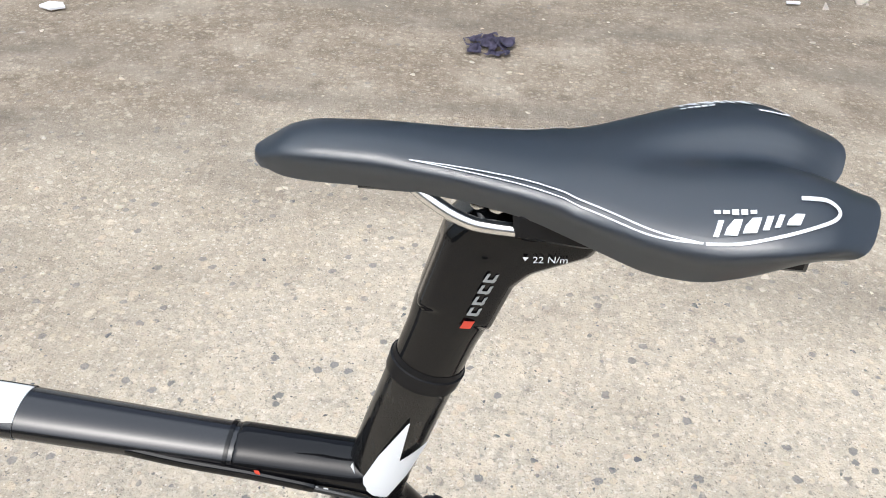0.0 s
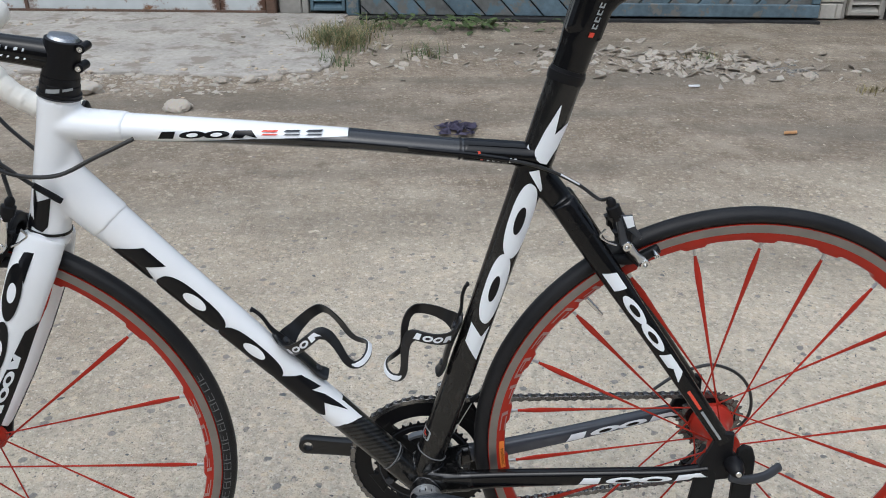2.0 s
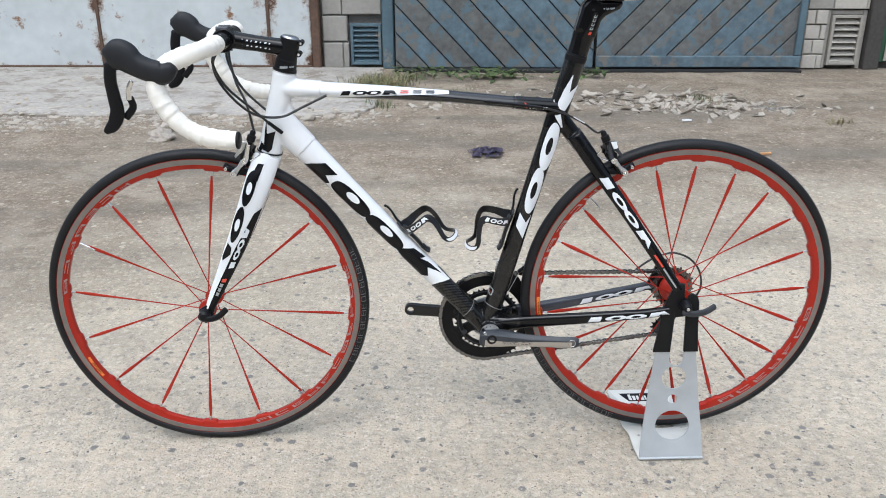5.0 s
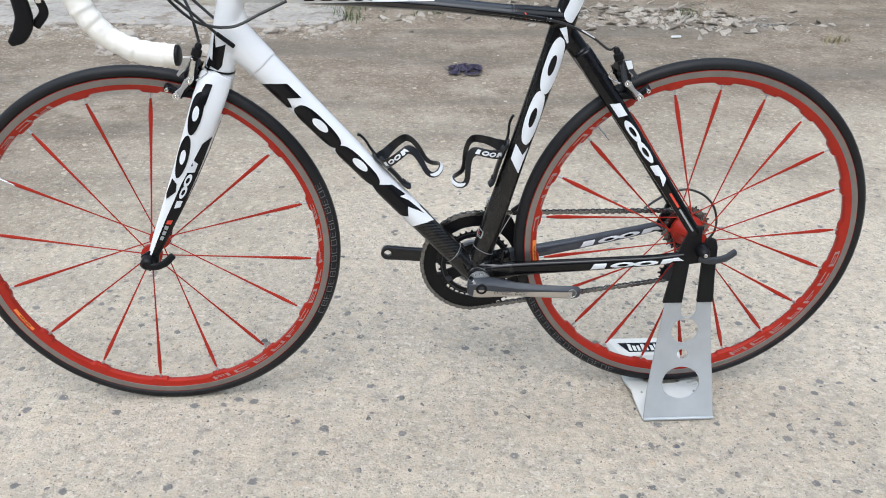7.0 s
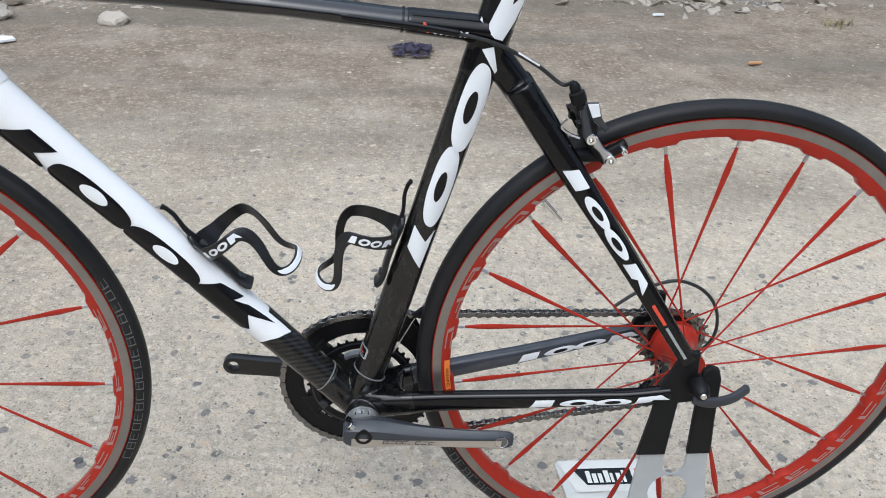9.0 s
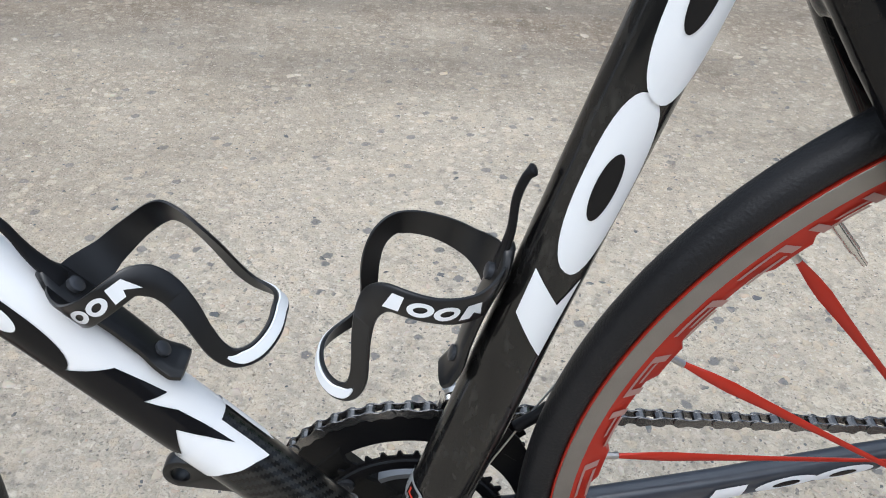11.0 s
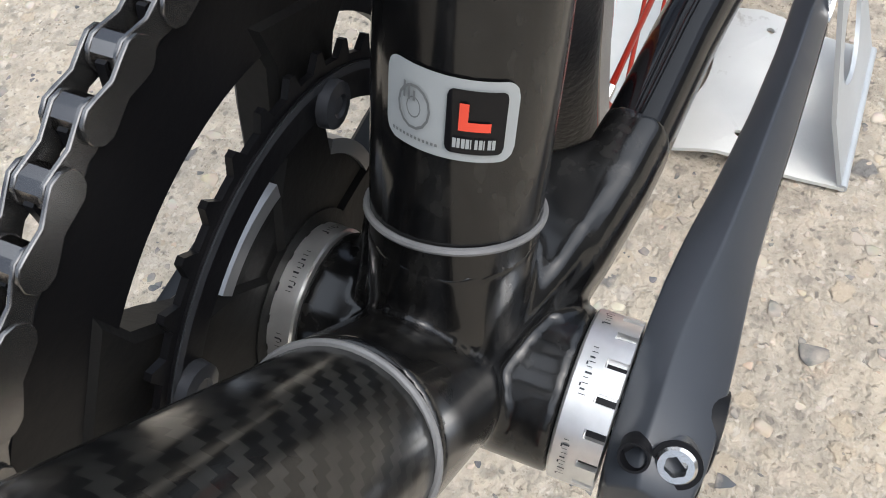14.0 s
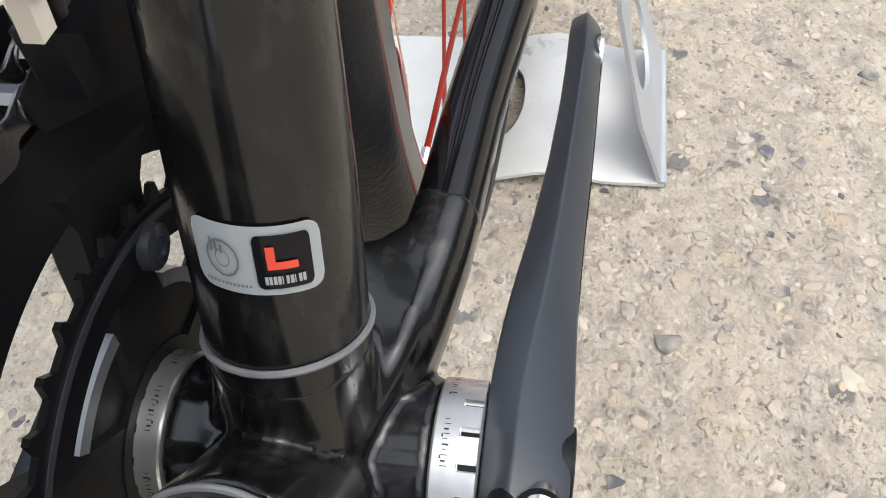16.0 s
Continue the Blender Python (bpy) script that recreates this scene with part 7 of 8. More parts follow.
    p0, p1 = np.array(pl(0.000, -0.032, 0.036)), np.array(pl(-0.010, -0.031, 0.064))
    pts = [p0 + (p1 - p0) * t for t in (0, 0.2, 0.25, 0.62, 0.68, 0.85, 1.0)]
    sweep(b, pts, [0.0055, 0.0055, 0.0085, 0.0085, 0.0055, 0.006, 0.0035], n=14)
    part("barrel_adjuster", b, PLASTIC, cal, "black knurled barrel adjuster")
    return cal, p1


front_cal, front_top = caliper(-0.868, 0.655, -1, radians(2), "silver and black front brake caliper")
rear_cal, rear_top = caliper(-0.156, 0.647, 1, radians(4), "black rear brake caliper with a silver arm")


# ---- saddle and seatpost ----
def seat_pt(s, f=0.0):
    return np.array([seat_x(0.269) + 0.2764 * s - 0.9610 * f, 0, 0.269 + 0.9610 * s + 0.2764 * f])


bm = bmesh.new()
sweep(bm, [seat_pt(0.596), seat_pt(0.6065), seat_pt(0.607), seat_pt(0.611)], [0.0216, 0.0222, 0.0212, 0.0206], [0.0176, 0.0182, 0.0172, 0.0168], n=32)
part("mast_collar", bm, PLASTIC, bike, "black rubber collar on the mast")
bm = bmesh.new()
sweep(bm, [seat_pt(0.606), seat_pt(0.632), seat_pt(0.640), seat_pt(0.648), seat_pt(0.665), seat_pt(0.69)], [0.0200, 0.0202, 0.0208, 0.0215, 0.0220, 0.0222], [0.0165, 0.0166, 0.0170, 0.0176, 0.0180, 0.0180], n=32)
post = part("seatpost", bm, BLACK, bike, "black carbon seatpost on the mast")
POST = Tube([(*seat_pt(0.64), 0.0218, 0.0182), (*seat_pt(0.70), 0.0222, 0.0182)])
shelf = [tuple(seat_pt(0.652, 0.0210)[[0, 2]]), tuple(seat_pt(0.700, 0.0220)[[0, 2]]), (-0.212, 0.958), (-0.204, 0.966), (-0.192, 0.962), (-0.180, 0.957), (-0.158, 0.958), (-0.146, 0.958), (-0.143, 0.950), (-0.148, 0.941), (-0.163, 0.934), (-0.175, 0.928), (-0.183, 0.919), tuple(seat_pt(0.650, -0.0208)[[0, 2]])]
head = blend("seatpost_head", [
    lambda b: sweep(b, [seat_pt(0.640), seat_pt(0.660), seat_pt(0.698)], [0.0206, 0.0218, 0.0222], [0.0172, 0.0180, 0.0182], n=32),
    lambda b: prism(b, shelf, -0.0168, 0.0168, 0.005)], BLACK, post, 0.0015, 10, "black seatpost head with a swept-back shelf")
bm = bmesh.new()
prism(bm, [(-0.189, 0.9710), (-0.186, 0.9755), (-0.155, 0.9690), (-0.145, 0.9640), (-0.145, 0.9565), (-0.155, 0.9560), (-0.187, 0.9590)], -0.028, 0.028, 0.003)
part("rail_clamp", bm, PLASTIC, post, "black saddle rail clamp")
bm = bmesh.new()
for x, z in ((-0.205, 0.9680), (-0.196, 0.9665)):
    lathe(bm, [(-0.012, 0.0), (-0.012, 0.004), (0.012, 0.004), (0.012, 0.0)], (x, 0, z), 14)
part("clamp_bolt", bm, STEEL, post, "steel clamp bolts")


decal(POST, [(0.012, -0.16), (0.0175, -0.19), (0.0180, -0.44), (0.0125, -0.41)], DECAL_R, post, 0.0009)
for k in range(4):
    u = 0.0215 + 0.0078 * k
    for g0, g1, w in ((-0.17, -0.24, 0.0056), (-0.36, -0.43, 0.0056), (-0.17, -0.43, 0.0019)):
        decal(POST, [(u, g0), (u + w, g0 - 0.03), (u + w + 0.0006, g1 - 0.03), (u + 0.0006, g1)], DECAL_G, post, 0.0009)
v, fc = text_mesh("22 N/m", 0.0055)
film("torque_print", [(-0.168 + x, -0.0182, 0.9425 + y + 0.10 * x) for x, y in v], fc, DECAL_W, head, "white torque figure 22 N/m")
film("torque_mark", [(-0.1815, -0.0182, 0.9432), (-0.1785, -0.0182, 0.9432), (-0.1800, -0.0182, 0.9408)], [(0, 1, 2)], DECAL_W, head)

# rails
bm = bmesh.new()
for s in (-1, 1):
    pts = smooth_line([(-0.256, s * 0.010, 0.986), (-0.243, s * 0.013, 0.981), (-0.228, s * 0.018, 0.972), (-0.212, s * 0.0215, 0.9645), (-0.195, s * 0.022, 0.9615), (-0.150, s * 0.022, 0.9610), (-0.110, s * 0.026, 0.963), (-0.075, s * 0.034, 0.976)], 5)
    sweep(bm, pts, 0.0036, n=14)
rails = bm


def saddle_mesh():
    xs = np.array([0.0, 0.008, 0.025, 0.06, 0.10, 0.135, 0.165, 0.190, 0.215, 0.240, 0.260, 0.280]) * 1.0
    ww = np.array([0.004, 0.0125, 0.0175, 0.0195, 0.0235, 0.0305, 0.0425, 0.0560, 0.0650, 0.0665, 0.0640, 0.0560])
    top = np.array([0.979, 0.9885, 0.9945, 0.9955, 0.9930, 0.9915, 0.9930, 0.9965, 1.0010, 1.0050, 1.0035, 0.9945])
    low = np.array([0.977, 0.9745, 0.9745, 0.9755, 0.9750, 0.9715, 0.9660, 0.9640, 0.9680, 0.9760, 0.9820, 0.9830])
    us = np.linspace(0, 0.280, 72)
    qs = np.linspace(-1, 1, 49)
    sm = lambda tab: np.interp(us, np.linspace(0, 0.28, 281), np.convolve(np.pad(np.interp(np.linspace(0, 0.28, 281), xs, tab), 9, mode="edge"), np.ones(19) / 19, "valid"))
    W, T, Lo = sm(ww), sm(top), sm(low)
    W[0], T[0], Lo[0] = 0.004, 0.982, 0.976
    W[1] = 0.010
    verts = []
    for i, u in enumerate(us):
        for q in qs:
            a = q * radians(112)
            yy = W[i] * math.copysign(min(1.0, abs(math.sin(min(abs(a), math.pi / 2)))) , a)
            if abs(a) > math.pi / 2:
                yy *= 1 - 0.10 * (abs(a) - math.pi / 2) / 0.38
            drop = 1 - max(0.0, math.cos(min(abs(a), math.pi / 2))) ** (0.62 if u < 0.15 else 0.8)
            mid = T[i] - 0.55 * (T[i] - Lo[i])
            z = T[i] - drop * (T[i] - mid)
            if abs(a) > math.pi / 2:
                z = mid - (mid - Lo[i]) * (abs(a) - math.pi / 2) / 0.384
            k = max(0.0, (u - 0.17) / 0.11)
            z -= 0.012 * k * math.exp(-((yy / 0.014) ** 2))
            tail = (u / 0.28) ** 6
            ext = 0.009 * math.exp(-((abs(yy) - 0.024) / 0.022) ** 2) - 0.004 * math.exp(-((yy / 0.006) ** 2)) - 0.022 * (abs(q) ** 4)
            verts.append((-0.312 + u * 0.966 + tail * ext, yy, z - 0.004 * tail * abs(q)))
    n = len(qs)
    faces = [(i * n + j, i * n + j + 1, (i + 1) * n + j + 1, (i + 1) * n + j) for i in range(len(us) - 1) for j in range(n - 1)]
    return verts, faces, us, qs


sv, sf, sus, sqs = saddle_mesh()
bm = bmesh.new()
put(bm, sv, sf)
bmesh.ops.solidify(bm, geom=bm.faces[:], thickness=0.0045)
saddle = part("saddle", bm, SADDLE, bike, "satin black saddle with a split tail and white lines", sharp=50)
part("saddle_rail", rails, STEEL, saddle, "bent polished saddle rails")
for lo, hi in (((-0.262, -0.014, 0.970), (-0.238, 0.014, 0.983)), ((-0.085, -0.045, 0.966), (-0.060, 0.045, 0.980))):
    bm = bmesh.new()
    box(bm, lo, hi, 0.003)
    part("rail_socket", bm, PLASTIC, saddle, "black rail socket under the shell")
SV = np.array(sv).reshape(len(sus), len(sqs), 3)


def on_saddle(u, q, off=0.0006):
    """A point just over the saddle's skin at length u and side q (-1 near, 1 far)."""
    fi, fj = np.clip(u / 0.28 * (len(sus) - 1), 0, len(sus) - 1.001), np.clip((q + 1) / 2 * (len(sqs) - 1), 0, len(sqs) - 1.001)
    i, j = int(fi), int(fj)
    a, b = fi - i, fj - j
    p = (SV[i, j] * (1 - a) * (1 - b) + SV[i + 1, j] * a * (1 - b) + SV[i, j + 1] * (1 - a) * b + SV[i + 1, j + 1] * a * b)
    nrm = np.cross(SV[i, j + 1] - SV[i, j], SV[i + 1, j] - SV[i, j])
    nrm /= np.linalg.norm(nrm) + 1e-12
    if nrm[2] < 0 and abs(q) < 0.8:
        nrm = -nrm
    if abs(q) >= 0.8 and nrm[1] * q < 0:
        nrm = -nrm
    return p + nrm * off


def saddle_line(pts, wide, name="saddle_line"):
    p = smooth_line(pts, 8)
    d = np.gradient(p, axis=0)
    vs = []
    for (u, q), (du, dq) in zip(p, d):
        L = math.hypot(du, dq * 0.06) + 1e-9
        nu, nq = -dq * 0.06 / L, du / L / 0.06
        vs += [tuple(on_saddle(u - nu * wide / 2, q - nq * wide / 2)), tuple(on_saddle(u + nu * wide / 2, q + nq * wide / 2))]
    return film(name, vs, [(2 * k, 2 * k + 1, 2 * k + 3, 2 * k + 2) for k in range(len(p) - 1)], DECAL_W, saddle)


for s in (-1, 1):
    saddle_line([(0.077, s * 0.50), (0.10, s * 0.47), (0.13, s * 0.45), (0.16, s * 0.52), (0.185, s * 0.60), (0.207, s * 0.64)], 0.0010)
    saddle_line([(0.077, s * 0.50), (0.10, s * 0.52), (0.13, s * 0.53), (0.16, s * 0.59), (0.185, s * 0.65), (0.207, s * 0.64)], 0.0010)
    saddle_line([(0.208, s * 0.64), (0.225, s * 0.62), (0.243, s * 0.56), (0.258, s * 0.47), (0.262, s * 0.39), (0.257, s * 0.33), (0.246, s * 0.33)], 0.0015)
    # a row of slanting plain bars, and a row of small ones over it
    for k, wd in enumerate((0.0022, 0.0052, 0.0056, 0.0026, 0.0022, 0.0056)):
        u = 0.2115 + (0.0, 0.0044, 0.0116, 0.0194, 0.0242, 0.0290)[k]
        q = 0.525 - 0.012 * k
        h = 0.115 - 0.008 * k
        vs = [tuple(on_saddle(u + a * wd + 0.0022 * b, s * (q - b * h))) for a, b in ((0, -0.5), (1, -0.5), (1, 0.0), (1, 0.5), (0.35 if wd > 0.004 else 0, 0.5), (0, 0.0))]
        film("saddle_print", vs, [(0, 1, 2, 3, 4, 5)], DECAL_W, saddle)
    for k in range(5):
        u = 0.2110 + 0.0036 * k
        vs = [tuple(on_saddle(u + a * 0.0026, s * (0.415 - b * (0.034 if k in (2, 3) else 0.022)))) for a, b in ((0, -0.5), (1, -0.5), (1, 0.5), (0, 0.5))]
        film("saddle_print", vs, [(0, 1, 2, 3)], DECAL_W, saddle)

# ---- stem, bars, levers ----
bm = bmesh.new()
hp = lambda z: (head_x(z), 0, z)
sweep(bm, [hp(0.828), hp(0.833), hp(0.8335), hp(0.842), hp(0.8425), hp(0.850)], [0.0225, 0.0235, 0.0215, 0.0215, 0.0205, 0.0205], n=36)
sweep(bm, [hp(0.850), hp(0.8895), hp(0.8905)], [0.0195, 0.0195, 0.017], n=32)
headset = part("headset", bm, PLASTIC, bike, "black headset spacers")
bm = bmesh.new()
for a0, a1, z0, z1 in ((-112, -72, 0.8355, 0.8400), (-64, -34, 0.8362, 0.8392)):
    ring = [[(head_x(z) + 0.0219 * math.cos(radians(a)), 0.0219 * math.sin(radians(a)), z) for a in np.linspace(a0 - 90 + 90, a1, 8)] for z in (z0, z1)]
    put(bm, ring[0] + ring[1], [(i, i + 1, i + 9, i + 8) for i in range(7)])
part("headset_print", bm, DECAL_G, headset, "pale printed shapes on the spacer", sharp=0)
bm = bmesh.new()
sweep(bm, [hp(0.8278), hp(0.8292)], 0.0238, n=40)
part("headset_ring", bm, GUN, headset, "dark polished lower ring")
bm = bmesh.new()
back, clamp = np.array(hp(0.871)), np.array([-0.900, 0, 0.8895])
sweep(bm, [back, back + (clamp - back) * 0.5, clamp], [0.0165, 0.0150, 0.0165], [0.0175, 0.0145, 0.0185], n=28, power=2.4)
lathe(bm, [(-0.0225, 0.0), (-0.0225, 0.0195), (-0.0205, 0.0215), (0.0205, 0.0215), (0.0225, 0.0195), (0.0225, 0.0)], tuple(clamp), 36)
stem = part("stem", bm, BLACK, bike, "black forged handlebar stem")
for y in (-0.014, 0.014):
    for z in (-0.017, 0.017):
        bm = bmesh.new()
        sweep(bm, [clamp + (-0.014, y, z * 1.2), clamp + (0.008, y, z * 1.2)], 0.0042, n=12)
        part("stem_bolt", bm, GUN, stem, "dark face plate bolt")
for z in (0.860, 0.881):
    bm = bmesh.new()
    sweep(bm, [(head_x(z) + 0.0225, -0.012, z), (head_x(z) + 0.0225, 0.012, z)], 0.005, n=14, side=(0, 0, 1))
    part("stem_clamp", bm, PLASTIC, stem, "black clamp lug behind the stem")
    bm = bmesh.new()
    lathe(bm, [(-0.0135, 0.0), (-0.0128, 0.0012), (-0.0140, 0.0014), (-0.0140, 0.0030), (-0.0120, 0.0033)], (head_x(z) + 0.0225, 0, z), 14)
    part("clamp_bolt", bm, STEEL, stem, "steel clamp bolt")
bm = bmesh.new()
sweep(bm, [hp(0.8905), hp(0.8935), hp(0.8945)], [0.0165, 0.0150, 0.008], n=28)
part("top_cap", bm, ALU, stem, "silver-edged top cap")
bm = bmesh.new()
for k in range(7):
    p = back + (clamp - back) * (0.30 + 0.072 * k)
    for z0, z1, sh in ((0.0034, 0.0066, 0.0), (-0.0056, -0.0036, 0.0)):
        put(bm, [(p[0] + a * (0.0022 + 0.0018 * (k % 2)) + b * 0.0016, -0.0152 - 0.0004, p[2] + (z0 if b == 0 else z1)) for a, b in ((0, 0), (1, 0), (1, 1), (0, 1))], [(0, 1, 2, 3)])
part("stem_print", bm, DECAL_W, stem, "white printed shapes on the stem", sharp=0)

left = [(-0.900, -0.024, 0.8895), (-0.901, -0.075, 0.8905), (-0.906, -0.125, 0.8905), (-0.920, -0.168, 0.888), (-0.944, -0.194, 0.881), (-0.968, -0.205, 0.868), (-0.980, -0.209, 0.848), (-0.977, -0.211, 0.823), (-0.962, -0.213, 0.795), (-0.938, -0.214, 0.769), (-0.905, -0.215, 0.752), (-0.875, -0.2155, 0.746), (-0.850, -0.216, 0.745)]
bm = bmesh.new()
sweep(bm, [(-0.900, -0.075, 0.8905), (-0.900, 0.0, 0.8895), (-0.900, 0.075, 0.8905)], 0.0157, n=28, side=(0, 0, 1))
bar = part("handlebar", bm, BLACK, bike, "black drop handlebar")
bm = bmesh.new()
for y in (-0.055, 0.055):
    for k in range(5):
        put(bm, [(-0.9155 + 0.003 * j, y - 0.010 + 0.004 * k + 0.003 * i, 0.8935 + 0.0035 * j) for i, j in ((0, 0), (1, 0), (1, 1), (0, 1))], [(0, 1, 2, 3)])
part("bar_print", bm, DECAL_W, bar, "small white printed shapes", sharp=0)
for s in (1, -1):
    pts = smooth_line([(x, y * s if y != 0 else 0, z) for x, y, z in left[1:]], 10)
    d = np.r_[0, np.cumsum(np.linalg.norm(np.diff(pts, axis=0), axis=1))]
    n = 150
    ss = np.linspace(0, d[-1], n)
    pts = np.array([[np.interp(q, d, pts[:, i]) for i in range(3)] for q in ss])
    # overlapping wraps: each turn steps up and slumps a little
    rad = 0.0156 + 0.0015 * ((ss / 0.021) % 1.0) + 0.0007 * np.sin(ss * 61) + 0.0004 * np.sin(ss * 390)
    bm = bmesh.new()
    sweep(bm, pts, rad, n=24, side=(0.0, 0.3, 1.0) if False else (0, 0.2, 0.1), caps=True)
    part("bar_tape", bm, TAPE, bar, "creased white bar tape", sharp=60)
    bm = bmesh.new()
    e = pts[-1]
    t = (pts[-1] - pts[-3]) / np.linalg.norm(pts[-1] - pts[-3])
    sweep(bm, [e - t * 0.002, e + t * 0.004, e + t * 0.006], [0.0150, 0.0150, 0.011], n=24)
    part("end_plug", bm, PLASTIC, bar, "black bar end plug")


def hood_row(px, pz):
    return (-1.026 + 0.00097 * px - 0.0002 * pz, 0.918 - 0.00091 * pz)


for s in (-1, 1):
    yc = s * 0.2125
    # spine of the hood: centre height and half-height along its length
    spine = [(92, 52, 0.0125, 0.0140), (76, 62, 0.0225, 0.0170), (50, 56, 0.0215, 0.0180), (26, 45, 0.0225, 0.0178), (8, 32, 0.0285, 0.0170), (-8, 26, 0.0285, 0.0155), (-19, 24, 0.0205, 0.0135), (-26, 23, 0.0110, 0.0100)]
    pts, ra, rb = [], [], []
    for px, pz, a, b in spine:
        x, z = hood_row(px, pz)
        pts.append((x, yc, z))
        ra.append(a * 0.90)
        rb.append(b * 0.92)
    pts, ra, rb = smooth_line(pts, 5), smooth_line([[v] for v in ra], 5)[:, 0], smooth_line([[v] for v in rb], 5)[:, 0]
    bm = bmesh.new()
    sweep(bm, pts, ra, rb, n=26, power=2.3, dome=0.5)
    hood = part("brake_hood", bm, HOOD, bar, "black rubber brake hood", sharp=60)
    lev = smooth_line([(*hood_row(-16, 45)[:1], yc, hood_row(-16, 45)[1]), (hood_row(-14, 75)[0], yc - s * 0.002, hood_row(-14, 75)[1]), (hood_row(-6, 105)[0], yc - s * 0.003, hood_row(-6, 105)[1]), (hood_row(2, 135)[0], yc - s * 0.004, hood_row(2, 135)[1]), (hood_row(-2, 158)[0], yc - s * 0.004, hood_row(-2, 158)[1]), (hood_row(-14, 172)[0], yc - s * 0.004, hood_row(-14, 172)[1])], 6)
    k = len(lev)
    bm = bmesh.new()
    sweep(bm, lev, np.interp(np.linspace(0, 1, k), [0, 0.3, 0.7, 0.9, 1], [0.010, 0.0105, 0.0125, 0.010, 0.006]), np.interp(np.linspace(0, 1, k), [0, 1], [0.0075, 0.0060]), n=16, power=2.6, dome=0.6)
    part("brake_lever", bm, PLASTIC, hood, "black shift and brake lever")
    bm = bmesh.new()
    p = [(*hood_row(22, 78)[:1], yc - s * 0.004, hood_row(22, 78)[1]), (hood_row(18, 92)[0], yc - s * 0.005, hood_row(18, 92)[1]), (hood_row(20, 112)[0], yc - s * 0.006, hood_row(20, 112)[1])]
    sweep(bm, smooth_line(p, 5), 0.0045, 0.003, n=10, dome=0.5)
    part("lever_link", bm, STEEL, hood, "silver lever link")
    bm = bmesh.new()
    sweep(bm, smooth_line([(hood_row(20, 108)[0], yc - s * 0.008, hood_row(20, 108)[1]), (hood_row(27, 128)[0], yc - s * 0.010, hood_row(27, 128)[1]), (hood_row(16, 148)[0], yc - s * 0.010, hood_row(16, 148)[1])], 5), 0.0065, 0.003, n=12, dome=0.5)
    part("shift_paddle", bm, PLASTIC, hood, "black shift paddle")

# ---- cables ----
def cable(pts, label, r=0.0025):
    b = bmesh.new()
    sweep(b, smooth_line(pts, 8), r, n=10, side=(0.3, 0.9, 0.2))
    return part("cable", b, CABLE, bike, label)


cable([(-0.905, -0.050, 0.878), (-0.917, -0.052, 0.850), (-0.908, -0.052, 0.816), (-0.880, -0.048, 0.777), (-0.846, -0.042, 0.751), (-0.800, -0.034, 0.745), (-0.755, -0.027, 0.764), (-0.712, -0.022, 0.7835)], "black rear brake cable running to the top tube")
cable([(-0.903, 0.050, 0.880), (-0.903, 0.030, 0.850), (-0.888, 0.000, 0.806), (-0.868, -0.018, 0.768), (front_top[0], front_top[1], front_top[2])], "black front brake cable")
cable([(-0.905, -0.060, 0.878), (-0.916, -0.058, 0.852), (-0.897, -0.052, 0.808), (-0.856, -0.044, 0.766), (-0.826, -0.036, 0.735), (-0.806, -0.030, 0.7165)], "black shift cable running to the down tube")
cable([(-0.905, 0.060, 0.878), (-0.914, 0.058, 0.845), (-0.890, 0.050, 0.79), (-0.852, 0.042, 0.752), (-0.822, 0.035, 0.728), (-0.806, 0.030, 0.7165)], "black shift cable running to the down tube")
for s in (-1, 1):
    bm = bmesh.new()
    sweep(bm, [(-0.826, s * 0.036, 0.735), (-0.806, s * 0.030, 0.7165), (-0.801, s * 0.0285, 0.712)], [0.0036, 0.0040, 0.0036], n=12)
    part("cable_stop", bm, PLASTIC, bike, "black cable ferrule on the down tube")
cable([(-0.290, -0.0205, 0.7545), (-0.262, -0.0205, 0.7485), (-0.235, -0.019, 0.738), (-0.205, -0.018, 0.722), (-0.180, -0.020, 0.7045), (rear_top[0], rear_top[1], rear_top[2])], "black rear brake cable behind the seat tube", 0.0022)
bm = bmesh.new()
sweep(bm, [(-0.228, -0.0208, 0.7365), (-0.205, -0.0202, 0.7235)], 0.0010, n=8)
part("cable_print", bm, DECAL_W, bike, "pale print along the cable")


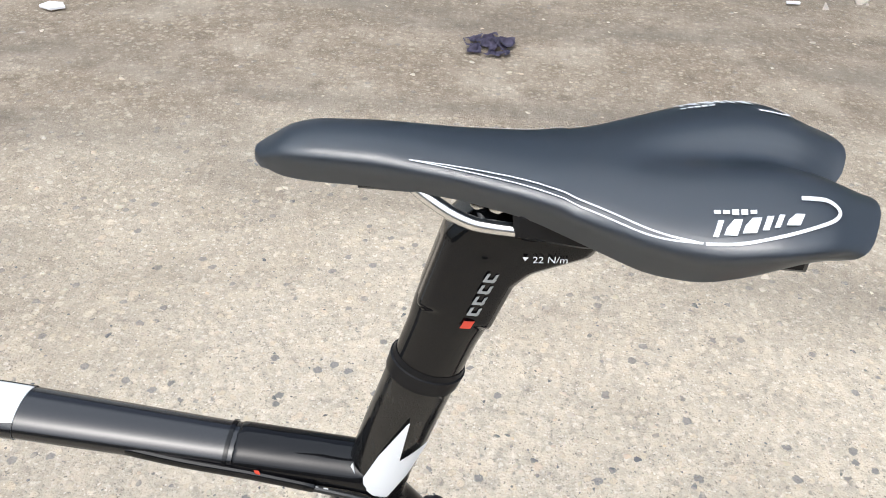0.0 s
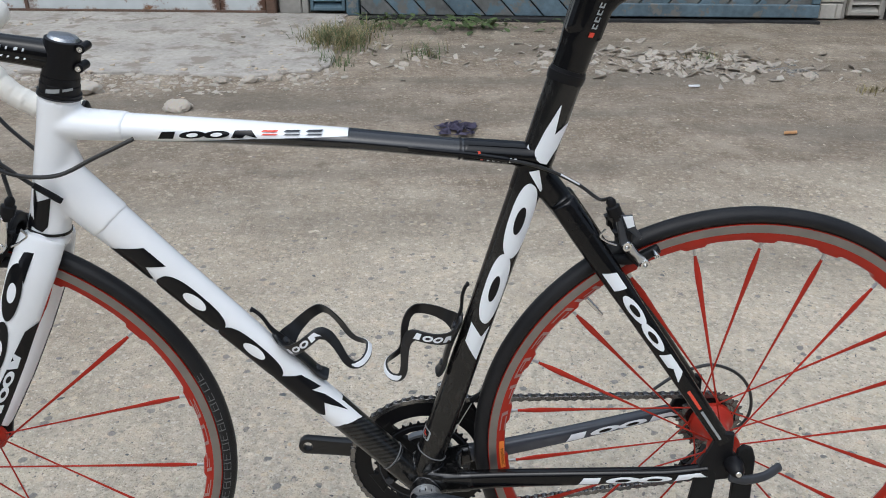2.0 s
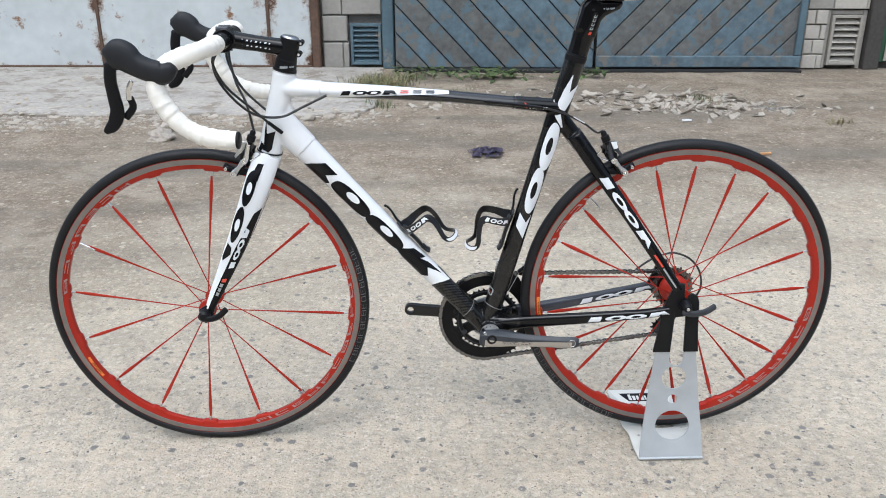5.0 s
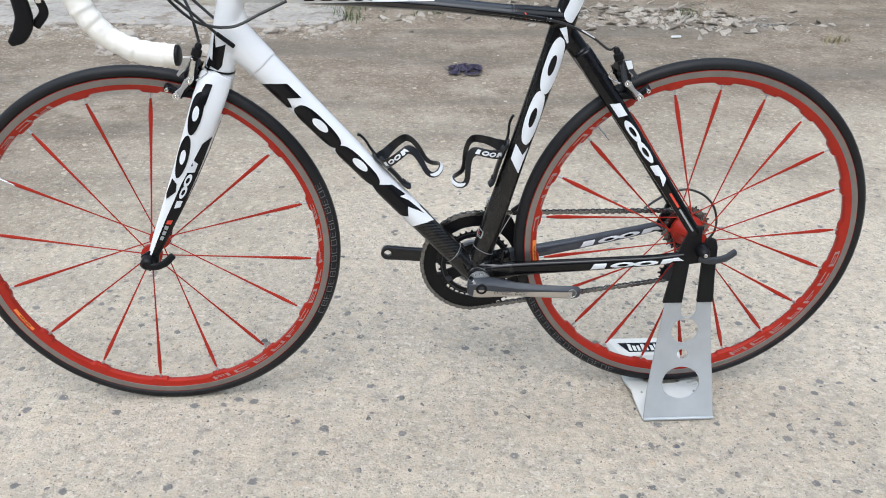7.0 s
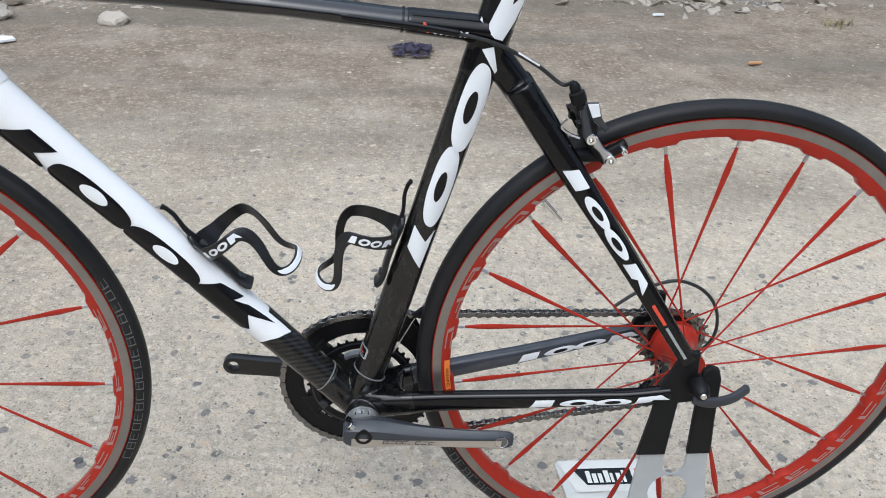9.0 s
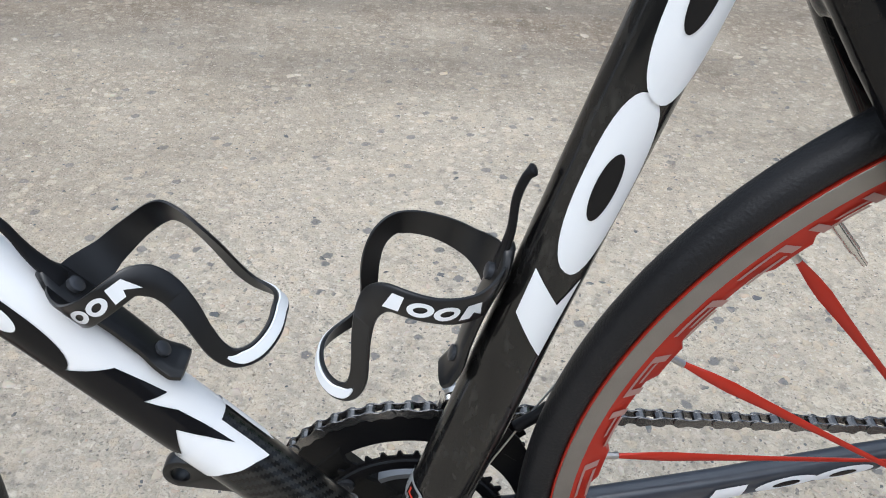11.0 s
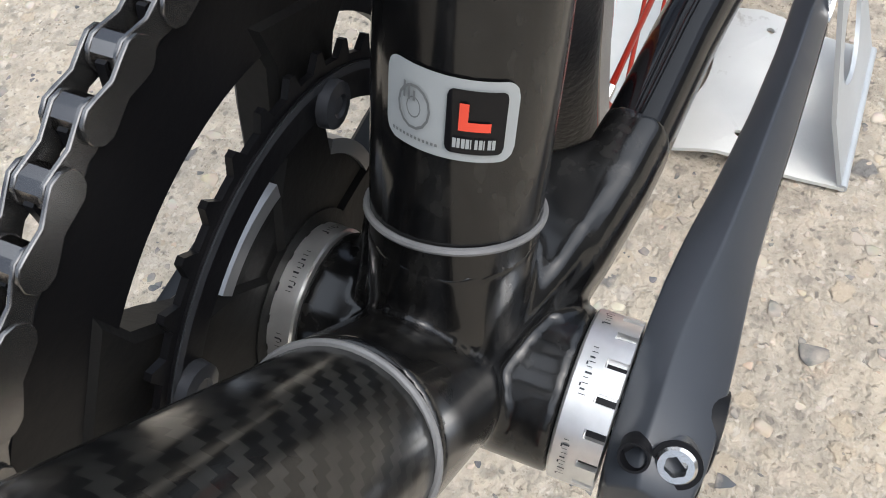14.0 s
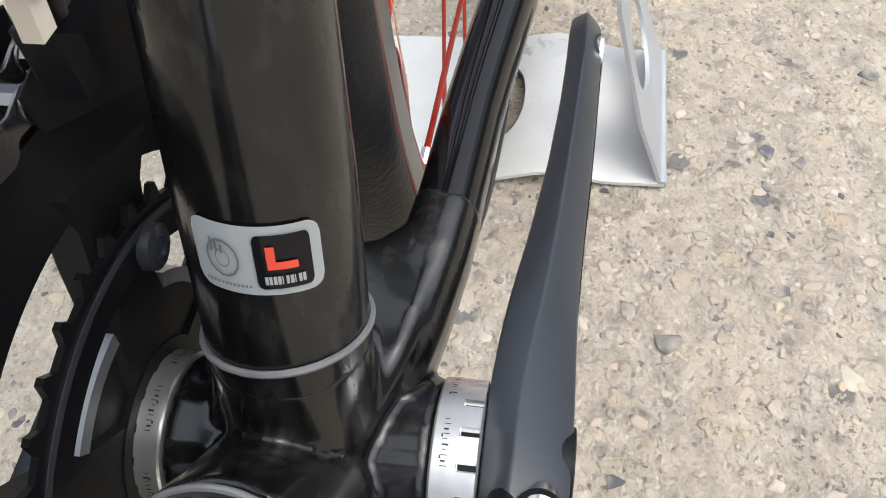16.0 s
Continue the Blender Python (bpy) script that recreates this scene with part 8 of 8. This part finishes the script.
# ---- bottle cages ----
def bottle_cage(tube, s_mid, out, label, flip):
    """A carbon ribbon cage on a tube. out: 1 for the tube's f > 0 side; flip: -1 where the bottle's foot lies towards the tube's start."""
    c, rv, ry = tube.at(s_mid)
    d = (tube.at(s_mid + 0.05)[0] - tube.at(s_mid - 0.05)[0])
    d /= np.linalg.norm(d)
    v = np.array([-d[2], 0, d[0]]) * out
    d = d * flip
    o = c + v * (rv + 0.002)

    def at(s, n, y):
        return o + d * s + v * n + np.array([0, y, 0])

    b = bmesh.new()
    rows = smooth_line([(-0.052, 0.004), (-0.040, 0.003), (-0.015, 0.005), (0.010, 0.005), (0.024, 0.004), (0.034, 0.006), (0.040, 0.009)], 5)
    sweep(b, [at(s, n, 0) for s, n in rows], [0.0035] * len(rows), np.interp(np.linspace(0, 1, len(rows)), [0, 0.15, 0.4, 0.6, 0.85, 1], [0.006, 0.012, 0.010, 0.010, 0.014, 0.012]), n=14, power=3, dome=0.3)
    cage = part("bottle_cage", b, CAGE, bike, label)
    # the upper prong with its knob
    b = bmesh.new()
    rows = smooth_line([(-0.040, 0.005), (-0.060, 0.006), (-0.078, 0.010), (-0.090, 0.010), (-0.096, 0.008)], 5)
    sweep(b, [at(s, n, 0) for s, n in rows], np.linspace(0.0022, 0.0024, len(rows)), np.interp(np.linspace(0, 1, len(rows)), [0, 0.4, 0.85, 1], [0.0075, 0.003, 0.0028, 0.0055]), n=12, power=2.5, dome=0.6)
    part("prong", b, PLASTIC, cage, "thin upper prong")
    R, ctr = 0.0375, 0.0400
    path = [(4, -0.030), (22, -0.031), (50, -0.0295), (80, -0.0285), (105, -0.0275), (120, -0.0255), (129, -0.019), (132, -0.009), (129, 0.004), (123, 0.017), (119, 0.029), (122, 0.039), (136, 0.0455), (158, 0.0475), (181, 0.0465)]
    fine = smooth_line(path, 8)
    run = np.linspace(0, 1, len(fine))
    wide = np.interp(run, [0, 0.07, 0.14, 0.22, 0.33, 0.42, 0.50, 0.64, 0.76, 0.86, 1.0], [0.0170, 0.0135, 0.0090, 0.0074, 0.0072, 0.0078, 0.0068, 0.0052, 0.0050, 0.0052, 0.0050])
    tip_from = 0.755
    for sgn in (-1, 1):
        out = lambda p: -v * math.cos(radians(p)) + np.array([0, sgn * math.sin(radians(p)), 0])
        arr = np.array([at(s, ctr - R * math.cos(radians(p)), sgn * R * math.sin(radians(p))) for p, s in fine])
        tang = np.gradient(arr, axis=0)
        tang /= np.linalg.norm(tang, axis=1)[:, None]
        for first, m, nm, lab, off, thin in ((0.0, CAGE, "arm", "black carbon ribbon arm", 0.0, 1.0), (tip_from, DECAL_W, "arm_tip", "white tip of the arm", 0.0009, 0.66)):
            keep = [k for k in range(len(fine)) if run[k] >= first]
            vs = []
            for k in keep:
                nr = out(fine[k][0])
                sd = np.cross(tang[k], nr)
                sd /= np.linalg.norm(sd)
                w, th = wide[k] * thin * (1.0 if first == 0 else min(1.0, 0.15 + (run[k] - first) / 0.07)), 0.0011
                base = arr[k] + nr * off
                vs += [tuple(base + sd * w * e + nr * g) for e, g in ((1.0, 0.3 * th), (0.86, th), (-0.86, th), (-1.0, 0.3 * th), (-1.0, -th), (1.0, -th))]
            n = len(keep)
            b = bmesh.new()
            put(b, vs, [(6 * k + i, 6 * k + (i + 1) % 6, 6 * k + 6 + (i + 1) % 6, 6 * k + 6 + i) for k in range(n - 1) for i in range(6)] + [tuple(range(6)), tuple(range(6 * n - 6, 6 * n))])
            part(nm, b, m, cage, lab, sharp=40)
        # four plain white shapes printed on the arm: a slanted bar, two open ovals, a chevron
        b = bmesh.new()
        half = 0.0044

        def on_arm(p, w):
            s = float(np.interp(p, fine[:60, 0], fine[:60, 1]))
            return tuple(at(s - w * half * d_up, ctr - R * math.cos(radians(p)), sgn * R * math.sin(radians(p))) + out(p) * 0.0017)

        d_up = 1.0
        to = (lambda x: 44 + 76 * (1 - x)) if flip < 0 else (lambda x: 40 + 80 * x)
        put(b, [on_arm(to(x), w) for x, w in ((0.0, -1), (0.16, -1), (0.17, 1), (0.05, 1))], [(0, 1, 2, 3)])
        for x0 in (0.35, 0.61):
            ring = [on_arm(to(x0 + rx * math.cos(q) + 0.02 * math.sin(q)), rz * math.sin(q)) for q in np.linspace(0, 2 * math.pi, 20, endpoint=False) for rx, rz in ((0.125, 1.0), (0.062, 0.45))]
            put(b, ring, [(2 * i, 2 * i + 1, (2 * i + 3) % 40, (2 * i + 2) % 40) for i in range(20)])
        put(b, [on_arm(to(x), w) for x, w in ((0.76, -1), (0.88, -1), (0.91, -0.2), (1.03, -1), (0.97, 1), (0.80, 1))], [(0, 1, 2, 4, 5), (2, 3, 4)])
        part("arm_print", b, DECAL_W, cage, "white printed shapes", sharp=0)
    for s in (-0.034, 0.024):
        b = bmesh.new()
        p = at(s, 0.0065, 0)
        sweep(b, [p, p + v * 0.003, p + v * 0.0038], [0.0048, 0.0048, 0.003], n=14)
        part("cage_bolt", b, GUN, cage, "dark cage bolt")
    return cage


bottle_cage(DT, 0.373, 1, "black carbon bottle cage on the down tube", 1)
bottle_cage(ST, 0.230, 1, "black carbon bottle cage on the seat tube", -1)

# ---- the stand ----
stand = tagged(new("bike_stand"), "grey bent-metal display stand holding the rear axle", "bike stand")


def st_y(z):
    """The sheet leans in over its foot and straightens towards the fork."""
    return smooth_tab([z], [-0.05, 0.0, 0.05, 0.10, 0.15, 0.20, 0.28, 0.40], [-0.1305, -0.1300, -0.1095, -0.0940, -0.0830, -0.0765, -0.0708, -0.0630])[0]


def on_sheet(x, z):
    """Bring an outline drawn on the straight chord from foot to fork onto the curved sheet."""
    flat, h = -(0.130 - 0.064 * z / 0.355), z
    for _ in range(12):
        h = z - 0.75 * (st_y(h) - flat) * min(1.0, z / 0.03)
    return x, h


def plate_with_holes(outline, holes, place, y0, y1, material, parent, name, label=""):
    """A plate with round holes cut through."""
    b = bmesh.new()
    loops = []
    for poly in (outline, *holes):
        vs = [b.verts.new((x, 0, z)) for x, z in poly]
        loops += [b.edges.new((vs[i], vs[(i + 1) % len(vs)])) for i in range(len(vs))]
    res = bmesh.ops.triangle_fill(b, use_beauty=True, use_dissolve=False, edges=loops)
    faces = [f for f in res["geom"] if isinstance(f, bmesh.types.BMFace)]
    ext = bmesh.ops.extrude_face_region(b, geom=b.faces[:])
    moved = {v for v in ext["geom"] if isinstance(v, bmesh.types.BMVert)}
    for v in b.verts:
        v.co = Vector(place(v.co.x, y1 if v in moved else y0, v.co.z))
    return part(name, b, material, parent, label, sharp=30)


outline = [(-0.064, 0.0), (0.075, 0.0), (0.073, 0.06), (0.0645, 0.15), (0.0555, 0.225), (0.0500, 0.285), (0.0480, 0.345), (0.044, 0.358), (0.034, 0.362), (0.027, 0.356), (0.0262, 0.340), (0.0268, 0.235)]
outline += [(0.0120 + 0.0150 * math.cos(radians(a)), 0.228 + 0.0165 * math.sin(radians(a))) for a in range(0, -181, -20)]
outline += [(-0.0020, 0.30), (-0.0005, 0.325), (-0.006, 0.333), (-0.018, 0.333), (-0.0235, 0.322), (-0.0290, 0.285), (-0.0365, 0.225), (-0.0450, 0.15), (-0.058, 0.06)]
holes = [ellipse(0.009, 0.078, 0.037, 0.034, 40), ellipse(0.009, 0.138, 0.0105, 0.0105, 24), ellipse(0.0095, 0.186, 0.0262, 0.0250, 36)]
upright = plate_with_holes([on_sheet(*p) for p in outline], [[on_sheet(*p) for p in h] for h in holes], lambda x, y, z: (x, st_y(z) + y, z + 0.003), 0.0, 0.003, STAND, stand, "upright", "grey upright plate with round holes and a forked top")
base_o = [(-0.064, -0.13), (-0.0645, -0.115), (-0.0655, -0.10), (-0.0665, -0.085), (-0.0675, -0.07), (-0.068, -0.055), (-0.069, -0.045), (-0.070, -0.035), (-0.0705, -0.02), (-0.0715, -0.005), (-0.070, 0.04), (-0.071, 0.10), (-0.074, 0.150), (-0.069, 0.158), (0.078, 0.158), (0.083, 0.15), (0.079, 0.10), (0.081, 0.0), (0.0805, -0.015), (0.080, -0.03), (0.0795, -0.045), (0.079, -0.06), (0.078, -0.075), (0.077, -0.09), (0.076, -0.105), (0.075, -0.13)]
plate_with_holes(base_o, [ellipse(0.009, -0.005, 0.040, 0.018, 36), ellipse(-0.048, -0.055, 0.003, 0.003, 14), ellipse(0.060, -0.055, 0.003, 0.003, 14)], lambda x, y, z: (x, z, 0.0022 + y + 0.011 * math.exp(-(((z + 0.045) / 0.030) ** 2))), 0.0, 0.003, STAND_LIT, stand, "base", "base plate with an oval hole, painted paler as lit from above")
bm = bmesh.new()
sweep(bm, [(-0.064, -0.1285, 0.0045), (0.075, -0.1285, 0.0045)], 0.0032, n=12, side=(0, 0, 1))
part("bend", bm, STAND, stand, "rounded bend at the foot")
for poly in ([(-0.0395, 0.243), (-0.0030, 0.243), (0.0015, 0.326), (-0.005, 0.336), (-0.019, 0.336), (-0.0265, 0.324), (-0.031, 0.29)], [(0.0262, 0.243), (0.0572, 0.243), (0.0530, 0.29), (0.0505, 0.348), (0.0455, 0.361), (0.034, 0.365), (0.0265, 0.359), (0.0245, 0.34)]):
    bm = bmesh.new()
    prism(bm, [on_sheet(*p) for p in poly], -0.003, 0.006, 0.0018, 0, lambda x, y, z: (x, st_y(z) + y, z + 0.003))
    part("rubber_sleeve", bm, SLEEVE, stand, "black rubber sleeve on the fork prong")
LABEL_W = mat("label_white", (0.70, 0.69, 0.64), 0.5, vary=0.06, scale=30, coarse=9, stain=(0.45, 0.43, 0.38), stain_at=0.63)
zb = lambda y: 0.0058
lab = [(-0.070, 0.154), (0.060, 0.154), (0.074, 0.120), (0.060, 0.086), (-0.052, 0.086)]
film("label", [(x, y, zb(0.12) + 0.0014) for x, y in lab], [tuple(range(5))], LABEL_W, stand, "worn white label with dark printed shapes")
film("label_print", [(x, y, zb(0.12) + 0.0020) for x, y in ((-0.050, 0.136), (0.045, 0.136), (0.045, 0.100), (-0.032, 0.100))], [(0, 1, 2, 3)], DECAL_B, stand)
bm = bmesh.new()
for k, w in enumerate((0.009, 0.009, 0.008, 0.010, 0.006, 0.009, 0.006)):
    x = -0.030 + 0.0098 * k
    put(bm, [(x + a * w * 0.8, 0.104 + b * (0.026 if k % 3 == 0 else 0.020), zb(0.12) + 0.0026) for a, b in ((0, 0), (1, 0), (1, 1), (0, 1))], [(0, 1, 2, 3)])
part("label_print", bm, LABEL_W, stand, sharp=0)
film("label_print", [(x, y, zb(0.12) + 0.0020) for x, y in ((0.052, 0.102), (0.064, 0.112), (0.064, 0.130), (0.052, 0.134))], [(0, 1, 2, 3)], DECAL_R, stand)
